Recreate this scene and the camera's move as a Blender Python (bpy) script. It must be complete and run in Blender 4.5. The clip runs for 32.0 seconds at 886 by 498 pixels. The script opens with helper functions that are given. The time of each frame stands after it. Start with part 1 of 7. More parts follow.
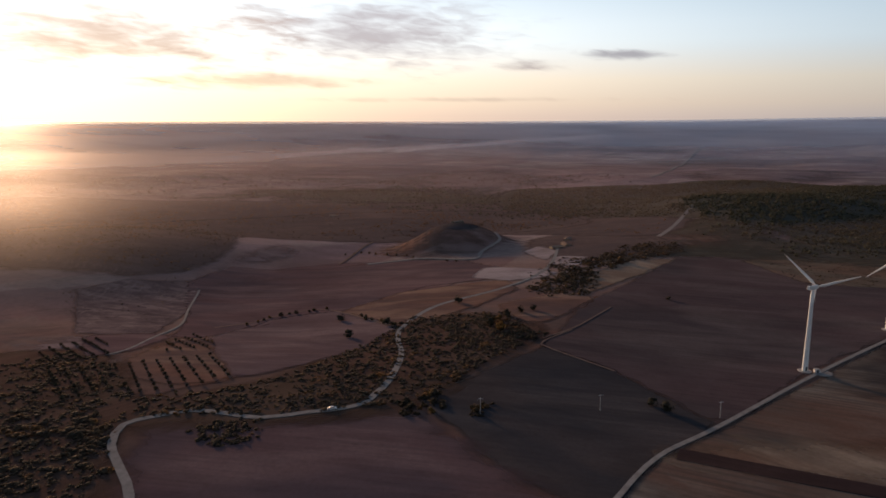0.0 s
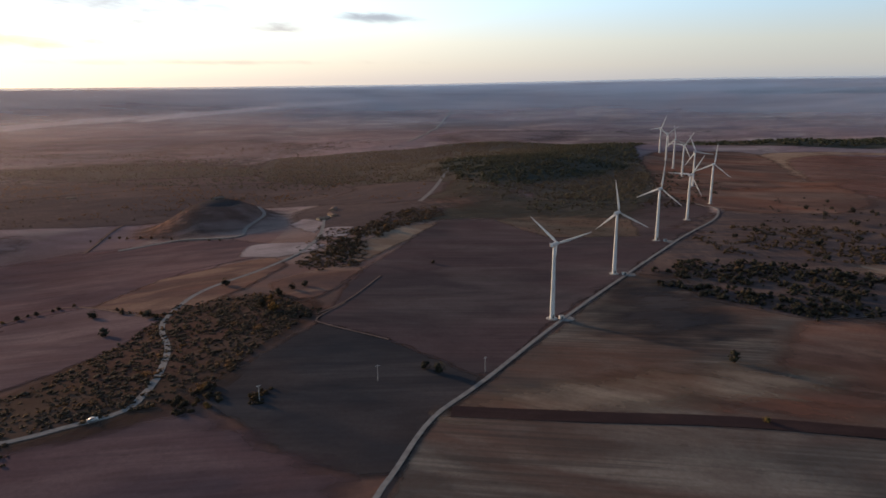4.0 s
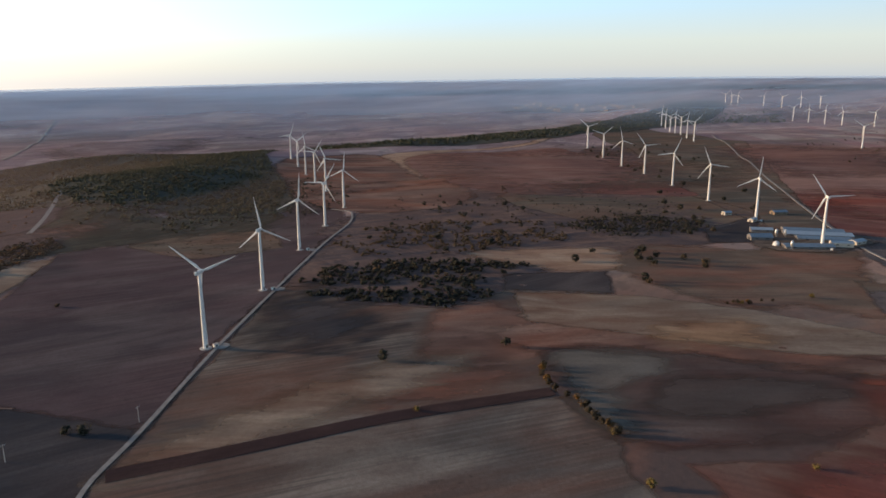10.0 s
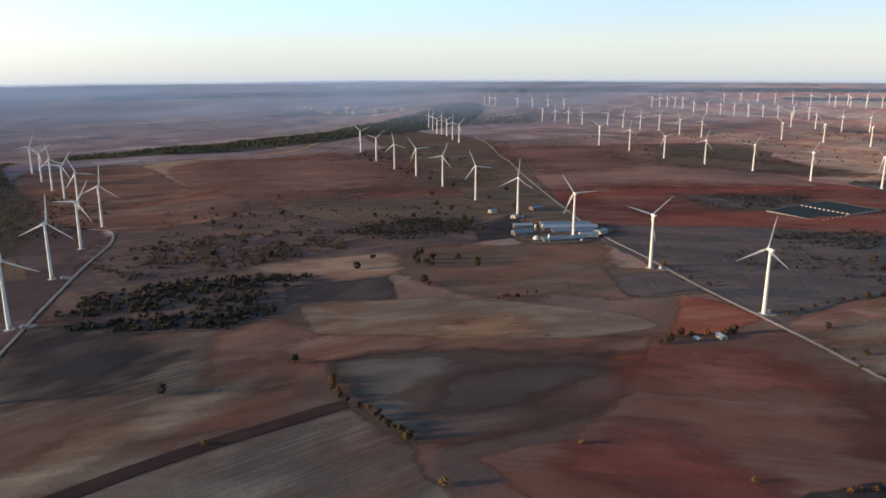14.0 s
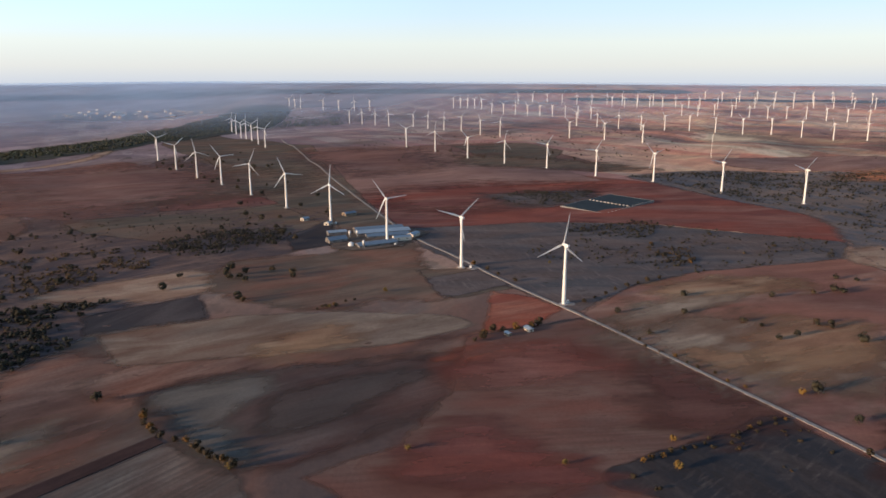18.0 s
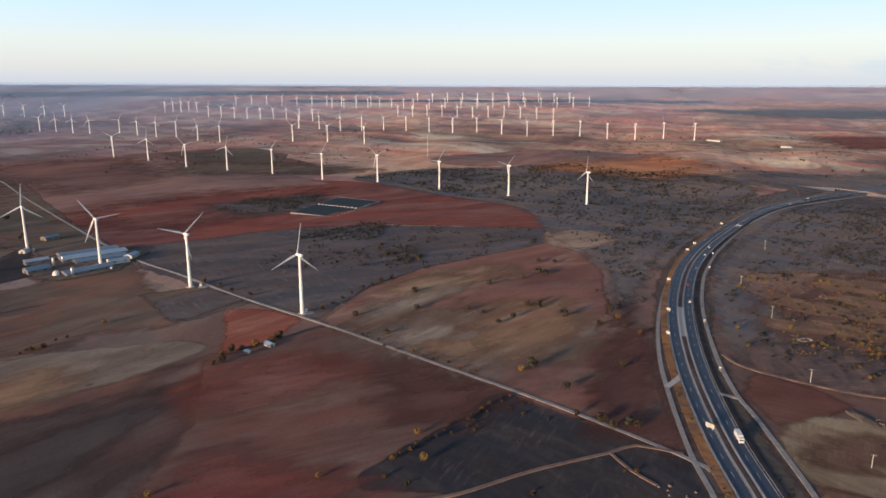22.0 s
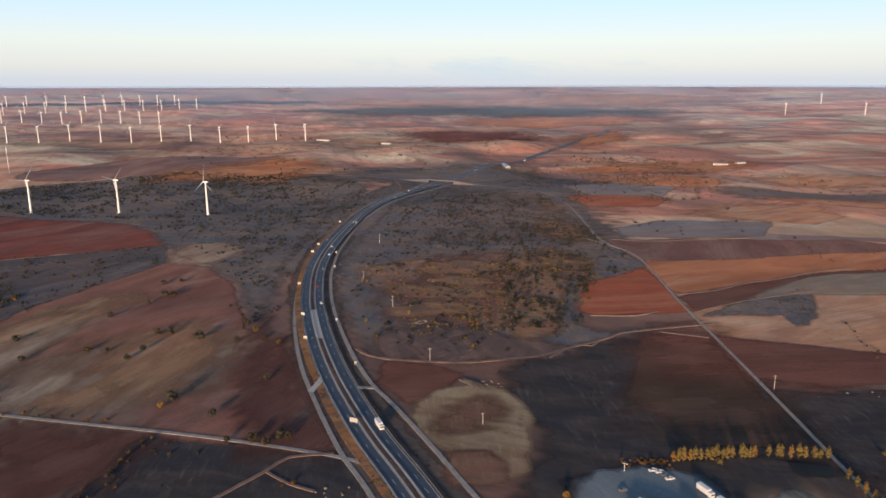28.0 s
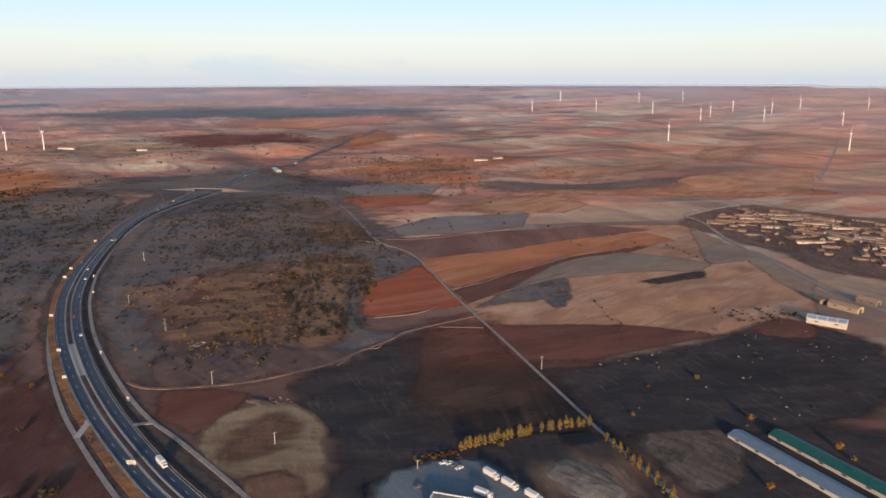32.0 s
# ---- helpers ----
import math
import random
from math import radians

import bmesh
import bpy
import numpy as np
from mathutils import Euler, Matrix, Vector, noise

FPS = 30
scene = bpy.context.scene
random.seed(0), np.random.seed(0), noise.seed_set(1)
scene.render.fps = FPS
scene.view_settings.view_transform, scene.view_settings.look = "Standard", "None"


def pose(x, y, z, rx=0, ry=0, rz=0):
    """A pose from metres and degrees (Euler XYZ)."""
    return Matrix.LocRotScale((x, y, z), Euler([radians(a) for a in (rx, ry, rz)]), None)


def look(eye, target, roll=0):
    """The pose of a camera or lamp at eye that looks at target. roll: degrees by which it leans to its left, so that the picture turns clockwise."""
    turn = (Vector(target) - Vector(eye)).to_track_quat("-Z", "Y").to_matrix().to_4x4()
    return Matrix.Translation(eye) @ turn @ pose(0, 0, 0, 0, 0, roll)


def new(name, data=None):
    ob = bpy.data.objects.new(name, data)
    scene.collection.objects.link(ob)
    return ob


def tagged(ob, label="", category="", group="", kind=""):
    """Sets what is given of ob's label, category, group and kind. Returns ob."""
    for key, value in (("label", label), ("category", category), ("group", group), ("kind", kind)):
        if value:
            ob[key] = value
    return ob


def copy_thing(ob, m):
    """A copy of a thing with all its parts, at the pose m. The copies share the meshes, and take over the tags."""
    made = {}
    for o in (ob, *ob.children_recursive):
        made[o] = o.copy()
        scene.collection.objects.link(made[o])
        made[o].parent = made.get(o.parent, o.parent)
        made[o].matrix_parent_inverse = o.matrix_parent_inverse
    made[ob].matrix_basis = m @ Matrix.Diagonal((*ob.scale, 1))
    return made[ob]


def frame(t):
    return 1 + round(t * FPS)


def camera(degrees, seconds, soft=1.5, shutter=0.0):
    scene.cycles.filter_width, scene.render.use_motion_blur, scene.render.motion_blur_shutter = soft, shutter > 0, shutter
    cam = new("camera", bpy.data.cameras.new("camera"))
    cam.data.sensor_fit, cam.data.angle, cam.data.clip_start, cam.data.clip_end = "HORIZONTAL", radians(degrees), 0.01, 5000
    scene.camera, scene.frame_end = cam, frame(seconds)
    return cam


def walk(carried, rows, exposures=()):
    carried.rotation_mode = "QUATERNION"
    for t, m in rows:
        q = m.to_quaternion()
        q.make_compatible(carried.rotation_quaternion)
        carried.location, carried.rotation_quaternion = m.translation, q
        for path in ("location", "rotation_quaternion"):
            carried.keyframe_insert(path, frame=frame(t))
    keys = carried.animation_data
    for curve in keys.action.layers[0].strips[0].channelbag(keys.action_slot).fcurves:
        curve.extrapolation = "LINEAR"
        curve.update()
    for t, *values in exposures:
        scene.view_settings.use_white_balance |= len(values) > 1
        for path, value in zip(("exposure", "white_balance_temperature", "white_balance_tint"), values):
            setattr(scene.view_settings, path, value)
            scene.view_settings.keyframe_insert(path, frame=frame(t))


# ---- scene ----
import itertools
from mathutils import geometry

cam = camera(64.64, 32.0, soft=1.65)
# seconds, x, y, z, heading, pitch, roll: the drone rises where it is and turns to the right
ROWS = [
    (0, 3.06, 3.42, 129.54, 0.70, -10.64, -0.02),
    (0.5, 2.94, 3.48, 130.23, -1.68, -10.84, 0.12),
    (1, 2.88, 3.49, 131.02, -4.19, -11.32, 0.16),
    (1.5, 2.86, 3.37, 131.83, -6.67, -11.81, 0.16),
    (2, 2.88, 3.28, 132.67, -9.14, -12.29, 0.14),
    (2.5, 2.82, 3.24, 133.44, -11.61, -12.80, 0.15),
    (3, 2.83, 3.16, 134.28, -14.04, -13.33, 0.13),
    (3.5, 2.74, 3.06, 135.10, -16.30, -13.49, 0.19),
    (5.5, 2.33, 2.77, 138.45, -26.29, -13.51, 0.36),
    (6, 2.12, 2.68, 139.45, -29.36, -13.50, 0.42),
    (6.5, 2.04, 2.72, 140.46, -32.20, -13.53, 0.45),
    (7, 1.85, 2.69, 141.36, -34.87, -13.53, 0.49),
    (7.5, 1.63, 2.44, 142.21, -37.42, -13.51, 0.46),
    (8, 1.50, 2.17, 143.03, -39.07, -13.49, 0.43),
    (8.5, 1.36, 1.94, 143.86, -40.90, -13.50, 0.41),
    (9, 1.08, 1.85, 144.65, -43.25, -13.47, 0.42),
    (9.5, 0.89, 1.85, 145.50, -45.56, -13.47, 0.39),
    (10, 0.77, 1.81, 146.44, -47.87, -13.49, 0.39),
    (10.5, 0.59, 1.78, 147.35, -50.18, -13.47, 0.40),
    (11, 0.45, 1.66, 148.13, -52.48, -13.45, 0.32),
    (11.5, 0.46, 1.41, 148.92, -54.73, -13.44, 0.29),
    (12, 0.43, 1.20, 149.76, -56.99, -13.43, 0.25),
    (12.5, 0.30, 1.18, 150.65, -59.27, -13.43, 0.23),
    (13, 0.04, 1.22, 151.59, -61.57, -13.45, 0.21),
    (13.5, -0.09, 1.30, 152.46, -63.85, -13.45, 0.13),
    (14, -0.22, 1.28, 153.26, -66.15, -13.47, 0.18),
    (14.5, -0.42, 1.27, 153.95, -68.45, -13.46, 0.19),
    (15, -0.65, 1.22, 154.77, -70.77, -13.45, 0.13),
    (15.5, -0.89, 1.23, 155.60, -73.02, -13.45, 0.18),
    (17.5, -1.44, 1.15, 158.80, -80.42, -13.44, 0.20),
    (18, -1.46, 1.11, 159.69, -81.61, -13.47, 0.13),
    (18.5, -1.58, 1.04, 160.59, -83.38, -13.48, 0.10),
    (19, -1.77, 1.06, 161.39, -85.80, -13.46, 0.11),
    (19.5, -1.86, 1.05, 162.21, -88.58, -13.47, 0.10),
    (20, -2.07, 0.95, 163.00, -92.16, -13.46, 0.11),
    (20.5, -2.23, 0.90, 163.79, -95.85, -13.46, 0.08),
    (21, -2.35, 0.99, 164.59, -98.56, -13.45, 0.08),
    (21.5, -2.31, 0.98, 165.35, -100.93, -13.46, 0.12),
    (22, -2.40, 0.98, 166.16, -103.75, -13.47, 0.09),
    (22.5, -2.59, 0.98, 166.97, -106.60, -13.47, 0.06),
    (23, -2.71, 1.05, 167.88, -109.44, -13.50, 0.05),
    (23.5, -2.77, 1.10, 168.59, -112.17, -13.47, 0.06),
    (24, -2.80, 1.08, 169.40, -114.54, -13.48, -0.03),
    (24.5, -2.88, 1.16, 170.28, -117.07, -13.51, -0.05),
    (25, -3.01, 1.31, 171.17, -119.79, -13.53, 0.00),
    (25.5, -3.11, 1.48, 171.99, -122.56, -13.52, 0.04),
    (27.5, -3.71, 1.98, 175.58, -132.05, -13.57, 0.06),
    (28, -3.86, 2.24, 176.49, -134.36, -13.58, 0.02),
    (28.5, -3.86, 2.32, 177.23, -136.70, -13.60, -0.01),
    (29, -3.80, 2.38, 178.01, -139.02, -13.63, 0.06),
    (29.5, -3.80, 2.52, 178.80, -141.33, -13.63, 0.03),
    (30, -3.83, 2.75, 179.69, -143.65, -13.64, 0.03),
    (30.5, -3.74, 2.93, 180.55, -146.01, -13.65, 0.04),
    (31, -3.61, 3.07, 181.43, -148.36, -13.69, 0.02),
    (31.5, -3.58, 3.14, 182.29, -150.69, -13.69, 0.04),
    (32, -3.54, 3.15, 183.08, -152.91, -13.69, 0.03),
]
walk(cam, [(t, pose(x, y, z, 90 + pitch, 0, turn) @ pose(0, 0, 0, 0, 0, -lean)) for t, x, y, z, turn, pitch, lean in ROWS], exposures=[(0, -0.44, 6750, 20), (2, -0.28, 6480, 17), (4, -0.07, 6200, 12), (7, 0.17, 6050, 9), (11, 0.42, 6100, 8), (18, 0.55, 6020, 11), (25, 0.54, 6040, 12), (32, 0.52, 6090, 12)])

# ---- sky and sun ----
SUN_TURN, SUN_HIGH = -33.0, 8.6
sky = bpy.data.worlds.new("dusk_sky")
sky.use_nodes = True
scene.world = sky
wt = sky.node_tree


def wnode(kind, **values):
    n = wt.nodes.new(kind)
    for key, value in values.items():
        if key.startswith("in"):
            n.inputs[int(key[2:])].default_value = value
        elif key == "operation":
            n.operation = value
    return n


def wmath(operation, a, b=0.0, c=0.0):
    n = wnode("ShaderNodeMath", operation=operation)
    for socket, value in zip(n.inputs, (a, b, c)):
        if isinstance(value, (int, float)):
            socket.default_value = value
        else:
            wt.links.new(value, socket)
    return n.outputs[0]


def wramp(fac, stops):
    r = wt.nodes.new("ShaderNodeValToRGB")
    e = r.color_ramp.elements
    while len(e) < len(stops):
        e.new(0.5)
    for k, (at, c) in enumerate(stops):
        e[k].position, e[k].color = at, (*c, 1)
    wt.links.new(fac, r.inputs[0])
    return r.outputs[0]


def wmix(fac, a, b, how="MIX"):
    m = wt.nodes.new("ShaderNodeMix")
    m.data_type, m.blend_type = "RGBA", how
    for socket, value in ((m.inputs[0], fac), (m.inputs[6], a), (m.inputs[7], b)):
        if isinstance(value, tuple):
            socket.default_value = (*value, 1)
        elif isinstance(value, (int, float)):
            socket.default_value = value
        else:
            wt.links.new(value, socket)
    return m.outputs[2]


air = wt.nodes.new("ShaderNodeTexSky")
air.sky_type, air.sun_disc = "NISHITA", False
air.sun_elevation, air.sun_rotation = radians(SUN_HIGH), radians(SUN_TURN)
air.altitude, air.air_density, air.dust_density, air.ozone_density = 900, 1.0, 0.6, 2.0
way = wt.nodes.new("ShaderNodeTexCoord").outputs["Generated"]
xyz = wt.nodes.new("ShaderNodeSeparateXYZ")
wt.links.new(way, xyz.inputs[0])
high = wmath("MAXIMUM", xyz.outputs[2], 0.0)
# thin bright veil of high cloud over the clear sky: pink-grey at the horizon, pale blue above
veil = wramp(high, [(0.0, (0.58, 0.61, 0.67)), (0.02, (0.72, 0.695, 0.645)), (0.05, (0.79, 0.79, 0.70)), (0.09, (0.66, 0.78, 0.84)), (0.16, (0.56, 0.74, 0.86)), (0.32, (0.30, 0.43, 0.57)), (0.6, (0.13, 0.19, 0.29)), (1.0, (0.09, 0.135, 0.22))])
sx, sy = math.sin(radians(SUN_TURN)), math.cos(radians(SUN_TURN))
toward = wmath("ADD", wmath("MULTIPLY", xyz.outputs[0], sx), wmath("MULTIPLY", xyz.outputs[1], sy))
near = wmath("POWER", wmath("MAXIMUM", toward, 0.0), 2.3)
low = wmath("POWER", wmath("SUBTRACT", 1.0, wmath("MINIMUM", high, 1.0)), 7.0)
glow = wramp(high, [(0.0, (1.2, 0.80, 0.42)), (0.05, (1.6, 1.28, 0.82)), (0.12, (1.5, 1.36, 1.08)), (0.22, (0.45, 0.43, 0.38)), (1.0, (0.02, 0.03, 0.04))])
broad = wmath("POWER", wmath("MAXIMUM", wmath("MULTIPLY_ADD", toward, 0.7, 0.3), 0.0), 0.9)
haze = wramp(high, [(0.0, (0.03, 0.03, 0.03)), (0.05, (0.12, 0.14, 0.14)), (0.10, (0.24, 0.50, 0.62)), (0.2, (0.22, 0.46, 0.60)), (0.4, (0.05, 0.11, 0.16)), (1.0, (0.0, 0.01, 0.02))])
veil = wmix(1.0, wmix(broad, (0.0, 0.0, 0.0), haze), veil, "ADD")
clear = wmix(1.0, wmix(near, (0.0, 0.0, 0.0), glow), veil, "ADD")
core = wmath("MULTIPLY", wmath("POWER", wmath("MAXIMUM", toward, 0.0), 26.0), wmath("POWER", wmath("SUBTRACT", 1.0, high), 9.0))
clear = wmix(1.0, clear, wmix(core, (0.0, 0.0, 0.0), (1.5, 1.1, 0.55)), "ADD")
# clouds: bearing and height in degrees, half widths, colour
bearing = wmath("MULTIPLY", wmath("ARCTAN2", xyz.outputs[0], xyz.outputs[1]), 57.2958)
rise = wmath("MULTIPLY", wmath("ARCSINE", xyz.outputs[2]), 57.2958)
coarse, wisp = wt.nodes.new("ShaderNodeTexNoise"), wt.nodes.new("ShaderNodeTexNoise")
lay = wt.nodes.new("ShaderNodeCombineXYZ")
wt.links.new(wmath("MULTIPLY", bearing, 0.09), lay.inputs[0])
wt.links.new(wmath("ADD", wmath("MULTIPLY", rise, 0.42), wmath("MULTIPLY", bearing, 0.035)), lay.inputs[1])
for n, scale in ((coarse, 1.3), (wisp, 5.0)):
    n.inputs["Scale"].default_value, n.inputs["Detail"].default_value, n.inputs["Distortion"].default_value = scale, 6.0, 0.6
    wt.links.new(lay.outputs[0], n.inputs["Vector"])
ragged = wmath("ADD", wmath("MULTIPLY", wmath("SUBTRACT", coarse.outputs["Fac"], 0.5), 3.2), wmath("MULTIPLY", wmath("SUBTRACT", wisp.outputs["Fac"], 0.5), 2.4))
painted = clear
for turn, up, wide, tall, colour, much in (
        (-6.0, 6.4, 13.0, 3.3, (0.84, 0.78, 0.80), 0.9), (6.2, 4.0, 3.4, 0.6, (0.70, 0.60, 0.60), 0.9), (13.5, 4.75, 3.6, 0.42, (0.62, 0.62, 0.68), 0.9),
        (-26.0, 5.8, 15.0, 3.0, (0.98, 0.68, 0.50), 0.85), (-15.0, 2.8, 12.0, 0.7, (1.05, 0.78, 0.56), 0.7), (2.0, 1.4, 14.0, 0.25, (0.9, 0.74, 0.64), 0.5), (136.0, 0.9, 13.0, 1.0, (0.50, 0.60, 0.70), 0.75)):
    ex, ey = wmath("DIVIDE", wmath("SUBTRACT", bearing, turn), wide), wmath("DIVIDE", wmath("SUBTRACT", rise, up), tall)
    far = wmath("SQRT", wmath("ADD", wmath("MULTIPLY", ex, ex), wmath("MULTIPLY", ey, ey)))
    mask = wnode("ShaderNodeMapRange")
    mask.interpolation_type = "SMOOTHSTEP"
    wt.links.new(wmath("ADD", wmath("SUBTRACT", 1.0, far), wmath("MULTIPLY", ragged, 0.55)), mask.inputs[0])
    mask.inputs[1].default_value, mask.inputs[2].default_value, mask.inputs[4].default_value = -0.1, 1.15, much
    painted = wmix(mask.outputs[0], painted, colour)
shade = wt.nodes["Background"]
wt.links.new(wmix(1.0, painted, wmix(0.03, (0.0, 0.0, 0.0), air.outputs[0]), "ADD"), shade.inputs[0])
shade.inputs[1].default_value = 0.68

sun = new("sun", bpy.data.lights.new("sun", "SUN"))
sun.data.energy, sun.data.angle, sun.data.color = 5.0, radians(5.0), (1.0, 0.64, 0.36)
a, b = radians(SUN_TURN), radians(SUN_HIGH)
sun.matrix_world = look((0, 0, 400), (-math.sin(a) * math.cos(b) * 100, -math.cos(a) * math.cos(b) * 100, 400 - 100 * math.sin(b)))

# ---- materials ----
def material(name, rough=0.9, metal=0.0, gloss=0.25):
    m = bpy.data.materials.new(name)
    m.use_nodes = True
    p = m.node_tree.nodes["Principled BSDF"]
    p.inputs["Roughness"].default_value, p.inputs["Metallic"].default_value = rough, metal
    p.inputs["Specular IOR Level"].default_value = gloss
    return m, m.node_tree, p


def where(nt, turn=0.0, size=(1, 1, 1)):
    """The place in metres, turned about the upright and stretched."""
    g, s = nt.nodes.new("ShaderNodeNewGeometry"), nt.nodes.new("ShaderNodeMapping")
    s.vector_type = "TEXTURE"
    s.inputs["Rotation"].default_value[2] = -radians(turn)
    s.inputs["Scale"].default_value = [1 / v for v in size]
    nt.links.new(g.outputs["Position"], s.inputs["Vector"])
    return s.outputs[0]


def grain(nt, vector, metres, detail=4.0, low=0.35, high=0.65, rough=0.55, warp=0.0):
    n, r = nt.nodes.new("ShaderNodeTexNoise"), nt.nodes.new("ShaderNodeMapRange")
    n.inputs["Scale"].default_value, n.inputs["Detail"].default_value = 1 / metres, detail
    n.inputs["Roughness"].default_value, n.inputs["Distortion"].default_value = rough, warp
    nt.links.new(vector, n.inputs["Vector"])
    nt.links.new(n.outputs["Fac"], r.inputs["Value"])
    r.inputs["From Min"].default_value, r.inputs["From Max"].default_value = low, high
    return r.outputs[0]


def blend(nt, fac, a, b):
    m = nt.nodes.new("ShaderNodeMix")
    m.data_type = "RGBA"
    for socket, value in ((m.inputs[0], fac), (m.inputs[6], a), (m.inputs[7], b)):
        if isinstance(value, tuple):
            socket.default_value = (*value, 1)
        elif isinstance(value, float):
            socket.default_value = value
        else:
            nt.links.new(value, socket)
    return m.outputs[2]


def times(nt, a, k):
    m = nt.nodes.new("ShaderNodeMath")
    m.operation = "MULTIPLY"
    for socket, value in zip(m.inputs, (a, k)):
        if isinstance(value, (int, float)):
            socket.default_value = value
        else:
            nt.links.new(value, socket)
    return m.outputs[0]


def bumped(nt, p, height, metres, strength=1.0):
    b = nt.nodes.new("ShaderNodeBump")
    b.inputs["Strength"].default_value, b.inputs["Distance"].default_value = strength, metres
    nt.links.new(height, b.inputs["Height"])
    nt.links.new(b.outputs[0], p.inputs["Normal"])


def soil(name, main, second, pale, turn=0.0, rows=0.0, patch=90.0, amount=0.6):
    """Farmed earth: two soils in broad drifts, pale stony patches, brushed streaks and plough lines along turn, clods.
    Its edge, told by the mesh, runs out raggedly into the land beside it."""
    m, nt, p = material(name, 0.95, 0.0, 0.0)
    at = where(nt)
    drift = grain(nt, where(nt, turn, (0.45, 1, 1)), patch, 4, 0.42, 0.58, 0.5, 0.9)
    c = blend(nt, drift, main, second)
    stony = times(nt, grain(nt, where(nt, turn, (0.35, 1, 1)), patch * 0.75, 4, 0.48, 0.64, 0.5, 1.4), amount)
    c = blend(nt, stony, c, pale)
    brush = grain(nt, where(nt, turn, (0.3, 1, 1)), 13.0, 6, 0.45, 0.7, 0.65, 0.6)
    c = blend(nt, times(nt, brush, 0.34), c, tuple(0.45 * u + 0.55 * v for u, v in zip(main, pale)))
    dark = grain(nt, where(nt, turn, (0.45, 1, 1)), 32.0, 7, 0.45, 0.68, 0.65, 1.0)
    c = blend(nt, times(nt, dark, 0.5), c, tuple(v * 0.55 for v in second))
    if rows:
        worked = grain(nt, at, 70.0, 3, 0.35, 0.6)
        lines = grain(nt, where(nt, turn, (0.02, 1, 1)), 2.6, 2, 0.42, 0.58)
        c = blend(nt, times(nt, times(nt, lines, worked), min(1.0, 0.25 + rows)), c, tuple(v * 0.55 for v in main))
    weeds = times(nt, grain(nt, where(nt, turn, (0.6, 1, 1)), 4.5, 3, 0.57 if rows < 0.01 else 0.62, 0.68, 0.6), grain(nt, at, 50.0, 3, 0.4, 0.6))
    c = blend(nt, times(nt, weeds, 0.62 if rows < 0.01 else 0.3), c, (0.038, 0.034, 0.031))
    if rows < 0.01:
        tufts = times(nt, grain(nt, where(nt, turn + 70, (0.2, 1, 1)), 3.0, 4, 0.52, 0.68, 0.65), grain(nt, at, 38.0, 3, 0.4, 0.6))
        c = blend(nt, times(nt, tufts, 0.5), c, tuple(min(0.8, 1.25 * v) for v in pale))
    clod = grain(nt, at, 2.0, 5, 0.3, 0.7, 0.7)
    c = blend(nt, times(nt, clod, 0.35), c, tuple(v * 0.5 for v in second))
    nt.links.new(c, p.inputs["Base Color"])
    bumped(nt, p, clod, 0.12, 0.5)
    rim, ragged, sum_, fade = nt.nodes.new("ShaderNodeAttribute"), grain(nt, where(nt, turn, (0.4, 1, 1)), 13.0, 4, 0.2, 0.8, 0.55), nt.nodes.new("ShaderNodeMath"), nt.nodes.new("ShaderNodeMapRange")
    rim.attribute_name = "rim"
    sum_.operation = "MULTIPLY_ADD"
    nt.links.new(ragged, sum_.inputs[0])
    sum_.inputs[1].default_value = 0.7
    nt.links.new(rim.outputs["Fac"], sum_.inputs[2])
    fade.interpolation_type = "SMOOTHSTEP"
    fade.inputs["From Min"].default_value, fade.inputs["From Max"].default_value = 0.3, 1.05
    nt.links.new(sum_.outputs[0], fade.inputs[0])
    nt.links.new(fade.outputs[0], p.inputs["Alpha"])
    return m


def plain(name, a, b, rough=0.7, metal=0.0, metres=1.0, bump=0.0, gloss=0.25, other=None):
    """Two tones in fine patches; with another colour given, each thing leans towards it by chance."""
    m, nt, p = material(name, rough, metal, gloss)
    f = grain(nt, where(nt), metres, 5, 0.3, 0.7)
    c = blend(nt, f, a, b)
    if other:
        c = blend(nt, nt.nodes.new("ShaderNodeObjectInfo").outputs["Random"], c, other)
    nt.links.new(c, p.inputs["Base Color"])
    if bump:
        bumped(nt, p, f, bump)
    return m


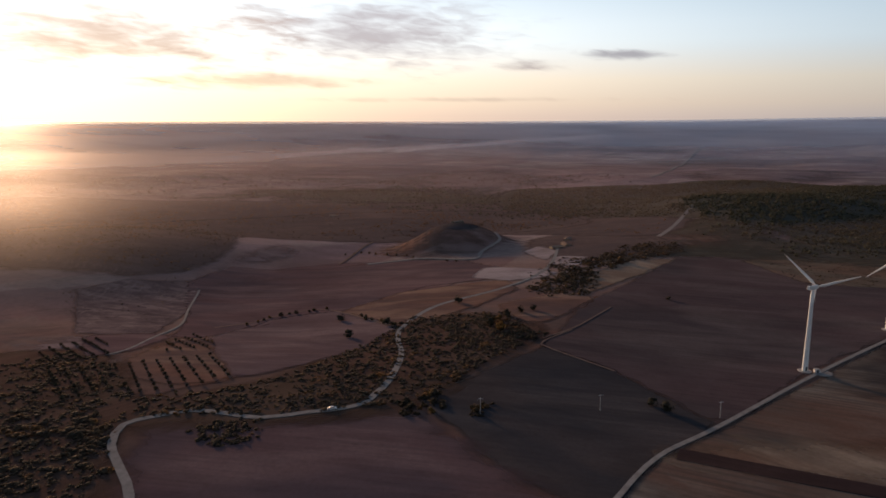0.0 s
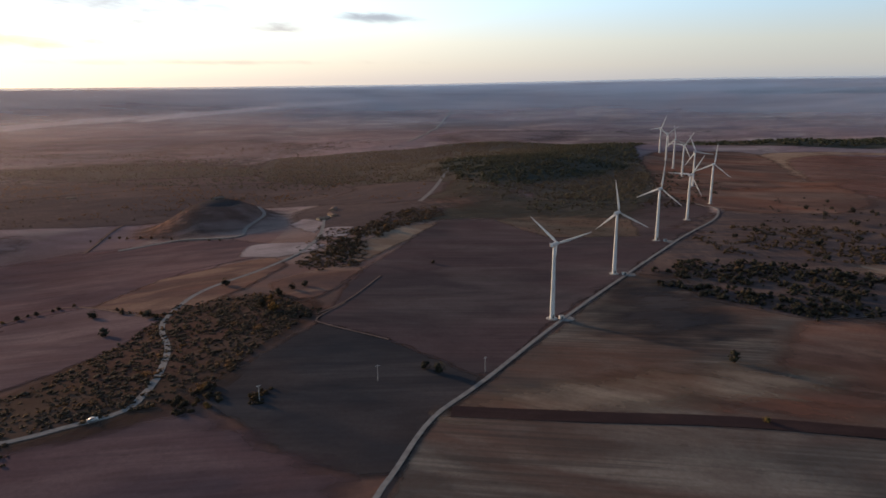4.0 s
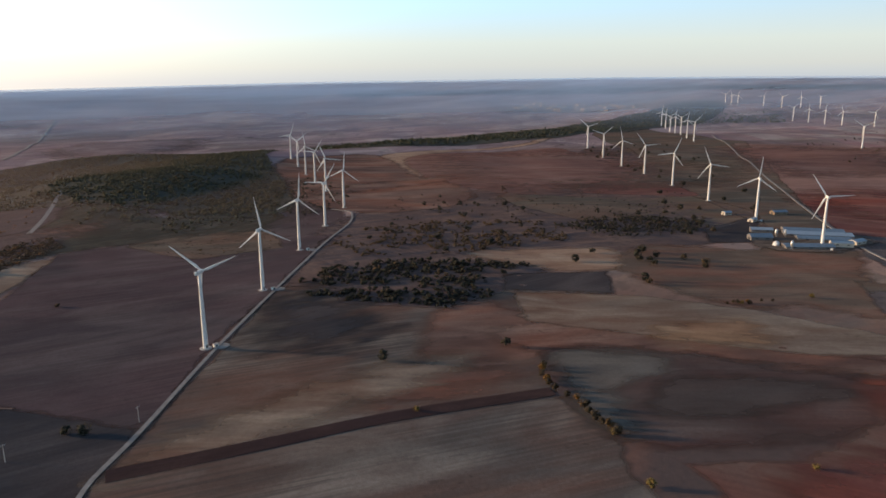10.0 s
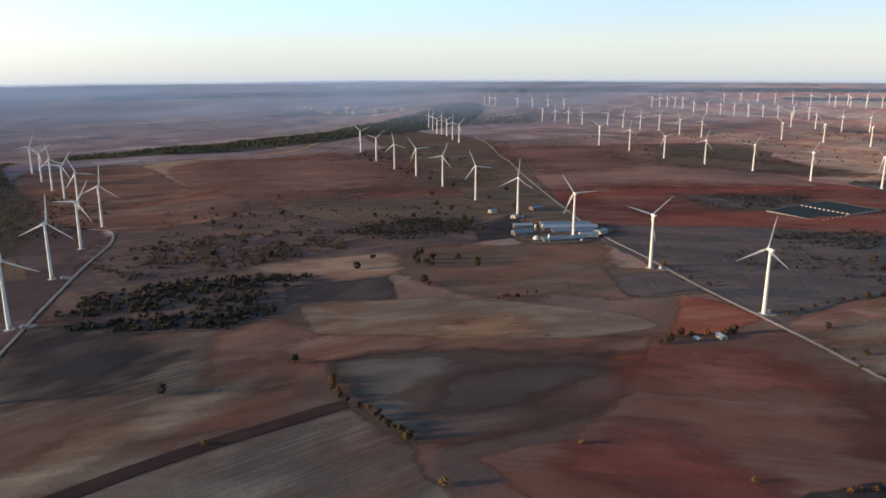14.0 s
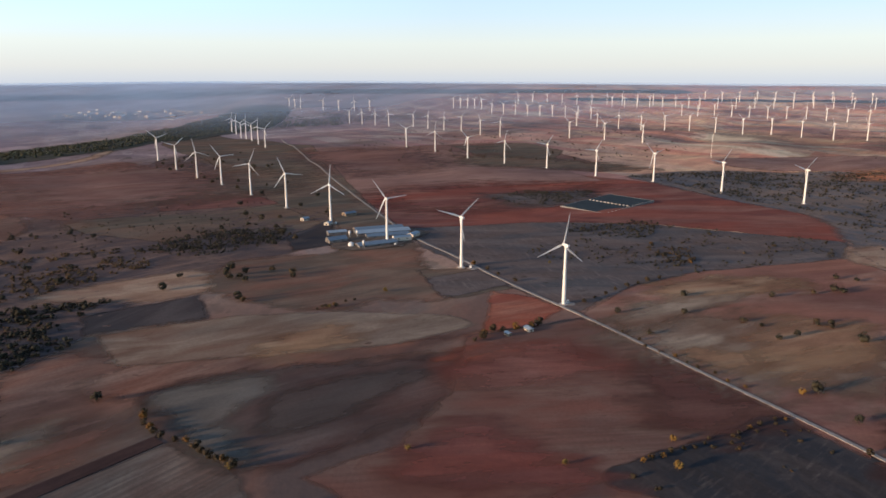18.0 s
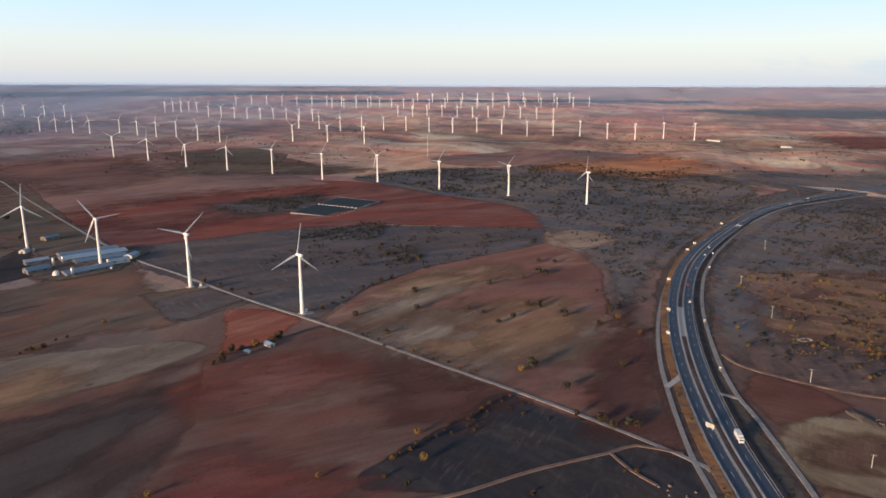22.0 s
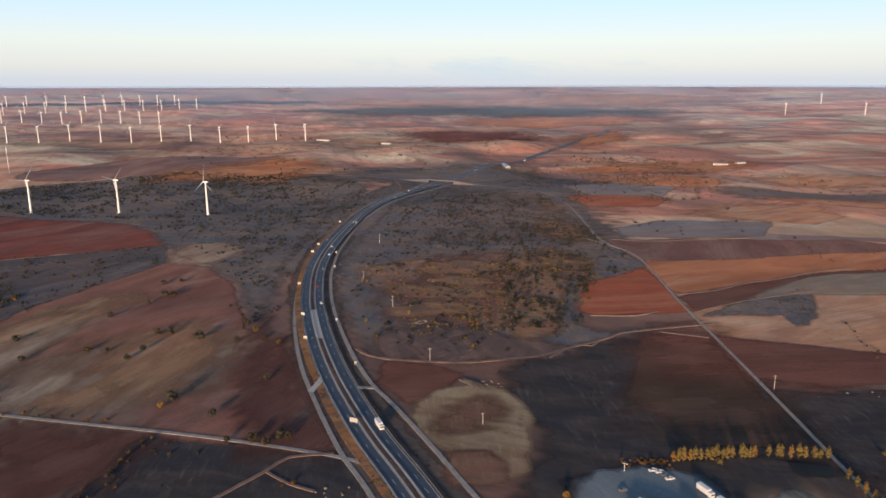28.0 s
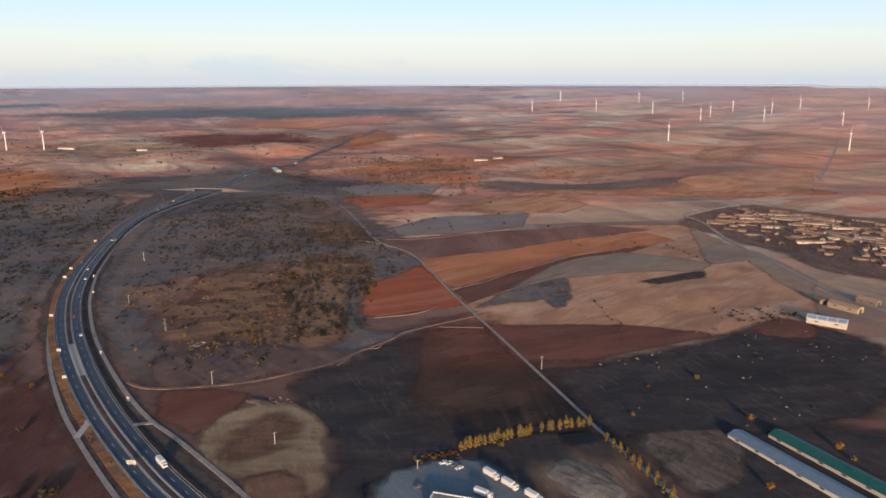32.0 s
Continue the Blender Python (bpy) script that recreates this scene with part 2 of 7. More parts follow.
def parcels(name):
    """Far open land: a patchwork of parcels, mauve and brown to the north, red and orange earth to the south,
    brightened to look sunlit.
    """
    m, nt, p = material(name, 0.95, 0.0, 0.0)
    at = where(nt)

    def cells(metres, turn, stretch):
        v = nt.nodes.new("ShaderNodeTexVoronoi")
        v.distance = "CHEBYCHEV"
        v.inputs["Scale"].default_value, v.inputs["Randomness"].default_value = 1 / metres, 0.9
        w = grain(nt, at, 160, 3, 0.2, 0.8)
        mix = nt.nodes.new("ShaderNodeVectorMath")
        mix.operation = "MULTIPLY_ADD"
        nt.links.new(w, mix.inputs[0])
        mix.inputs[1].default_value = (45, 30, 0)
        nt.links.new(where(nt, turn, stretch), mix.inputs[2])
        nt.links.new(mix.outputs[0], v.inputs["Vector"])
        parts = nt.nodes.new("ShaderNodeSeparateColor")
        nt.links.new(v.outputs["Color"], parts.inputs[0])
        return parts.outputs

    strip_north, strip_south = cells(60, 14, (0.22, 1, 1)), cells(60, -38, (0.2, 1, 1))
    big, small = cells(210, 24, (1, 0.5, 1)), cells(85, -30, (0.45, 1, 1))

    def ramp(fac, colours):
        r = nt.nodes.new("ShaderNodeValToRGB")
        r.color_ramp.interpolation = "CONSTANT"
        e = r.color_ramp.elements
        while len(e) < len(colours):
            e.new(0.5)
        for k, c in enumerate(colours):
            e[k].position, e[k].color = k / len(colours), (*c, 1)
        nt.links.new(fac, r.inputs[0])
        return r.outputs[0]

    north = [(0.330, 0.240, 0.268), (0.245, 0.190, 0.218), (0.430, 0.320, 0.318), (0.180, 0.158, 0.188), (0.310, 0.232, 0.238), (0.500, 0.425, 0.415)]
    # southern soil colours, raised to stand in for low sunlight
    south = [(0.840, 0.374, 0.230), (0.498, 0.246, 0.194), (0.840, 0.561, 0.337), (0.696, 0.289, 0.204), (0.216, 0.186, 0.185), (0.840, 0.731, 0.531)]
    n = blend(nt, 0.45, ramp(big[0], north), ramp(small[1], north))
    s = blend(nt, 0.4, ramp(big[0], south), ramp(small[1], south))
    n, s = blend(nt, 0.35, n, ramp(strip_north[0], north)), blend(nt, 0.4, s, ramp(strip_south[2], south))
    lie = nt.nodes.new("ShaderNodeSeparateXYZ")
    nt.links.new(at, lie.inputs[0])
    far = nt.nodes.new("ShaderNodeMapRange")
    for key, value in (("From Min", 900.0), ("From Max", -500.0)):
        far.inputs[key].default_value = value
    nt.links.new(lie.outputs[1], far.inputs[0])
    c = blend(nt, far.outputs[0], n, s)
    c = blend(nt, times(nt, grain(nt, where(nt, 30, (0.3, 1, 1)), 60, 6, 0.4, 0.7, 0.6, 1.0), 0.5), c, (0.14, 0.10, 0.09))
    c = blend(nt, times(nt, grain(nt, where(nt, 15, (0.45, 1, 1)), 330, 6, 0.5, 0.62, 0.62, 0.8), 0.5), c, (0.085, 0.074, 0.070))
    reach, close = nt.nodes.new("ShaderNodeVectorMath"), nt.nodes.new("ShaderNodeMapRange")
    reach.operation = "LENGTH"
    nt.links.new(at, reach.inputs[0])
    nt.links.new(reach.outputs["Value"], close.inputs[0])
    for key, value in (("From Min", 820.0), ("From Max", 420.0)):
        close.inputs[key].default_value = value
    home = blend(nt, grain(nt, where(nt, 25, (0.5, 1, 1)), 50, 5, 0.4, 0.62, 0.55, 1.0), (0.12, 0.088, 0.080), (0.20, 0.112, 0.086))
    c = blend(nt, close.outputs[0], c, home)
    for metres, turn, long, low, much in ((14.0, 10, 0.5, 0.60, 0.75), (34.0, -25, 0.35, 0.60, 0.65), (26.0, 60, 0.12, 0.63, 0.6)):
        dots = times(nt, grain(nt, where(nt, turn, (long, 1, 1)), metres, 3, low, low + 0.05, 0.6), grain(nt, where(nt, 20, (0.6, 1, 1)), 420, 4, 0.42, 0.64))
        c = blend(nt, times(nt, dots, much), c, (0.060, 0.058, 0.055))
    clod = grain(nt, at, 4.0, 6, 0.3, 0.7, 0.7)
    c = blend(nt, times(nt, clod, 0.3), c, (0.05, 0.04, 0.038))
    nt.links.new(c, p.inputs["Base Color"])
    bumped(nt, p, clod, 0.2, 0.5)
    return m


def leaves(name, a, b, c, autumn=0.3):
    """Foliage: every leaf cluster a little different, some turned to autumn."""
    m, nt, p = material(name, 0.8, 0.0, 0.05)
    g, o = nt.nodes.new("ShaderNodeNewGeometry"), nt.nodes.new("ShaderNodeObjectInfo")
    col = blend(nt, g.outputs["Random Per Island"], a, b)
    turned = nt.nodes.new("ShaderNodeMapRange")
    turned.inputs["From Min"].default_value, turned.inputs["From Max"].default_value = 1 - autumn - 0.05, 1 - autumn + 0.1
    nt.links.new(o.outputs["Random"], turned.inputs[0])
    patch = grain(nt, where(nt), 14, 2, 0.62 - autumn * 0.4, 0.74 - autumn * 0.3)
    big = nt.nodes.new("ShaderNodeMath")
    big.operation = "MAXIMUM"
    nt.links.new(turned.outputs[0], big.inputs[0])
    nt.links.new(patch, big.inputs[1])
    tint = blend(nt, times(nt, big.outputs[0], 0.85), col, c)
    nt.links.new(tint, p.inputs["Base Color"])
    thin, both = nt.nodes.new("ShaderNodeBsdfTranslucent"), nt.nodes.new("ShaderNodeMixShader")
    nt.links.new(tint, thin.inputs["Color"])
    both.inputs[0].default_value = 0.42
    nt.links.new(p.outputs[0], both.inputs[1])
    nt.links.new(thin.outputs[0], both.inputs[2])
    nt.links.new(both.outputs[0], nt.nodes["Material Output"].inputs["Surface"])
    return m


EARTH = parcels("open_land")
GRAVEL = plain("gravel_road", (0.30, 0.285, 0.27), (0.20, 0.185, 0.175), 0.9, 0, 3.0, gloss=0.0)
DIRT = plain("dirt_track", (0.215, 0.150, 0.125), (0.145, 0.102, 0.086), 0.95, 0, 3.0, gloss=0.0)
ASPHALT = plain("asphalt", (0.042, 0.056, 0.080), (0.058, 0.074, 0.100), 0.6, 0, 9.0, gloss=0.1)
PAINT = plain("turbine_paint", (0.76, 0.75, 0.72), (0.68, 0.67, 0.65), 0.45, 0, 2.0)
CONCRETE = plain("concrete", (0.42, 0.40, 0.37), (0.33, 0.31, 0.29), 0.85, 0, 1.2)
WHITE = plain("white_paint", (0.62, 0.62, 0.61), (0.55, 0.55, 0.54), 0.5, 0, 1.5)
STEEL = plain("galvanised_steel", (0.50, 0.51, 0.52), (0.40, 0.41, 0.42), 0.45, 0.7, 0.8)
DARK_METAL = plain("dark_metal", (0.06, 0.065, 0.07), (0.09, 0.09, 0.09), 0.5, 0.6, 0.5)
PLOUGHED = soil("fresh_ploughed_earth", (0.071, 0.046, 0.042), (0.053, 0.036, 0.037), (0.124, 0.074, 0.062), 27, 0.2, 40, 0.4)
DULL_RED = soil("dull_red_earth", (0.250, 0.135, 0.112), (0.178, 0.100, 0.088), (0.330, 0.225, 0.185), 60, 0.1, 120, 0.5)
DULL_BROWN = soil("dull_brown_earth", (0.098, 0.068, 0.052), (0.120, 0.072, 0.058), (0.16, 0.115, 0.09), 130, 0.15, 60, 0.4)
OXBLOOD_RED = soil("oxblood_red_earth", (0.190, 0.085, 0.066), (0.145, 0.072, 0.060), (0.245, 0.14, 0.105), 130, 0.1, 60, 0.45)
VALLEY_WOOD = soil("dim_scrub_ground", (0.090, 0.074, 0.078), (0.115, 0.088, 0.086), (0.19, 0.145, 0.135), 0, 0.0, 70, 0.35)
WASTE = soil("stony_waste_ground", (0.150, 0.120, 0.100), (0.092, 0.075, 0.066), (0.235, 0.19, 0.155), 30, 0.0, 9, 0.6)
TAN_EARTH = soil("tan_stubble_earth", (0.54, 0.30, 0.178), (0.36, 0.20, 0.135), (0.62, 0.45, 0.32), 112, 0.12, 45, 0.6)
GREY_GREEN = soil("grey_green_fallow", (0.27, 0.235, 0.19), (0.32, 0.225, 0.165), (0.40, 0.32, 0.24), 112, 0.1, 50, 0.5)
SLATE_BLUE = soil("blue_grey_fallow", (0.225, 0.222, 0.235), (0.27, 0.225, 0.21), (0.36, 0.30, 0.26), 112, 0.1, 60, 0.4)
STONY = soil("stony_terrace_earth", (0.175, 0.130, 0.130), (0.115, 0.085, 0.092), (0.30, 0.235, 0.225), 20, 0.0, 16, 0.6)
VALLEY_LIGHT = soil("mauve_valley_earth", (0.125, 0.090, 0.100), (0.155, 0.106, 0.110), (0.30, 0.23, 0.23), 10, 0.05, 45, 0.4)
CHALK = soil("chalky_white_earth", (0.38, 0.33, 0.34), (0.28, 0.23, 0.24), (0.50, 0.45, 0.45), 10, 0.05, 25, 0.5)
ROSE = soil("dusty_rose_earth", (0.315, 0.192, 0.160), (0.245, 0.145, 0.125), (0.40, 0.28, 0.235), 60, 0.08, 90, 0.5)
DULL_CRIMSON = soil("dull_crimson_earth", (0.235, 0.095, 0.082), (0.165, 0.078, 0.070), (0.29, 0.17, 0.14), 60, 0.08, 70, 0.45)
VERGE_DARK = soil("dark_bank_grass", (0.078, 0.073, 0.076), (0.110, 0.088, 0.078), (0.22, 0.150, 0.10), 120, 0.0, 14, 0.4)
OVAL_RED = soil("red_brown_bare_ground", (0.205, 0.112, 0.078), (0.165, 0.095, 0.07), (0.27, 0.175, 0.12), 150, 0.0, 14, 0.4)
FAR_WOOD = soil("distant_wood_canopy", (0.050, 0.060, 0.060), (0.075, 0.080, 0.075), (0.14, 0.125, 0.115), 0, 0.0, 120, 0.3)
RED_DARK = soil("dark_red_earth", (0.160, 0.096, 0.080), (0.205, 0.096, 0.074), (0.26, 0.195, 0.155), 76, 0.06, 55, 0.55)
RUSTY_PASTURE = soil("rust_and_olive_pasture", (0.140, 0.112, 0.090), (0.225, 0.120, 0.088), (0.28, 0.205, 0.155), 50, 0.05, 45, 0.45)
GREY_LOAM = soil("grey_brown_loam", (0.085, 0.072, 0.068), (0.110, 0.078, 0.070), (0.16, 0.13, 0.115), 48, 0.02, 90, 0.4)
# pale ground colour that stands for lying mist
PAINTED_MIST = soil("ground_mist", (0.62, 0.56, 0.57), (0.55, 0.50, 0.53), (0.66, 0.62, 0.64), 20, 0.0, 300, 0.5)
OXBLOOD = soil("dark_oxblood_earth", (0.150, 0.072, 0.060), (0.115, 0.058, 0.052), (0.20, 0.115, 0.092), 76, 0.1, 60, 0.4)
RED_EARTH = soil("red_earth", (0.374, 0.110, 0.069), (0.242, 0.088, 0.068), (0.440, 0.261, 0.185), 55, 0.05, 60, 0.5)
DEEP_RED = soil("deep_red_earth", (0.275, 0.090, 0.068), (0.162, 0.072, 0.066), (0.353, 0.218, 0.173), 75, 0.1, 110, 0.5)
RED_TAN = soil("red_and_tan_earth", (0.290, 0.140, 0.104), (0.205, 0.102, 0.085), (0.44, 0.325, 0.255), 76, 0.04, 95, 0.65)
RUST_BROWN = soil("rust_brown_earth", (0.261, 0.120, 0.083), (0.138, 0.087, 0.074), (0.374, 0.274, 0.217), 40, 0.1, 80, 0.55)
DARK_LOAM = soil("dark_loam", (0.076, 0.060, 0.058), (0.135, 0.068, 0.056), (0.23, 0.195, 0.175), 48, 0.02, 90, 0.4)
PALE_GREY = soil("pale_grey_silt", (0.160, 0.144, 0.128), (0.128, 0.110, 0.097), (0.23, 0.20, 0.17), 50, 0.05, 40, 0.5)
OCHRE = soil("ochre_silt", (0.363, 0.226, 0.138), (0.264, 0.149, 0.097), (0.462, 0.341, 0.231), 62, 0.05, 45, 0.65)
PALE_CHALK = soil("pale_chalky_earth", (0.250, 0.192, 0.150), (0.195, 0.120, 0.088), (0.44, 0.365, 0.28), 50, 0.06, 60, 0.7)
GREY_STUBBLE = soil("grey_stubble", (0.120, 0.109, 0.100), (0.167, 0.101, 0.079), (0.323, 0.284, 0.240), 27, 0.35, 75, 0.65)
CHARCOAL = soil("charcoal_earth", (0.046, 0.048, 0.056), (0.076, 0.065, 0.066), (0.136, 0.119, 0.116), 15, 0.05, 60, 0.5)
MAUVE = soil("mauve_brown_earth", (0.078, 0.065, 0.070), (0.116, 0.081, 0.084), (0.205, 0.170, 0.160), 20, 0.08, 80, 0.5)
VALLEY = soil("dim_valley_earth", (0.103, 0.078, 0.090), (0.150, 0.096, 0.100), (0.27, 0.19, 0.185), 10, 0.05, 60, 0.45)
VALLEY_PALE = soil("pale_valley_earth", (0.250, 0.195, 0.205), (0.180, 0.130, 0.134), (0.40, 0.33, 0.325), 10, 0.05, 40, 0.5)
VALLEY_RUST = soil("rusty_valley_earth", (0.214, 0.121, 0.095), (0.130, 0.092, 0.089), (0.359, 0.241, 0.177), 8, 0.05, 45, 0.6)
OLIVE = soil("olive_grass_land", (0.112, 0.104, 0.086), (0.178, 0.116, 0.088), (0.275, 0.215, 0.165), 50, 0.05, 70, 0.5)
SLATE = soil("slate_grey_pasture", (0.088, 0.091, 0.101), (0.138, 0.108, 0.100), (0.22, 0.18, 0.165), 85, 0.0, 60, 0.45)
TAN = soil("tan_stubble", (0.378, 0.263, 0.189), (0.294, 0.184, 0.131), (0.504, 0.389, 0.284), 60, 0.08, 45, 0.6)
ORANGE = soil("orange_earth", (0.572, 0.228, 0.112), (0.440, 0.174, 0.094), (0.627, 0.396, 0.237), 108, 0.12, 70, 0.6)
ORANGE_TAN = soil("orange_tan_stubble", (0.60, 0.295, 0.16), (0.36, 0.175, 0.11), (0.62, 0.46, 0.33), 112, 0.15, 60, 0.65)
BRIGHT_RED = soil("bright_red_earth", (0.440, 0.124, 0.070), (0.352, 0.104, 0.064), (0.484, 0.273, 0.168), 130, 0.05, 50, 0.4)
SCRUB_LAND = soil("scrub_ground", (0.080, 0.072, 0.081), (0.136, 0.095, 0.086), (0.272, 0.185, 0.143), 30, 0.0, 34, 0.5)
SCRUB_DARK = soil("dark_rough_ground", (0.042, 0.044, 0.051), (0.060, 0.053, 0.054), (0.125, 0.104, 0.094), 150, 0.0, 20, 0.3)
BEND_LAND = soil("grey_brown_rough_land", (0.116, 0.126, 0.148), (0.170, 0.142, 0.130), (0.32, 0.22, 0.155), 150, 0.0, 36, 0.4)
# bend grass with warm sunlight put into its colour
BEND_WARM = soil("sunlit_bend_grassland", (0.180, 0.142, 0.132), (0.29, 0.168, 0.118), (0.46, 0.28, 0.165), 150, 0.0, 22, 0.4)
OVAL = soil("trodden_bare_ground", (0.300, 0.228, 0.150), (0.240, 0.160, 0.105), (0.39, 0.315, 0.21), 150, 0.0, 22, 0.5)
# rusty grass, its colour warmed to look sunlit
RUSTY_GRASS = soil("rusty_sunlit_grass", (0.30, 0.158, 0.098), (0.165, 0.112, 0.092), (0.40, 0.24, 0.13), 150, 0.0, 14, 0.6)
VERGE = soil("rough_golden_verge", (0.150, 0.105, 0.082), (0.32, 0.155, 0.075), (0.44, 0.25, 0.12), 120, 0.0, 7, 0.4)
WOOD_FLOOR = soil("wooded_ground", (0.064, 0.071, 0.062), (0.088, 0.084, 0.068), (0.17, 0.135, 0.11), 0, 0.0, 60, 0.3)
OAK = leaves("holm_oak_leaves", (0.024, 0.027, 0.026), (0.072, 0.066, 0.046), (0.13, 0.088, 0.05), 0.06)
SCRUB = leaves("autumn_scrub_leaves", (0.045, 0.041, 0.032), (0.075, 0.058, 0.038), (0.20, 0.11, 0.035), 0.16)
GOLD = leaves("golden_autumn_leaves", (0.235, 0.175, 0.058), (0.145, 0.115, 0.046), (0.255, 0.145, 0.042), 0.2)
# orange leaf colour that stands in for low sun on bushes
SUNLIT_LEAVES = leaves("sunlit_orange_leaves", (0.24, 0.125, 0.058), (0.16, 0.088, 0.046), (0.29, 0.155, 0.062), 0.2)
VALLEY_LEAVES = leaves("valley_autumn_leaves", (0.066, 0.056, 0.046), (0.110, 0.082, 0.054), (0.23, 0.12, 0.05), 0.18)
PINE = leaves("pine_wood_leaves", (0.036, 0.044, 0.035), (0.115, 0.120, 0.080), (0.16, 0.125, 0.075), 0.1)
BARK = plain("bark", (0.07, 0.055, 0.045), (0.045, 0.036, 0.03), 0.95, 0, 0.3)


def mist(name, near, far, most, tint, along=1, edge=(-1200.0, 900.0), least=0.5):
    """Distance haze painted on a draped sheet, thicker away from the middle of the plateau."""
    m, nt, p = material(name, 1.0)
    # tinted rough gloss stands in for haze glowing towards the sun
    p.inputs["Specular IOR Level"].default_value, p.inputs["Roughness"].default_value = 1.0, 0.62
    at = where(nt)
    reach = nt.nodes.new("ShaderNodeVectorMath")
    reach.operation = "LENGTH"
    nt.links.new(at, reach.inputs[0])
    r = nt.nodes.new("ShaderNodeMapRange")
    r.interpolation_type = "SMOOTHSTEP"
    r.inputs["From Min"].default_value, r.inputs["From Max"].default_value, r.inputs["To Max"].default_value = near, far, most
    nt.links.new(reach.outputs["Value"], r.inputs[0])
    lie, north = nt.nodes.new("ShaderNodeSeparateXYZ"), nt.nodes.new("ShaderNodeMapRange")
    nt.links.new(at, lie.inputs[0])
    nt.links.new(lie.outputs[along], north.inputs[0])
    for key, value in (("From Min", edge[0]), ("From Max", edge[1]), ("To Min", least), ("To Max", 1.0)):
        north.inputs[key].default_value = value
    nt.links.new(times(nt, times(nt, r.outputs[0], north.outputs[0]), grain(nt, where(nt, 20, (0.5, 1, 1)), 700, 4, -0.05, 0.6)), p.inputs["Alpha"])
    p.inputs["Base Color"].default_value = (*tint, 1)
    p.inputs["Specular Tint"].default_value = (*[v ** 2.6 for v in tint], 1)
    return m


WATER = plain("dark_pond_water", (0.012, 0.016, 0.02), (0.02, 0.024, 0.028), 0.5, 0, 4.0, gloss=0.08)
YARD_GROUND = soil("truck_stop_tarmac", (0.185, 0.222, 0.245), (0.155, 0.188, 0.21), (0.235, 0.265, 0.28), 20, 0.02, 40, 0.5)
SLATE_ROOF = plain("grey_flat_roof", (0.16, 0.165, 0.17), (0.21, 0.21, 0.21), 0.9, 0, 2.0)
FAR_HAZE = mist("painted_far_haze", 1700.0, 4850.0, 0.74, (0.58, 0.72, 0.90), 1, (-700.0, 2000.0), 0.58)
HAZE = mist("painted_sun_haze", 430.0, 1500.0, 0.42, (0.80, 0.45, 0.30), 0, (800.0, -600.0), 0.0)

# ---- the land ----
EDGE = [(-5200, -300), (-600, 230), (-88, 290), (10, 330), (60, 430), (125, 575), (211, 690), (370, 840), (620, 1060), (900, 1180),
        (1250, 1130), (1450, 1070), (1900, 1110), (2550, 1250), (3800, 1480), (5600, 1750)]
BUMPS = [(5, 812, 28, 52), (-400, 770, 22, 165), (-640, 700, 16, 150), (440, 1010, 18, 150), (700, 1230, 16, 190), (330, 1150, 10, 140), (1250, 1270, 13, 170), (1620, 1280, 10, 210)]


def step(a, b, v):
    s = np.clip((v - a) / (b - a), 0, 1)
    return s * s * (3 - 2 * s)


def edge_side(x, y):
    """Metres beyond the plateau's edge, positive on the valley's side."""
    best, side = np.full(np.shape(x), 1e9), np.zeros(np.shape(x))
    for (ax, ay), (bx, by) in zip(EDGE, EDGE[1:]):
        dx, dy = bx - ax, by - ay
        s = np.clip(((x - ax) * dx + (y - ay) * dy) / (dx * dx + dy * dy), 0, 1)
        far = np.hypot(x - ax - s * dx, y - ay - s * dy)
        cross = dx * (y - ay) - dy * (x - ax)
        side = np.where(far < best, np.where(cross > 0, far, -far), side)
        best = np.minimum(best, far)
    return side


def ground_z(x, y):
    """The land's height: a plateau with low swells, a valley past its edge, and high land all round at the horizon."""
    x, y = np.asarray(x, float), np.asarray(y, float)
    r, turn = np.hypot(x, y), np.degrees(np.arctan2(x, y))
    swell = 1.3 * np.sin(x / 47 + 0.8 * np.sin(y / 83)) * np.sin(y / 61 + 0.4) + 2.2 * np.sin(x / 130 + 1.1) * np.sin(y / 117 + x / 310)
    swell = swell * (0.45 + 0.55 * step(250, 900, r)) + 5 * step(700, 1800, r) * np.sin(x / 260 + 2.0) * np.sin(y / 310 - 0.7)
    swell = swell + step(600, 1300, r) * (2.4 + 3.2 * step(0, -500, y)) * np.sin((0.8 * x + 0.5 * y) / 62 + 0.6) * np.sin((y - 0.35 * x) / 88 + 1.9)
    z = swell - 26 * step(-10, 330, edge_side(x, y))
    for bx, by, high, wide in BUMPS:
        z = z + high * np.exp(-(((x - bx) ** 2 + (y - by) ** 2) / wide**2) ** 1.3)
    rim = np.interp(turn, [-180, -60, 0, 45, 90, 150, 180], [118, 110, 106, 100, 118, 127, 127])
    z = z + (rim - z) * step(2500, 4900, r) ** 1.1
    far_land = np.interp(turn, [-180, -150, -60, 0, 15, 25, 40, 60, 75, 90, 105, 125, 150, 180], [7, 4, -18, -18, -6, 10, 36, 44, 38, 22, 8, 2, 5, 7])
    return z + far_land * step(3500, 4900, r)


def mesh(name, verts, faces, mat, smooth=False):
    me = bpy.data.meshes.new(name)
    me.from_pydata([tuple(map(float, v)) for v in verts], [], faces)
    for m in mat if isinstance(mat, (list, tuple)) else [mat]:
        me.materials.append(m)
    if smooth:
        me.shade_smooth()
    return me


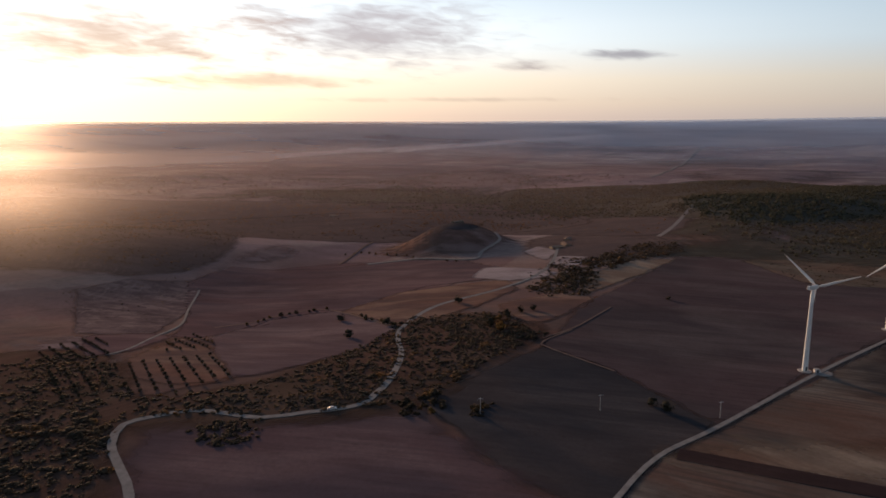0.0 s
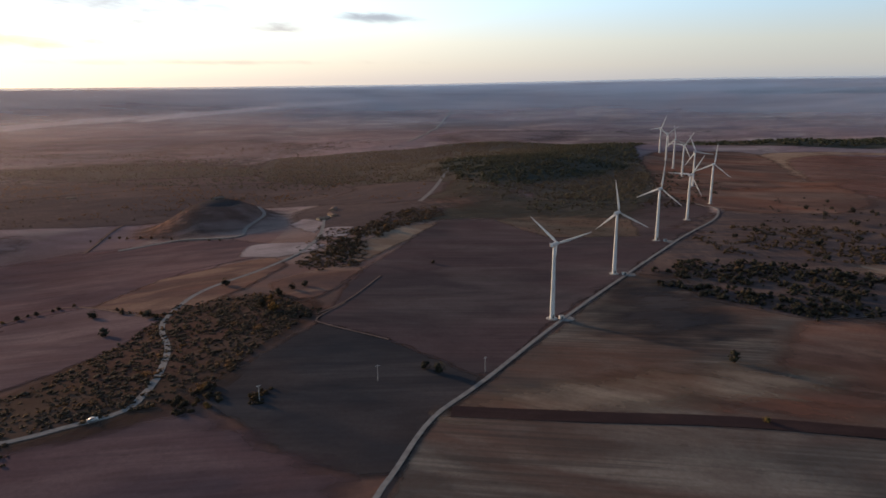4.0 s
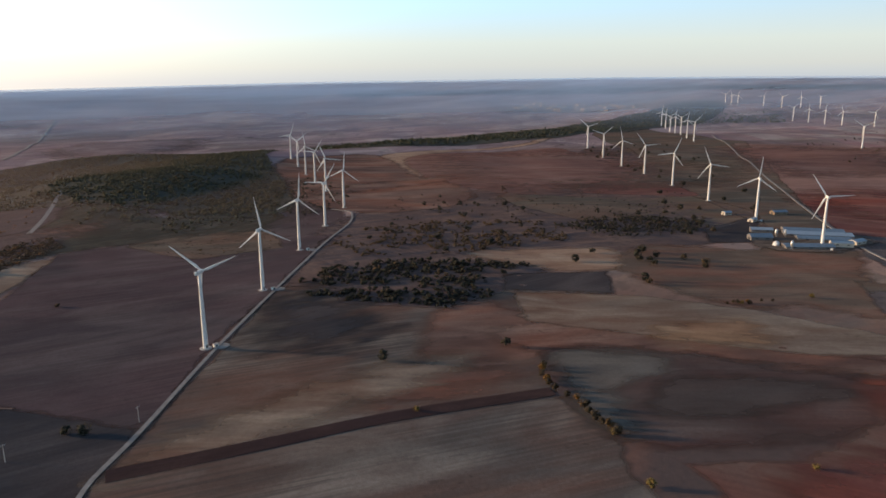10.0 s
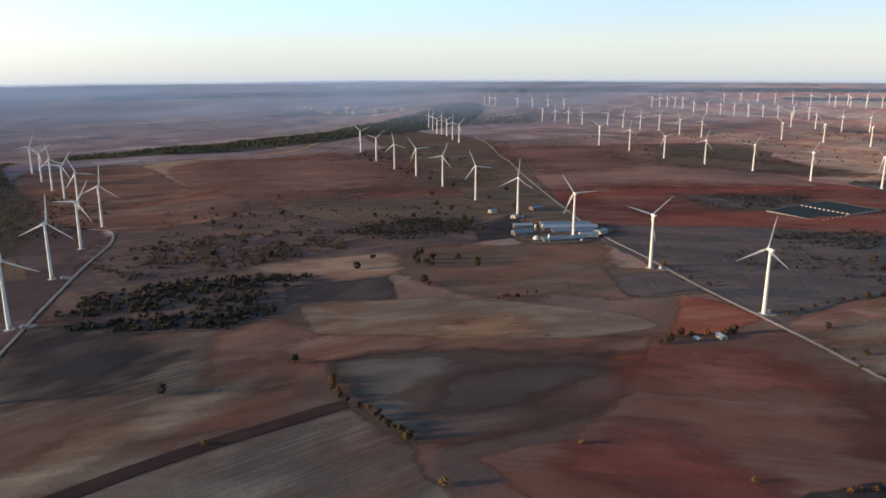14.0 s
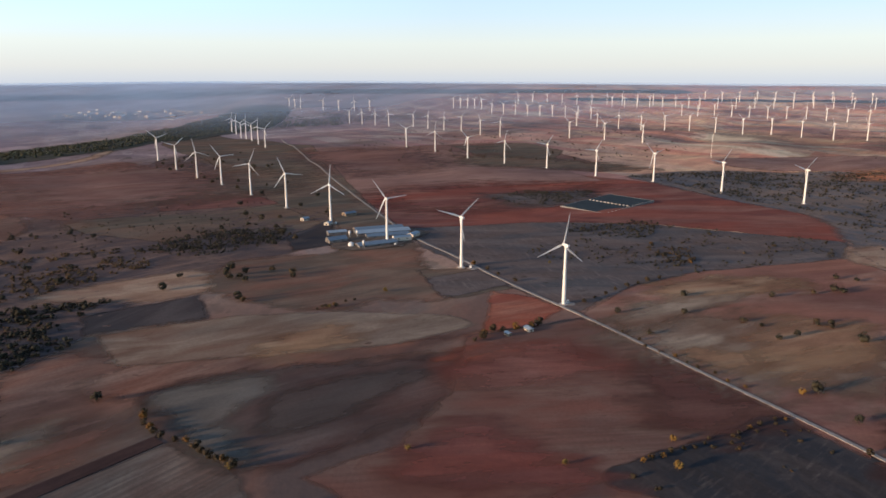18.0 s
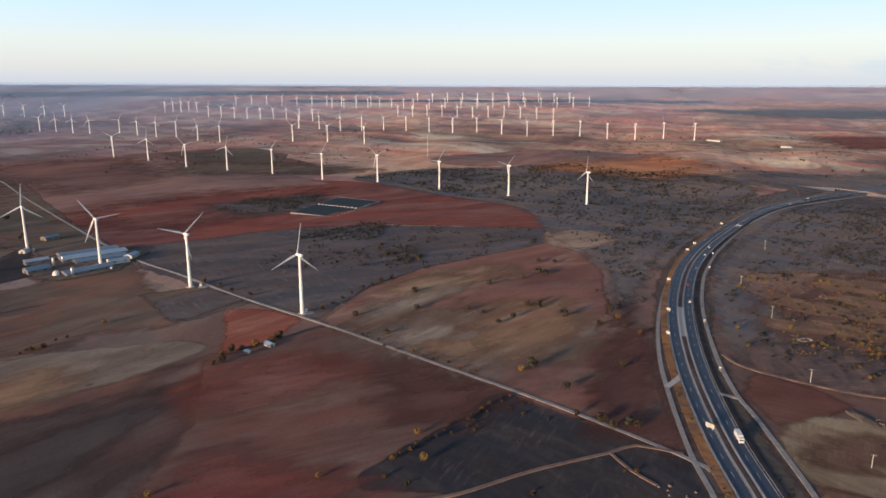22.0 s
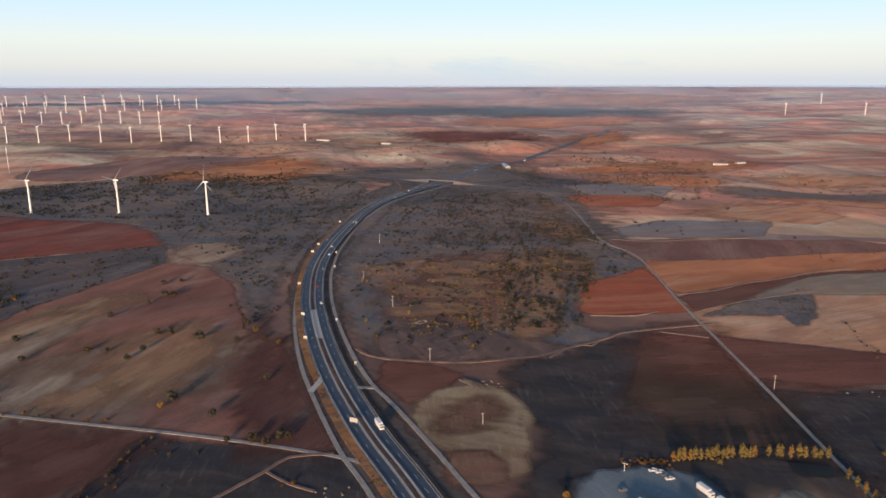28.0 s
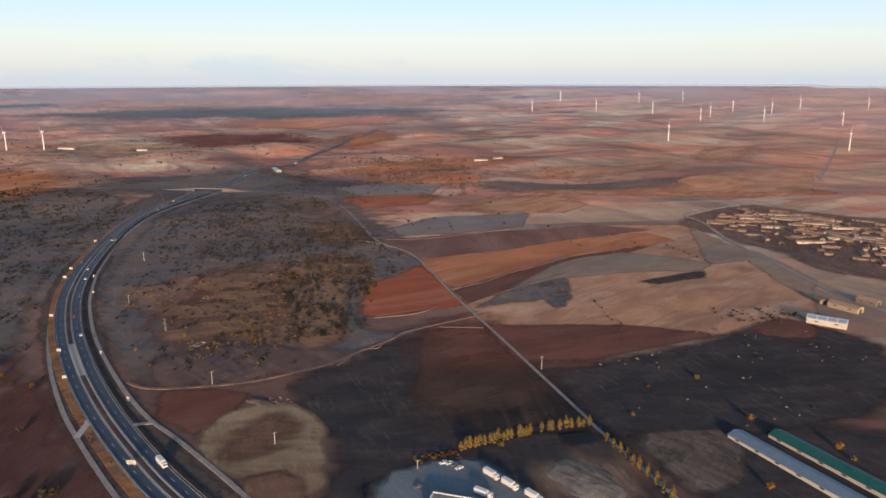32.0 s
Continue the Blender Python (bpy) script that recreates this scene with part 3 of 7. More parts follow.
def land():
    rings, r = [0.0], 40.0
    while r < 4950:
        rings.append(r)
        r += max(5.0, r * 0.0125)
    rings.append(4950.0)
    n = 600
    a = np.linspace(0, 2 * np.pi, n, endpoint=False)
    rr, aa = np.meshgrid(rings, a, indexing="ij")
    x, y = rr * np.sin(aa), rr * np.cos(aa)
    verts = np.stack([x, y, ground_z(x, y)], -1).reshape(-1, 3)
    faces = [(i * n + j, i * n + (j + 1) % n, (i + 1) * n + (j + 1) % n, (i + 1) * n + j) for i in range(len(rings) - 1) for j in range(n)]
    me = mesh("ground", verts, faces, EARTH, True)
    me.flip_normals()
    return tagged(new("ground", me), "brown and mauve open farmland rising to the far horizon", "ground", kind="structure")


ground = land()


def haze_sheet(inner, outer, high, mat=FAR_HAZE, floor=None, label="added sheet that imitates distance haze over the far plain"):
    """Painted distance haze over the land, as one thin draped layer."""
    rings, n = np.geomspace(inner, outer, 40), 180
    rr, aa = np.meshgrid(rings, np.linspace(0, 2 * np.pi, n, endpoint=False), indexing="ij")
    x, y = rr * np.sin(aa), rr * np.cos(aa)
    z = ground_z(x, y) + high
    if floor is not None:
        z = floor + (z - floor) * step(2500, 3300, rr)
    verts = np.stack([x, y, z], -1).reshape(-1, 3)
    faces = [(i * n + j, (i + 1) * n + j, (i + 1) * n + (j + 1) % n, i * n + (j + 1) % n) for i in range(len(rings) - 1) for j in range(n)]
    ob = tagged(new("ground_mist", mesh("ground_mist", verts, faces, mat, True)), label, "mist", kind="structure")
    ob.visible_shadow = False
    return ob


# both sheets are added to imitate distance haze and sun glare
haze_sheet(1400, 4930, 12.0)
haze_sheet(440, 4900, 14.0, HAZE, 5.0, "added sheet that imitates golden sun haze over the valley")


def curve(points, every=8.0, closed=False):
    """A smooth line through the points of a plan."""
    p = np.array(points, float)
    p = np.vstack([p[-1], p, p[:2]]) if closed else np.vstack([2 * p[0] - p[1], p, 2 * p[-1] - p[-2]])
    out = []
    for a, b, c, d in zip(p, p[1:], p[2:], p[3:]):
        for s in np.linspace(0, 1, max(2, int(np.hypot(*(c - b)) / every)), endpoint=False):
            out.append(0.5 * (2 * b + (c - a) * s + (2 * a - 5 * b + 4 * c - d) * s**2 + (3 * b - a - 3 * c + d) * s**3))
    return np.array(out if closed else out + [p[-2]])


def beside(line, off):
    """The line moved off metres to its right."""
    d = np.gradient(line, axis=0)
    d /= np.hypot(d[:, 0], d[:, 1])[:, None]
    return line + off * np.stack([d[:, 1], -d[:, 0]], -1)


def ribbon(name, line, width, mat, label, category, high=0.35, wobble=0.0, parent=None, level=None, seed=1):
    """A road or strip with sides, laid on the land along a line."""
    rng = np.random.default_rng(seed)
    w = width / 2 * (1 + wobble * np.convolve(rng.normal(size=len(line) + 6), np.ones(7) / 7, "valid"))
    l, r = beside(line, -w[:, None]), beside(line, w[:, None])
    verts = []
    for k in range(len(line)):
        z = ground_z(*line[k]) + high + 0.0003 * math.hypot(*line[k]) if level is None else level[k]
        zl, zr = (max(z, ground_z(*p) + high * 0.5 + 0.0003 * math.hypot(*p)) if level is None else z for p in (l[k], r[k]))
        verts += [(*l[k], zl - 0.8), (*l[k], zl), (*r[k], zr), (*r[k], zr - 0.8)]
    faces = [(4 * k + j, 4 * k + 4 + j, 4 * k + 5 + j, 4 * k + 1 + j) for k in range(len(line) - 1) for j in range(3)]
    ob = new(name, mesh(name, verts, faces, mat))
    ob.data.attributes.new("rim", "FLOAT", "POINT").data.foreach_set("value", np.full(len(verts), 2.0, np.float32))
    if parent:
        ob.parent = parent
        if label:
            ob["label"] = label
        return ob
    return tagged(ob, label, category, kind="structure")


def part(name, me, parent, label="", at=None):
    ob = new(name, me)
    ob.parent = parent
    if at is not None:
        ob.matrix_basis = at
    if label:
        ob["label"] = label
    return ob


def lathe(profile, n=20, axis="z"):
    """Rings of (height, radius) about an axis."""
    verts, faces = [], []
    for z, r in profile:
        for k in range(n):
            c, s = r * math.cos(2 * math.pi * k / n), r * math.sin(2 * math.pi * k / n)
            verts.append((c, s, z) if axis == "z" else (c, z, s))
    m = len(profile)
    for i in range(m - 1):
        for k in range(n):
            q = (i * n + k, i * n + (k + 1) % n, (i + 1) * n + (k + 1) % n, (i + 1) * n + k)
            faces.append(q if axis == "z" else q[::-1])
    faces += [tuple(range(n))[::-1], tuple((m - 1) * n + k for k in range(n))]
    if axis != "z":
        faces[-2:] = [f[::-1] for f in faces[-2:]]
    return verts, faces


def box_mesh(name, size, mat, bevel=0.0, at=(0, 0, 0), segments=2):
    bm = bmesh.new()
    bmesh.ops.create_cube(bm, size=1.0, matrix=Matrix.Translation(at) @ Matrix.Diagonal((*size, 1)))
    if bevel:
        bmesh.ops.bevel(bm, geom=bm.edges[:], offset=bevel, segments=segments, affect="EDGES", profile=0.6)
    me = bpy.data.meshes.new(name)
    bm.to_mesh(me)
    bm.free()
    me.materials.append(mat)
    return me


def stand(x, y):
    return Matrix.Translation((x, y, float(ground_z(x, y))))

# ---- fields ----
def inside(x, y, poly):
    hit, p = np.zeros(np.shape(x), bool), np.asarray(poly, float)
    for (ax, ay), (bx, by) in zip(p, np.roll(p, -1, 0)):
        hit ^= ((ay > y) != (by > y)) & (x < (bx - ax) * (y - ay) / (by - ay + 1e-12) + ax)
    return hit


def outline(points, jag, seed, soft):
    """A field's edge, a little uneven: straight from corner to corner, or rounded."""
    rng = np.random.default_rng(seed)
    if soft:
        line = curve(points, 6.0, True)
    else:
        p = np.asarray(points, float)
        line = np.vstack([a + (b - a) * np.linspace(0, 1, max(2, int(np.hypot(*(b - a)) / 9)), endpoint=False)[:, None] for a, b in zip(p, np.roll(p, -1, 0))])
    d = np.roll(line, -1, 0) - np.roll(line, 1, 0)
    d /= np.hypot(d[:, 0], d[:, 1])[:, None] + 1e-9
    turning = np.sign(np.sum(line[:, 0] * np.roll(line[:, 1], -1) - line[:, 1] * np.roll(line[:, 0], -1)))
    line = line + (8.0 if soft is True else 4.0) * turning * np.stack([d[:, 1], -d[:, 0]], -1)
    k = np.ones(5) / 5
    wave = np.stack([np.convolve(np.pad(rng.normal(size=len(line)), 2, "wrap"), k, "valid") for _ in "xy"], -1)
    return line + jag * wave


layers = itertools.count()
SOFT_EDGE = 22.0


def rim_of(me, values):
    me.attributes.new("rim", "FLOAT", "POINT").data.foreach_set("value", np.asarray(values, np.float32))


def field(name, points, mat, label, soft=False, jag=2.0, step_m=11.0, category="field", level=0, lift=0.0):
    i = next(layers)
    edge = outline(points, jag, i, soft)
    lo, hi = edge.min(0), edge.max(0)
    step_m = max(9.0, float((hi - lo).max()) / 85)
    gx, gy = np.meshgrid(np.arange(lo[0], hi[0], step_m), np.arange(lo[1], hi[1], step_m))
    gx, gy = gx.ravel(), gy.ravel()
    keep = inside(gx, gy, edge)
    pts = [Vector(p) for p in edge] + [Vector(p) for p in zip(gx[keep], gy[keep])]
    n = len(edge)
    v, _, f, *_ = geometry.delaunay_2d_cdt(pts, [(k, (k + 1) % n) for k in range(n)], [], 1, 0.01)
    xy = np.array([tuple(p) for p in v])
    z = ground_z(xy[:, 0], xy[:, 1]) + 0.06 + lift + (0.0022 * i if not level else 0.15 + 0.012 * level) * (1 + np.hypot(xy[:, 0], xy[:, 1]) / 900)
    me = mesh(name, np.column_stack([xy, z]), [tuple(t) for t in f], mat, True)
    p = edge.copy()
    far = np.full(len(xy), 1e9)
    for (ax, ay), (bx, by) in zip(p, np.roll(p, -1, 0)):
        dx, dy = bx - ax, by - ay
        s = np.clip(((xy[:, 0] - ax) * dx + (xy[:, 1] - ay) * dy) / (dx * dx + dy * dy + 1e-9), 0, 1)
        far = np.minimum(far, np.hypot(xy[:, 0] - ax - s * dx, xy[:, 1] - ay - s * dy))
    rim_of(me, np.minimum(far / far.max(), 1) * (0.72 if np.hypot(*edge.mean(0)) < 900 else 1.0) if level else far / (SOFT_EDGE if soft is True else 4.0 if soft == "round" else 8.0))
    if me.polygons and me.polygons[0].normal.z < 0:
        me.flip_normals()
    return tagged(new(name, me), label, category, kind="structure")


HIGHWAY = curve([(-150, -65), (120, -155), (208, -186), (258, -203), (331, -234), (404, -272), (479, -319), (558, -380), (656, -476), (746, -588),
                 (825, -718), (880, -850), (908, -935), (951, -1060), (1033, -1303), (1174, -1657), (1414, -2236)])

# rough land along the highway
field("verge_land", np.vstack([beside(HIGHWAY, -58)[90:186:3], beside(HIGHWAY, 58)[90:186:3][::-1]]), BEND_LAND, "dark rough land on both sides of the highway", True)
# plateau north of the farm road
field("pasture", [(722, 150), (1024, 306), (1551, 570), (1563, 640), (1211, 724), (885, 363), (728, 225)], OLIVE, "grey-green pasture along the straight gravel road", False)
field("brown_pasture", [(380, 500), (320, 640), (420, 760), (540, 700), (500, 600), (440, 545)], MAUVE, "brown ground at the end of the ridge road", True)
field("scrub_ground", [(250, 400), (300, 430), (360, 485), (440, 560), (640, 640), (880, 560), (1100, 640), (1300, 760), (1700, 700), (1200, 430), (820, 230), (560, 260), (470, 300), (330, 280)], SCRUB_LAND, "brown scrubby pasture between the turbine rows", True)
field("red_field", [(964, 1079), (1284, 835), (1211, 724), (885, 363), (809, 462), (741, 571), (766, 760)], DULL_RED, "dull red ploughed field beside the turbines", False)
field("tan_field", [(800, 790), (980, 1060), (1300, 960), (1500, 1010), (1480, 985), (1300, 930), (1010, 1000), (830, 800)], TAN, "tan stubble field under the wooded edge", True)
field("pasture", [(735, 566), (801, 457), (878, 356), (728, 219), (718, 255), (701, 343), (647, 384), (675, 490)], OLIVE, "grey-green pasture near the farm", False)
field("pasture", [(587, 271), (633, 200), (680, 215), (690, 140), (600, 110), (505, 76), (495, 122), (462, 147), (477, 236), (520, 275)], RUSTY_PASTURE, "grey-olive and rusty grazing land before the farm", True)
field("green_field", [(579, 110), (590, 66), (539, 25), (508, 68)], OLIVE, "dark green field beside the gravel road", False)
field("tan_field", [(452, 386), (513, 327), (539, 292), (481, 261), (453, 316)], TAN, "small tan stubble field", True)
field("dark_field", [(420, 317), (475, 260), (431, 229), (385, 290)], CHARCOAL, "dark grey ploughed plot", False)
field("stubble_field", [(88, 258), (185, 335), (290, 424), (306, 400), (289, 355), (328, 297), (390, 290), (431, 229), (383, 280), (320, 215), (299, 201), (269, 174), (204, 210)], GREY_STUBBLE, "grey stubble field with plough lines along the gravel road", False)
field("stubble_field", [(30, 160), (72, 240), (91, 256), (145, 231), (199, 206), (265, 170), (250, 130), (225, 110), (180, 40), (90, 60)], GREY_STUBBLE, "grey-brown stubble field with plough lines", False)
field("red_patch", [(310, 290), (360, 280), (330, 215), (295, 205), (250, 235)], RUST_BROWN, "reddish drift of bare earth in the stubble", True)
field("rust_strip", [(313, 247), (346, 235), (369, 180), (407, 92), (435, 33), (423, 21), (382, 87), (347, 170), (319, 199), (307, 215)], RUST_BROWN, "red-brown strip between chalk and loam", True)
field("chalk_field", [(390, 285), (438, 207), (461, 136), (465, 64), (449, 44), (405, 91), (368, 187), (347, 241)], PALE_CHALK, "pale chalky field with grey and ochre drifts", False, 1.0)
field("loam_field", [(311, 203), (335, 188), (354, 146), (388, 59), (410, 24), (381, 16), (330, 45), (299, 69), (278, 85), (256, 109), (251, 132), (270, 160), (291, 183)], DARK_LOAM, "dark loam field with a pale rim", True)
field("silt_rim", [(310, 200), (332, 187), (347, 157), (327, 145), (293, 152), (275, 143), (259, 123), (253, 135), (271, 159), (292, 182)], PALE_GREY, "pale grey silt curving round the loam", True, 4.0)
field("silt_rim", [(329, 130), (358, 81), (357, 62), (306, 99), (280, 124), (290, 133)], GREY_LOAM, "greyish middle of the loam field", True, 4.0)
field("red_plot", [(528, 40), (515, 10), (491, -13), (449, 13), (434, 40), (473, 36)], RED_EARTH, "red earth plot beside the gravel road", False)
field("red_field", [(425, 47), (470, -25), (405, -78), (338, -121), (321, -105), (293, -74), (271, -31), (247, -2), (225, 60), (246, 95), (279, 62), (338, 45)], RED_DARK, "red and tan ploughed field below the gravel road", False)
field("rose_field", [(1618, 580), (1749, 400), (1468, 45), (1293, -44), (1160, -91), (1087, 122), (994, 272), (1345, 438)], ROSE, "dusty rose-brown field beside the straight road", False, lift=0.12)
field("green_field", [(1748, 247), (1875, 56), (1740, -39), (1429, -5), (1488, 117)], OLIVE, "grey-green strip behind the turbine row", False, lift=0.12)
field("pasture", [(2499, 1435), (2020, 979), (1718, 595), (1343, 426), (711, 149), (693, 194), (822, 267), (882, 360), (1004, 434), (1307, 661), (1635, 947)], OLIVE, "grey-olive pasture along the straight road", False, lift=0.12)
field("red_field", [(1215, 711), (1158, 607), (986, 450), (890, 357), (847, 437), (818, 487)], DULL_CRIMSON, "deep red ploughed triangle beside the pasture", False, lift=0.12)
field("dark_field", [(696, 273), (784, 252), (670, 203), (637, 244)], CHARCOAL, "dark grey plot beside the farm", False, lift=0.12)
field("dark_field", [(556, 95), (582, 60), (548, 27), (508, 74)], SLATE, "dark green-grey plot beside the gravel road", False, lift=0.12)
# south of the farm road
field("dark_scrub_field", [(264, -28), (293, -63), (333, -116), (298, -141), (251, -173), (214, -159), (180, -120), (246, -66)], SCRUB_DARK, "dark rough ground with scrub beside the road junction", "round")
field("red_tan_field", [(482, -29), (552, -66), (610, -136), (668, -272), (621, -289), (558, -280), (444, -233), (390, -228), (325, -200), (258, -174), (298, -139), (340, -117), (405, -72)], RED_TAN, "red and tan ploughed field between road and highway", False)
field("slate_field", [(560, 40), (660, 118), (764, 158), (800, 20), (791, -124), (741, -304), (668, -271), (610, -136), (552, -66), (487, -24)], SLATE, "slate-grey pasture with low scrub", False)
field("deep_red_field", [(1022, 292), (850, 206), (758, 158), (802, 20), (799, -126), (741, -308), (889, -385), (1051, -237), (1270, -40), (1209, 55)], DEEP_RED, "deep red ploughed field round the walled basin", False)
field("red_field", [(1556, 558), (1548, 297), (1290, -4), (1209, 60), (1022, 292)], ROSE, "red-brown field beside the straight road", False)
field("green_field", [(1692, 324), (1865, 115), (1637, -31), (1351, -112), (1362, 18)], DULL_RED, "dusty red field behind the turbine row", True)
field("scrub_ground", [(1242, -140), (1375, -335), (1325, -612), (1181, -739), (943, -729), (790, -559), (604, -370), (450, -250), (558, -286), (724, -301), (867, -319), (1000, -250)], BEND_LAND, "dark scrub land round the turbine row", True)
field("tan_patch", [(680, -279), (725, -323), (697, -359), (640, -330), (641, -285)], TAN, "round tan patch of bare ground", True)
field("orange_field", [(1463, -332), (1674, -615), (1499, -841), (1175, -760), (1325, -612)], ROSE, "dusty rose earth beyond the scrub", True)
field("scrub_ground", [(540, -392), (671, -540), (813, -766), (665, -880), (370, -660), (327, -575), (335, -500), (270, -410), (225, -455), (255, -370), (270, -340), (311, -293), (345, -272), (437, -316)], BEND_LAND, "dark scrub land inside the highway's bend", True)
# pool of sunlight in the bend, painted as warmer grass
field("lit_patch", [(501, -383), (500, -442), (455, -540), (400, -545), (338, -480), (308, -396), (333, -351), (400, -350)], BEND_WARM, "grass inside the highway's bend, coloured to look sunlit", True)
field("red_strip", [(302, -242), (322, -267), (298, -280), (275, -289), (269, -269), (264, -235), (282, -240)], OXBLOOD_RED, "dark red plot beside the service road", False, 1.0)
field("verge_land", np.vstack([beside(HIGHWAY, -21)[14:112:3], beside(HIGHWAY, 16)[14:112:3][::-1]]), VERGE_DARK, "dark scrubby banks between highway and service roads", False, lift=0.05)
field("chalk_oval", [(257, -228), (266, -246), (267, -267), (259, -283), (243, -288), (225, -283), (211, -273), (197, -254), (177, -227), (181, -219), (192, -228), (203, -232), (209, -226), (215, -219), (223, -217), (240, -219)], OVAL, "pale oval of bare ground with a red middle", False, 1.0, lift=0.1)
field("red_lobe", [(238, -226), (245, -242), (248, -261), (247, -276), (232, -272), (221, -260), (222, -246), (229, -234), (231, -225)], OVAL_RED, "red-brown middle of the bare oval", True, 3.0, lift=0.16)
field("red_lobe", [(212, -216), (202, -231), (192, -228), (181, -218), (192, -195), (204, -204)], OVAL_RED, "red-brown ground beside the bare oval", False, 2.0, lift=0.1)
field("dark_pasture", [(190, -260), (170, -215), (140, -225), (120, -290), (80, -345), (130, -395), (200, -455), (262, -350), (245, -295)], SCRUB_DARK, "dark rough pasture round the truck stop", True)
field("yard_ground", [(140, -282), (104, -322), (70, -332), (31, -290), (-4, -258), (40, -225), (90, -205), (160, -235)], SCRUB_DARK, "dark rough ground between poplars and lane", False)
field("yard_ground", [(75, -352), (20, -298), (-14, -262), (-110, -300), (-100, -400), (-14, -390), (50, -350)], SCRUB_DARK, "dark rough ground round the long sheds", True)
# towards the village
field("brown_field", [(228, -420), (205, -455), (108, -359), (108, -335), (135, -312), (188, -340)], DULL_BROWN, "dark brown field between track and lane", False)
field("dark_field", [(125, -400), (89, -438), (40, -503), (-10, -564), (-69, -538), (-61, -440), (-14, -386), (58, -344), (80, -346)], SCRUB_DARK, "wide dark rough field with pale stones", True)
field("stony_yard", [(58, -342), (20, -367), (8, -350), (6, -318), (25, -302)], WASTE, "stony waste ground beside the long sheds", False)
# stubble and ploughland towards the village
field("tan_field", [(415, -672), (359, -734), (279, -805), (226, -862), (118, -933), (37, -783), (4, -716), (-26, -656), (-26, -574), (-12, -595), (35, -522), (106, -508), (160, -476), (200, -463), (342, -621)], TAN_EARTH, "wide tan stubble land below the village", False)
field("mauve_field", [(420, -673), (359, -734), (279, -805), (226, -862), (155, -879), (216, -783), (271, -697), (344, -618)], DULL_RED, "mauve-brown fallow strip", False, lift=0.13)
field("orange_field", [(341, -617), (272, -699), (217, -785), (157, -856), (121, -835), (162, -742), (206, -689), (236, -608), (261, -532), (319, -589)], ORANGE, "long orange ploughed slope beside the lane", False, lift=0.13)
field("red_strip", [(256, -528), (233, -602), (204, -681), (138, -792), (163, -699), (194, -615), (214, -555), (230, -502)], OXBLOOD_RED, "dark red strip under the orange slope", False, lift=0.13)
field("bright_red_field", [(340, -513), (328, -552), (326, -595), (260, -524), (231, -498), (251, -476), (282, -439), (295, -442)], BRIGHT_RED, "bright red ploughed field at the bend of the lane", False, lift=0.13)
field("grey_field", [(205, -665), (160, -734), (88, -733), (67, -729), (74, -688), (141, -652), (183, -614), (207, -557), (214, -553)], GREY_GREEN, "grey-green fallow strip among tan stubble", False, lift=0.13)
field("rough_patch", [(221, -492), (212, -548), (201, -575), (182, -612), (161, -556), (159, -520), (178, -539), (199, -517)], BEND_LAND, "dark scrubby hollow in the stubble", False, lift=0.13)
field("rough_patch", [(115, -626), (92, -660), (69, -692), (66, -671), (103, -627)], SCRUB_DARK, "dark weedy lens in the stubble", False, lift=0.13)
field("grey_field", [(118, -933), (64, -850), (28, -812), (-26, -716), (-26, -647), (8, -702), (36, -768), (67, -726)], GREY_GREEN, "grey-green pasture along the village road", False, lift=0.13)
field("brown_field", [(196, -459), (159, -474), (105, -507), (34, -520), (66, -485), (106, -433), (153, -408)], OXBLOOD_RED, "red-brown field beside the straight lane", False, lift=0.13)
field("slate_field", [(453, -747), (435, -819), (330, -914), (303, -815), (363, -742), (422, -708)], SLATE_BLUE, "blue-grey fallow field beyond the lane", False, lift=0.13)
field("orange_field", [(427, -919), (405, -1026), (269, -1002), (285, -934), (359, -913)], ORANGE_TAN, "pale orange slope beyond the lane", False, lift=0.13)
field("red_bank", [(624, -875), (589, -952), (522, -1000), (493, -909), (560, -842)], BRIGHT_RED, "red earth bank in the scrub", False, lift=0.13)
field("slate_field", [(698, -962), (667, -1078), (563, -1101), (537, -1009), (608, -915)], SLATE_BLUE, "blue-grey field behind the red bank", False, lift=0.13)
field("orange_bank", [(772, -1131), (714, -1197), (537, -1213), (507, -1135), (639, -1070)], ORANGE, "sunlit orange bank among scrub", False, lift=0.13)
field("orange_field", [(188, -1280), (131, -1493), (-25, -1541), (-25, -1243), (64, -1238), (137, -1233)], ORANGE_TAN, "broad sunlit orange slope above the village", False, lift=0.13)
field("red_yard", [(18, -535), (-1, -576), (-26, -571), (-26, -541), (3, -528)], OXBLOOD_RED, "red earth before the white shed", False, lift=0.13)
field("village_ground", [(130, -950), (63, -1124), (3, -1115), (-60, -1090), (-200, -1036), (-200, -760), (-46, -760), (0, -820), (60, -880)], SCRUB_LAND, "dusty ground under the village houses", True)
field("orange_field", [(430, -1090), (330, -1240), (80, -1320), (-60, -1250), (120, -1180), (300, -1080)], ORANGE, "sunlit orange slope behind the village", True)
# the ridge's valley side
field("scrub_slope", [(140, 640), (230, 800), (330, 900), (420, 760), (470, 690), (400, 620), (320, 640), (220, 655)], WOOD_FLOOR, "dark scrubby slope below the plateau", True)
field("brown_pasture", [(520, 640), (600, 860), (780, 1100), (980, 1080), (820, 800), (720, 600), (600, 560)], RUST_BROWN, "brown pasture behind the turbine row", True)
field("dark_slope", [(6, 282), (-12, 308), (17, 343), (55, 391), (87, 348), (117, 284), (82, 256), (57, 220), (39, 224), (25, 246), (10, 266)], CHARCOAL, "dark charcoal sloping field beside the gravel road", False)
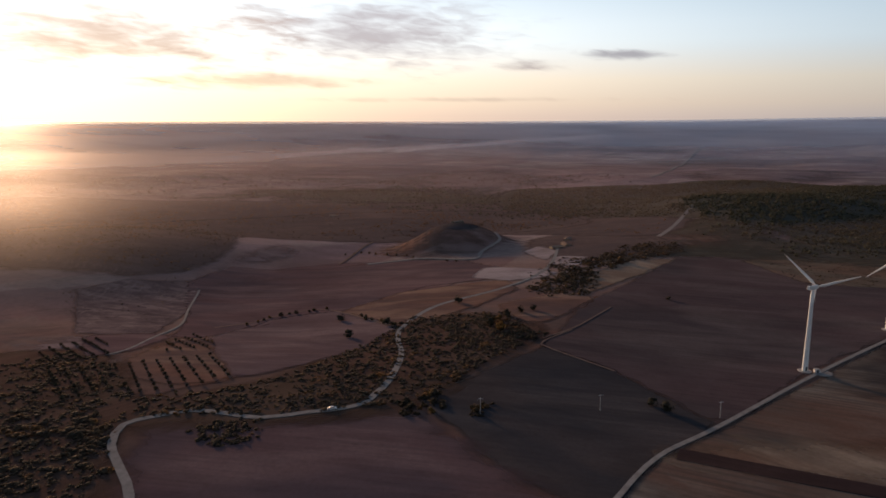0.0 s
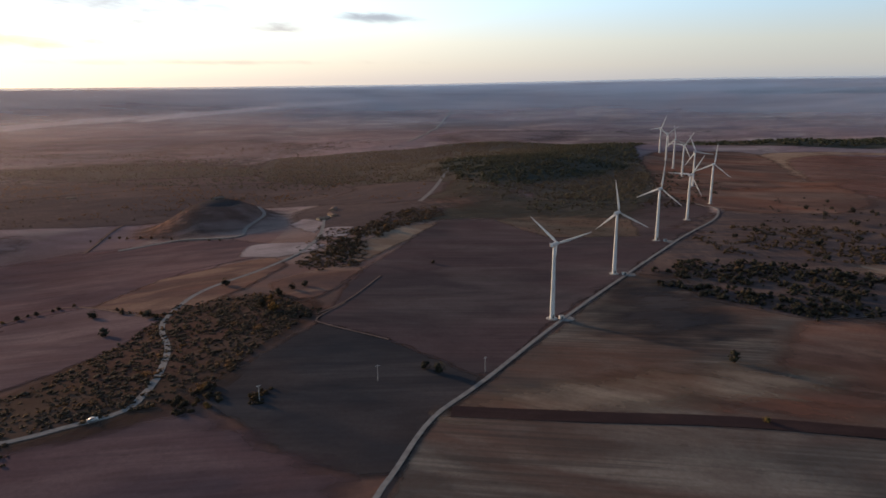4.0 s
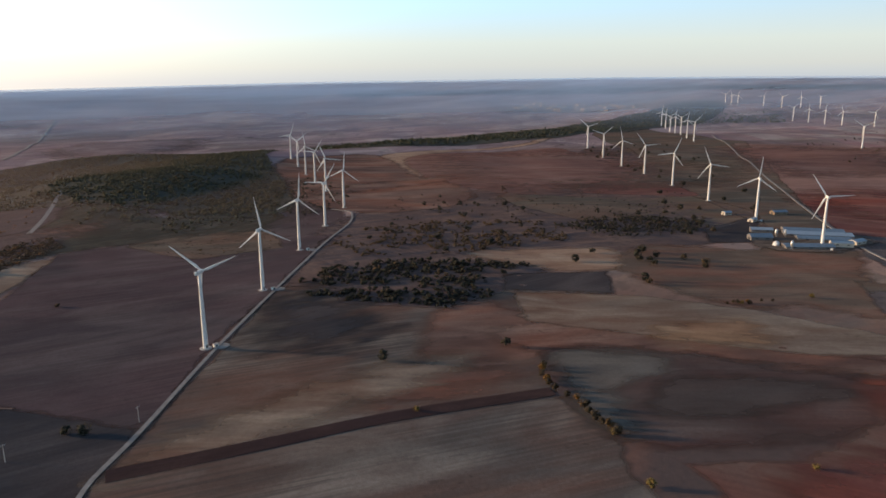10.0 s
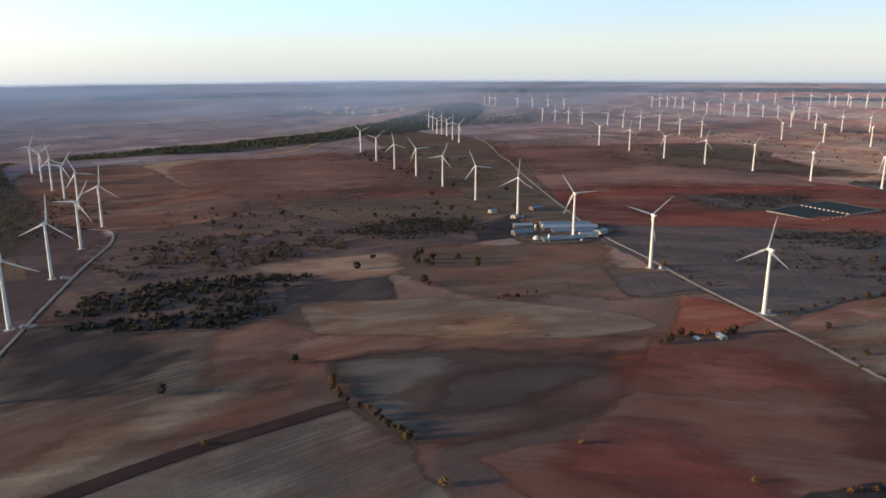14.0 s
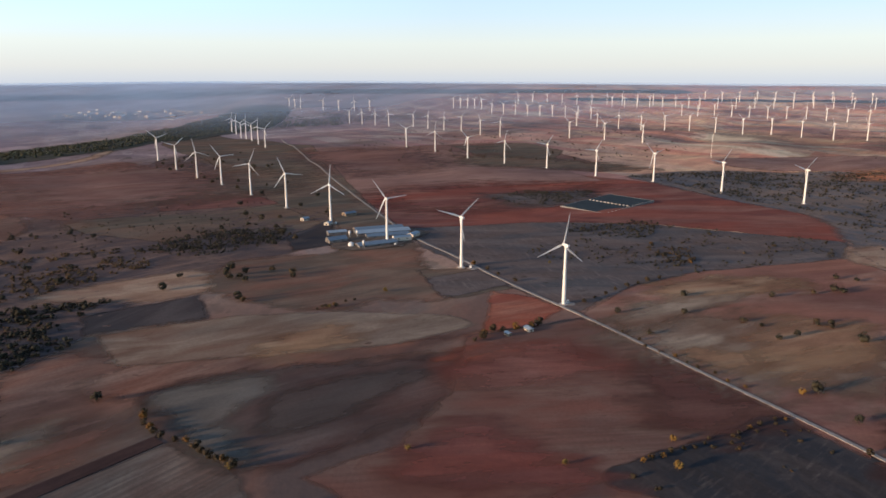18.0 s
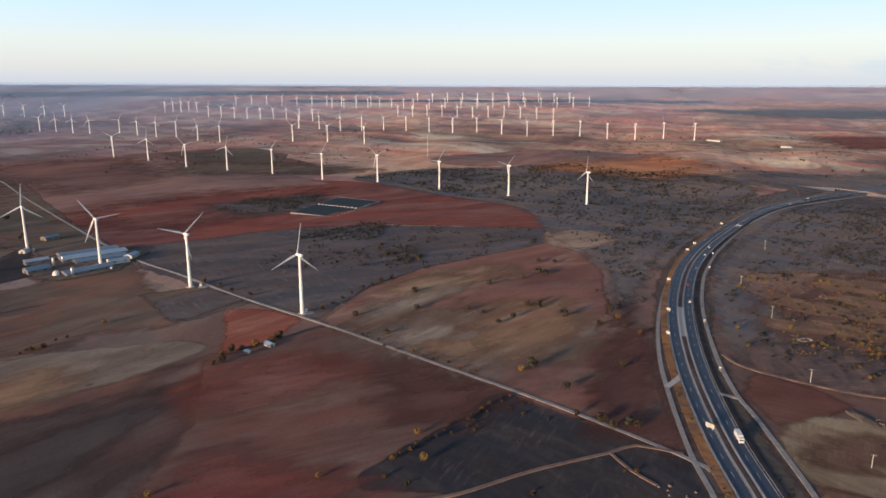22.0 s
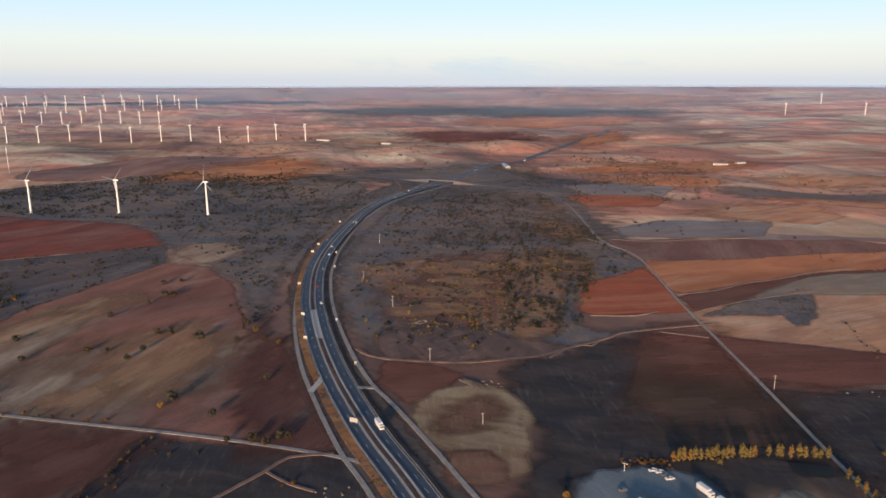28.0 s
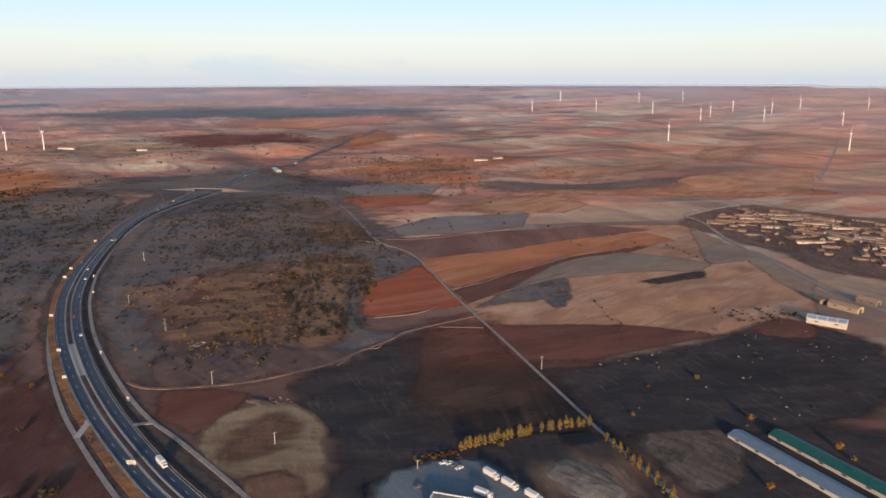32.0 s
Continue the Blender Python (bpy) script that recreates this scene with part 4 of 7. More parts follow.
field("brown_slope", [(57, 392), (108, 500), (216, 651), (322, 640), (420, 530), (345, 472), (276, 420), (190, 353), (120, 288), (88, 352)], MAUVE, "mauve-brown sloping field behind the turbines", False)
field("brown_field", [(-107, 224), (-122, 258), (-125, 274), (-110, 286), (-82, 276), (-46, 287), (-16, 291), (8, 264), (24, 244), (36, 222), (10, 150), (-60, 150)], VALLEY, "mauve-brown ploughed field above the valley", True)
field("olive_plot", [(270, 640), (337, 652), (400, 600), (360, 520), (284, 549)], OLIVE, "olive-coloured plot with rows of low shrubs", False)
field("scrub_floor", [(95, 690), (150, 650), (235, 700), (262, 790), (180, 850), (110, 830), (85, 760)], VALLEY_WOOD, "dim scrubby ground round the hamlet", True)
field("valley_field", [(-240, 655), (-117, 736), (-44, 728), (28, 671), (4, 578), (-48, 523), (-81, 507), (-158, 454), (-222, 606)], VALLEY, "wide mauve-brown valley field", False)
field("orchard_ground", [(-182, 368), (-137, 389), (-110, 343), (-148, 316)], VALLEY_RUST, "tan orchard ground in the valley", False)
field("orchard_ground", [(-222, 359), (-196, 381), (-168, 337), (-178, 299)], VALLEY, "brown orchard ground in the valley", False)
field("valley_field", [(-325, 595), (-294, 629), (-242, 638), (-223, 605), (-206, 523), (-198, 455), (-231, 456), (-255, 462)], STONY, "stony valley terraces with low scrub", False, lift=0.12)
field("valley_field", [(-242, 638), (-219, 701), (-185, 696), (-120, 704), (-54, 739), (17, 698), (48, 643), (34, 593), (-19, 583), (-57, 537), (-79, 511), (-119, 503), (-148, 456), (-161, 440), (-179, 443), (-201, 526)], VALLEY, "wide mauve-brown valley field", False, lift=0.12)
field("valley_field", [(-153, 439), (-130, 499), (-84, 513), (-46, 470), (-33, 449), (-53, 403), (-76, 370), (-100, 349), (-111, 346), (-130, 381)], VALLEY_LIGHT, "mauve field with a pale middle in the valley", False, lift=0.12)
field("rust_field", [(-79, 511), (-41, 559), (14, 577), (48, 585), (54, 539), (20, 490), (-19, 458), (-34, 457)], VALLEY_RUST, "ochre valley field beside the track", False, lift=0.12)
field("valley_plot", [(-242, 451), (-197, 453), (-179, 443), (-191, 402), (-210, 390)], VALLEY, "mauve plot beside the orchard", False, lift=0.12)
field("orchard_ground", [(-182, 385), (-164, 441), (-131, 383), (-110, 339), (-138, 333), (-160, 346)], VALLEY_RUST, "brown orchard ground in the valley", False, lift=0.12)
field("pale_field", [(24, 604), (38, 653), (82, 619), (95, 599), (76, 577), (53, 577)], CHALK, "pale chalky plot below the cone hill", False, lift=0.12)
field("pale_field", [(82, 726), (99, 755), (110, 712), (94, 661)], CHALK, "small pale plot near the hamlet", False, lift=0.12)
field("pale_field", [(95, 644), (106, 677), (132, 660), (115, 619)], CHALK, "small pale plot near the hamlet", False, lift=0.12)
field("tan_ridge", [(122, 585), (162, 629), (211, 641), (173, 593), (122, 539), (101, 516)], PALE_CHALK, "olive-tan grass along the valley edge", False, lift=0.12)
field("tan_ridge", [(41, 494), (92, 523), (109, 502), (77, 458), (55, 437), (39, 470)], VALLEY_RUST, "rusty grass along the valley edge", False, lift=0.12)
field("wooded_hill", [(-560, 640), (-430, 640), (-270, 660), (-250, 800), (-330, 930), (-560, 920), (-700, 800)], VALLEY_WOOD, "dark scrub-covered rounded hill", True)
field("valley_floor", [(-260, 930), (0, 900), (60, 900), (230, 800), (330, 1000), (180, 1250), (-300, 1300), (-900, 1300), (-900, 950)], VALLEY_WOOD, "dark scrubby valley floor", True)
field("valley_scrub", [(-300, 372), (-228, 410), (-180, 368), (-147, 315), (-107, 326), (-80, 352), (-46, 423), (-28, 479), (30, 461), (59, 417), (22, 365), (-5, 316), (-46, 290), (-86, 283), (-138, 273), (-118, 224), (-153, 200), (-300, 200)], DULL_BROWN, "brown scrub slope below the plateau", True)
field("wood_floor", [(100, 1200), (143, 1535), (454, 1624), (731, 1705), (1000, 1400), (783, 1173), (600, 850), (470, 680), (380, 740), (377, 809), (283, 960)], WOOD_FLOOR, "dark ground under the wooded hills", True)
field("wood_floor", [(1000, 1280), (1196, 1536), (1613, 1461), (1885, 1300), (2746, 1380), (3300, 1480), (3300, 1250), (2500, 1010), (1717, 1000), (1400, 1010), (1150, 1110)], WOOD_FLOOR, "dark ground under the wooded edge", True)
field("far_dark_field", [(-700, 900), (-300, 1100), (100, 1180), (200, 1000), (0, 880), (-300, 880)], VALLEY_WOOD, "dark scrub-covered valley floor", True)
laid = []


def drift(name, points, mat, label):
    """A drift or stain of other soil, feathered into the fields that it lies on."""
    own = np.asarray(points, float)
    level = 1 + max([k for other, k in laid if inside(own[:, 0], own[:, 1], other).any() or inside(other[:, 0], other[:, 1], own).any()], default=0)
    laid.append((own, level))
    field(name, own.mean(0) + 1.22 * (own - own.mean(0)), mat, label, True, level=level)


drift("pale_middle", [(-130, 458), (-127, 489), (-99, 486), (-78, 456), (-92, 432), (-113, 432)], VALLEY_PALE, "pale chalky middle of the valley field")
# the cone hill's shaded and sunlit sides, put into soil colours
drift("hill_side", [(5, 745), (60, 780), (75, 830), (30, 880), (-40, 870), (-65, 820), (-40, 765)], CHARCOAL, "side of the cone hill darkened to look shaded")
drift("hill_side", [(-60, 850), (-70, 800), (-45, 760), (-18, 770), (-14, 820), (-25, 860)], VALLEY_RUST, "rusty flank of the cone hill, coloured as if sunlit")
drift("dark_drift", [(262, 395), (310, 400), (300, 340), (285, 310), (262, 285), (232, 305), (212, 338)], CHARCOAL, "dark grey stubble beside the gravel road")
# drifts and stains of other soil within the fields, and the far slopes
drift("pale_drift", [(440, -37), (512, -95), (475, -167), (419, -216), (353, -159), (372, -100), (409, -56)], PALE_CHALK, "broad pale brown middle of the red field")
drift("pale_drift", [(474, -56), (548, -120), (554, -169), (510, -130), (456, -70)], PALE_CHALK, "pale brown upper slope of the field")
drift("ochre_drift", [(399, 173), (433, 138), (405, 121), (368, 155)], OCHRE, "ochre silt drift on the chalky field")
drift("red_drift", [(391, 51), (412, -2), (367, 4), (354, 40)], RED_EARTH, "bright red drift of bare earth")
drift("red_drift", [(376, 47), (420, 1), (391, -40), (358, -18), (345, 31)], DEEP_RED, "red earth below the stone huts")
drift("red_drift", [(277, 56), (307, 28), (261, -27), (249, -8), (251, 56)], DEEP_RED, "deep red drift of ploughed earth")
drift("ochre_drift", [(417, -122), (446, -150), (450, -179), (421, -201), (386, -155), (388, -125)], OCHRE, "pale ochre drift on the red field")
drift("ochre_drift", [(447, -130), (481, -164), (474, -211), (434, -210), (413, -163), (400, -130)], OCHRE, "pale ochre drift curving over red earth")
drift("ochre_drift", [(414, -86), (422, -109), (405, -126), (393, -106)], OCHRE, "small pale drift near the gravel road")
drift("ochre_drift", [(558, -94), (582, -128), (590, -190), (562, -200), (539, -142), (526, -98)], OCHRE, "tan drift along the field's upper edge")
drift("red_drift", [(211, 252), (260, 243), (283, 200), (257, 190), (206, 213), (191, 234)], RUST_BROWN, "red glow of bare earth in stubble")
drift("silt_drift", [(106, 257), (144, 267), (216, 257), (262, 234), (227, 229), (142, 242)], PALE_CHALK, "pale stubble drift beside the plough strip")
# far slopes and plains: the last sunlight is put into their soil colours
drift("orange_slope", [(691, -1133), (618, -1201), (533, -1200), (548, -1111), (636, -1061)], ORANGE, "sunlit orange slope beyond the bend")
drift("tan_slope", [(446, -943), (409, -1033), (306, -1033), (321, -944), (412, -891)], ORANGE_TAN, "pale tan slope among far fields")
drift("red_slope", [(624, -872), (561, -972), (520, -972), (515, -891), (584, -844)], BRIGHT_RED, "red bank with scrub")
drift("tan_slope", [(196, -1276), (113, -1500), (-7, -1527), (7, -1291), (120, -1197), (176, -1210)], ORANGE_TAN, "broad sunlit slope above the village")
drift("tan_slope", [(231, -1912), (125, -2129), (116, -1816), (186, -1653)], ORANGE_TAN, "far tan slope")
drift("orange_plain", [(2097, -2232), (1779, -2678), (1450, -2709), (1605, -2257), (1834, -2037)], ORANGE, "far orange plain in the last sun")
drift("red_plain", [(1870, -1669), (1583, -1896), (1335, -1757), (1478, -1413)], DEEP_RED, "far red ploughed plain")
drift("orange_plain", [(1369, -1924), (1342, -2163), (1136, -1897), (1153, -1675)], ORANGE, "far orange rise")
drift("tan_strip", [(509, -1376), (299, -1607), (283, -1410), (457, -1301)], ORANGE_TAN, "tan strip among far fields")
drift("slate_field", [(465, -1173), (211, -1307), (207, -1229), (401, -1088)], BEND_LAND, "grey fallow strip among far fields")
drift("brown_drift", [(234, -422), (208, -470), (126, -425), (150, -392), (189, -368)], OXBLOOD_RED, "dark red-brown plot beside the lane")
drift("brown_drift", [(193, -351), (162, -385), (113, -380), (103, -340), (158, -312)], DULL_BROWN, "brown plot with furrows")
drift("orange_slope", [(852, -1235), (786, -1469), (618, -1553), (620, -1394), (739, -1234)], ORANGE, "orange land beyond the bridge")
drift("tan_drift", [(956, -1105), (920, -1168), (872, -1098), (889, -1042)], TAN, "bare tan ground near the highway")
drift("tan_drift", [(553, -720), (499, -746), (436, -674), (476, -640)], RUSTY_GRASS, "rusty grass at the wood's edge")
# shade over the near bend, painted as darker ground
field("scrub_ground", [(335, -266), (363, -305), (335, -344), (294, -359), (266, -368), (245, -365), (263, -333), (294, -291)], SCRUB_LAND, "rough pasture beside the dirt track, darkened to look shaded", True, lift=0.1)
# strips and drifts of rusty grass that carry painted sunlight
for strip in ([(480, -449), (459, -490), (417, -500), (425, -453), (459, -428)], [(444, -375), (411, -409), (370, -429), (374, -398), (426, -359)], [(404, -341), (373, -384), (333, -393), (355, -353), (381, -326)], [(344, -420), (330, -448), (279, -386), (292, -362)], [(440, -415), (420, -450), (385, -455), (400, -420)]):
    field("dry_grass", strip, RUSTY_GRASS, "strip of rusty grass along an old wall, coloured as if sunlit", True, 3.0, lift=0.16)
drift("dry_grass", [(470, -412), (480, -470), (437, -520), (370, -447), (335, -375), (363, -332), (420, -350)], DULL_RED, "rusty grass between the scrub, coloured as if sunlit")
drift("dry_grass", [(420, -540), (440, -590), (380, -580), (350, -520)], RUSTY_GRASS, "rusty grass beside the service road")
drift("orange_slope", [(650, -851), (567, -991), (510, -942), (575, -806)], ORANGE, "sunlit orange bank beyond the scrub")
drift("waste_ground", [(92, -289), (63, -315), (47, -291), (75, -269)], PALE_CHALK, "pale spoil heap ground beside the truck stop")
drift("orange_plain", [(3140, -2290), (2822, -2832), (2185, -3549), (1640, -3455), (2076, -2867), (2687, -2301)], ORANGE_TAN, "far pink plain in the last sun")
drift("dark_belt", [(2836, -1935), (2294, -2699), (1534, -2967), (1835, -2537), (2385, -2042)], WOOD_FLOOR, "far dark belt of woods")
for a0, a1, r0, r1 in ((40, 62, 3990, 4180), (58, 100, 4080, 4280), (92, 124, 3720, 3830)):
    arc = [(r * math.sin(radians(a)), r * math.cos(radians(a))) for r, row in ((r0, np.linspace(a0, a1, 9)), (r1, np.linspace(a1, a0, 9))) for a in row]
    field("far_woodland", arc, FAR_WOOD, "dark blue-green belt of distant woods", True, 12.0, lift=0.8)
drift("dark_belt", [(-444, 1382), (-129, 1648), (127, 1523), (410, 1579), (390, 1368), (173, 1045), (-94, 1208)], WOOD_FLOOR, "dark scrub belt across the valley")
# bands of mist, painted as pale patches on the far ground
drift("mist_bank", [(-1309, 2324), (-696, 2915), (-101, 3317), (574, 3578), (576, 3420), (-92, 3047), (-634, 2650), (-1140, 2180)], PAINTED_MIST, "pale mist painted on the ground along the far river")
drift("mist_bank", [(-1805, 2812), (-1356, 3402), (-554, 3903), (-533, 3748), (-1265, 3168), (-1670, 2598)], PAINTED_MIST, "pale mist painted on the ground of the far plain")
drift("mist_bank", [(-145, 3228), (277, 3510), (743, 3618), (714, 3481), (259, 3303), (-136, 2980)], PAINTED_MIST, "thin mist painted on the ground under the far horizon")
drift("pale_plain", [(-97, 1949), (88, 2083), (264, 1847), (113, 1545), (-82, 1587)], VALLEY_PALE, "pale fields on the valley floor")
drift("pale_plain", [(722, 2076), (1105, 2060), (949, 1768), (620, 1621)], VALLEY_PALE, "pale fields beyond the woods")
drift("rust_plot", [(126, 1212), (221, 964), (182, 857), (113, 1027)], VALLEY_RUST, "rusty plots below the woods")
drift("rust_plot", [(633, 774), (810, 753), (758, 704), (602, 735)], RUST_BROWN, "rust-orange clearing at the wood's edge")
drift("green_drift", [(860, 555), (1086, 617), (1230, 526), (1133, 401), (957, 408)], OLIVE, "grey-green drift on the red field")
drift("red_drift", [(1050, 953), (1254, 660), (985, 459), (806, 521), (758, 630)], DULL_RED, "dark red middle of the ploughed field")
drift("red_drift", [(1029, 242), (1140, 38), (1108, -79), (909, 27), (869, 162)], DEEP_RED, "deep red field beside the straight road")
drift("dark_drift", [(1027, 83), (1051, -52), (985, -73), (907, -15), (932, 53)], SLATE, "dark scrubby ground beside the basin")
drift("green_drift", [(1545, 171), (1496, -74), (1369, -179), (1328, 105)], OLIVE, "faint green field behind the turbine row")
drift("orange_drift", [(1326, -545), (1384, -811), (1235, -850), (1087, -688), (1172, -542)], ORANGE, "orange sunlit ground beyond the scrub")
drift("red_drift", [(1518, 552), (1620, 308), (1340, 192), (1186, 304), (1247, 407)], DULL_RED, "dusty red field along the straight road")
drift("clearing", [(-145, 258), (-145, 271), (-136, 263), (-136, 251)], VALLEY_PALE, "pale clearing beside the valley road")
drift("clearing", [(-161, 311), (-163, 327), (-151, 308)], VALLEY_PALE, "small pale clearing in the scrub")
drift("orchard_ground", [(-178, 419), (-169, 458), (-142, 422), (-155, 383)], VALLEY_RUST, "rusty orchard ground")
drift("orchard_ground", [(-263, 427), (-223, 442), (-191, 381), (-222, 365)], VALLEY_PALE, "pale orchard ground")
drift("dark_drift", [(436, -237), (390, -233), (270, -180), (273, -168), (299, -154)], OXBLOOD, "dark red-brown lower end of the field")
drift("dark_drift", [(400, -66), (334, -114), (304, -82), (314, -60), (324, -49)], OXBLOOD, "dark red-brown corner below the gravel road")
drift("plot", [(-221, 740), (-202, 810), (-179, 780), (-205, 726)], VALLEY_PALE, "pale plot below the scrub hill")
drift("plot", [(-298, 910), (-295, 988), (-265, 917), (-273, 845)], VALLEY_PALE, "pale plot beside the scrub hill")
drift("plot", [(-423, 1298), (-363, 1373), (-315, 1333), (-386, 1262)], VALLEY_PALE, "pale strip on the valley floor")
drift("plot", [(-179, 1068), (-144, 1137), (-121, 1062), (-164, 1033)], VALLEY_PALE, "pale plot behind the cone hill")
drift("plot", [(229, 771), (289, 801), (348, 759), (267, 719)], RUST_BROWN, "rose-brown strip below the woods")
drift("plot", [(367, 940), (404, 937), (395, 899), (360, 900)], VALLEY_PALE, "pale clearing among the woods")
drift("plot", [(521, 1431), (620, 925), (575, 819), (449, 654), (334, 666), (281, 790)], WOOD_FLOOR, "dark scrubby ground below the wood")
drift("plot", [(370, 794), (407, 803), (419, 763), (369, 756)], VALLEY_PALE, "pale clearing in the scrub wood")
drift("plot", [(505, 844), (543, 838), (529, 804), (491, 809)], RUST_BROWN, "rusty clearing in the scrub wood")
drift("scrub_ground", [(987, -668), (1084, -926), (774, -1081), (539, -837), (514, -723), (727, -782), (880, -752)], BEND_LAND, "dark scrub land beyond the highway bridge")
ribbon("plough_strip", curve([(92, 259), (147, 233), (202, 209), (268, 173)]), 9.5, PLOUGHED, "dark brown ploughed strip across the stubble", "field", 0.3, 0.12)

field("pond", [(91, -322), (86, -325), (80, -329), (79, -326), (87, -320)], WATER, "small dark pond behind the poplars", False, 0.5, category="pond", lift=0.2)

# ---- roads and tracks ----
ridge = curve([(-20, 90), (40, 195), (58, 222), (83, 256), (117, 284), (196, 352), (286, 424), (352, 473), (423, 527), (475, 565), (508, 598), (524, 624), (520, 650)])
ribbon("ridge_road", ridge, 2.2, GRAVEL, "pale gravel service road along the near turbines", "road", 0.36, 0.08)
farm_road = curve([(1900, 740), (1551, 563), (1024, 298), (735, 152), (614, 73), (480, -25), (340, -119), (252, -172), (236, -178)])
ribbon("farm_road", farm_road, 2.5, GRAVEL, "straight pale gravel road past the turbines and farm", "road", 0.36, 0.08)
for off, label in ((-8.4, "dark asphalt carriageway with white lines"), (2.4, "dark asphalt carriageway with white lines")):
    ribbon("carriageway", beside(HIGHWAY, off), 6.8, ASPHALT, label, "road", 0.7)
ribbon("service_road", curve([(120, -132), (212, -165), (253, -178), (315, -204), (363, -227), (428, -265), (504, -318), (576, -378), (650, -448), (740, -555), (812, -660), (868, -775), (905, -846)]), 2.5, GRAVEL,
       "pale gravel service road beside the highway", "road", 0.36, 0.08)
ribbon("service_road", curve([(100, -172), (181, -198), (226, -214), (275, -230), (303, -238), (353, -260), (428, -301), (497, -347), (541, -382), (606, -441), (696, -538), (780, -664), (832, -778), (862, -862)]), 2.5, GRAVEL,
       "pale gravel service road beside the highway", "road", 0.36, 0.08)
def track(name, points, width):
    ribbon(name, curve(points), width, DIRT if name == "dirt_track" else GRAVEL, "pale unpaved lane across the fields", "track", 0.9 if name == "hill_track" else 0.48, 0.15)


track("dirt_track", [(351, -264), (338, -263), (323, -269), (301, -286), (284, -303), (270, -326), (259, -345), (255, -367), (246, -407), (245, -421), (222, -460), (207, -482)], 2.2)
track("village_lane", [(446, -666), (403, -654), (350, -624), (255, -520), (206, -470), (153, -417), (106, -369), (72, -333), (38, -300), (0, -265)], 1.9)
track("village_road", [(73, -1135), (125, -1010), (129, -986), (103, -958), (63, -871), (5, -760), (-51, -667), (-120, -600)], 4.5)
track("far_road", [(-110, -2600), (-84, -2205), (-38, -1452)], 5.0)
track("valley_road", [(-95, 190), (-108, 224), (-118, 240), (-133, 263), (-137, 282), (-128, 290), (-113, 297), (-96, 293), (-80, 288), (-60, 294), (-44, 299), (-36, 306), (-33, 315), (-28, 335), (-25, 381), (-30, 419), (-28, 450), (-8, 500), (38, 540), (75, 590), (98, 650), (114, 725)], 3.4)
track("hill_track", [(-85, 721), (-32, 734), (24, 708), (36, 742), (57, 780), (54, 812)], 4.0)
track("dirt_track", [(949, -811), (900, -779), (859, -747)], 3.0)
track("field_path", [(-200, 394), (-193, 405), (-192, 440), (-191, 484), (-209, 548), (-224, 614)], 1.8)
track("country_lane", [(235, 781), (358, 1023)], 5.0)
track("country_lane", [(502, 1773), (1096, 3121)], 8.0)
track("dirt_track", [(78, 422), (57, 399), (60, 386), (88, 350)], 0.9)
track("dirt_track", [(246, -40), (246, -66), (255, -102), (261, -142), (264, -157), (252, -174)], 1.9)
track("dirt_track", [(261, -142), (245, -144), (232, -149)], 1.4)
track("dirt_track", [(261, -532), (245, -564), (236, -608), (221, -644), (207, -691), (184, -735)], 2.2)
track("dirt_track", [(229, -499), (214, -553), (186, -626)], 1.6)
track("dirt_track", [(422, -682), (380, -703), (310, -790)], 2.0)
track("dirt_track", [(227, -441), (196, -454)], 1.4)
track("dirt_track", [(283, -437), (258, -461), (251, -481)], 1.6)
track("dirt_track", [(253, -346), (254, -378), (246, -384), (249, -397)], 1.6)
track("dirt_track", [(-163, 474), (-101, 524), (-34, 449)], 2.2)
track("dirt_track", [(-116, 727), (-105, 833), (-96, 871)], 3.0)
track("dirt_track", [(58, 406), (82, 429), (114, 476)], 1.2)

VILLAGE_LINE = curve([(73, -1135), (125, -1010), (129, -986), (103, -958), (63, -871), (5, -760), (-51, -667), (-120, -600)])

# ---- highway furniture ----
LINE_PAINT = plain("road_line_paint", (0.52, 0.52, 0.50), (0.40, 0.40, 0.39), 0.7, 0, 2.0)
SIGN_FACE = plain("sign_face", (0.55, 0.52, 0.44), (0.48, 0.45, 0.38), 0.5, 0, 0.8)
SIGN_INK = plain("sign_ink", (0.05, 0.06, 0.10), (0.07, 0.07, 0.10), 0.6, 0, 0.5)
lanes = [o for o in scene.objects if o.name.startswith("carriageway")]


def lifted(line, up):
    return np.array([float(ground_z(*p)) + 0.0003 * math.hypot(*p) for p in line]) + up


for lane, off in zip(lanes, (-8.4, 2.4)):
    for side in (-2.95, 2.95):
        line = beside(HIGHWAY, off + side)
        ribbon("edge_line", line, 0.26, LINE_PAINT, "white painted edge line", "", level=lifted(beside(HIGHWAY, off), 0.73), parent=lane)
    line = beside(HIGHWAY, off)
    verts, faces = [], []
    for k in range(10, len(line) - 1, 2):
        d = (line[k + 1] - line[k]) / np.hypot(*(line[k + 1] - line[k]))
        n, z = np.array([d[1], -d[0]]) * 0.10, float(ground_z(*line[k])) + 0.0003 * math.hypot(*line[k]) + 0.75
        b = len(verts)
        verts += [(*(line[k] - n), z), (*(line[k] + n), z), (*(line[k] + n + d * 4.5), z), (*(line[k] - n + d * 4.5), z)]
        faces.append((b, b + 1, b + 2, b + 3))
    part("lane_dashes", mesh("lane_dashes", verts, faces, LINE_PAINT), lane, "white broken lane line")


RAIL = plain("weathered_rail_steel", (0.30, 0.31, 0.32), (0.23, 0.235, 0.24), 0.6, 0.4, 0.8)


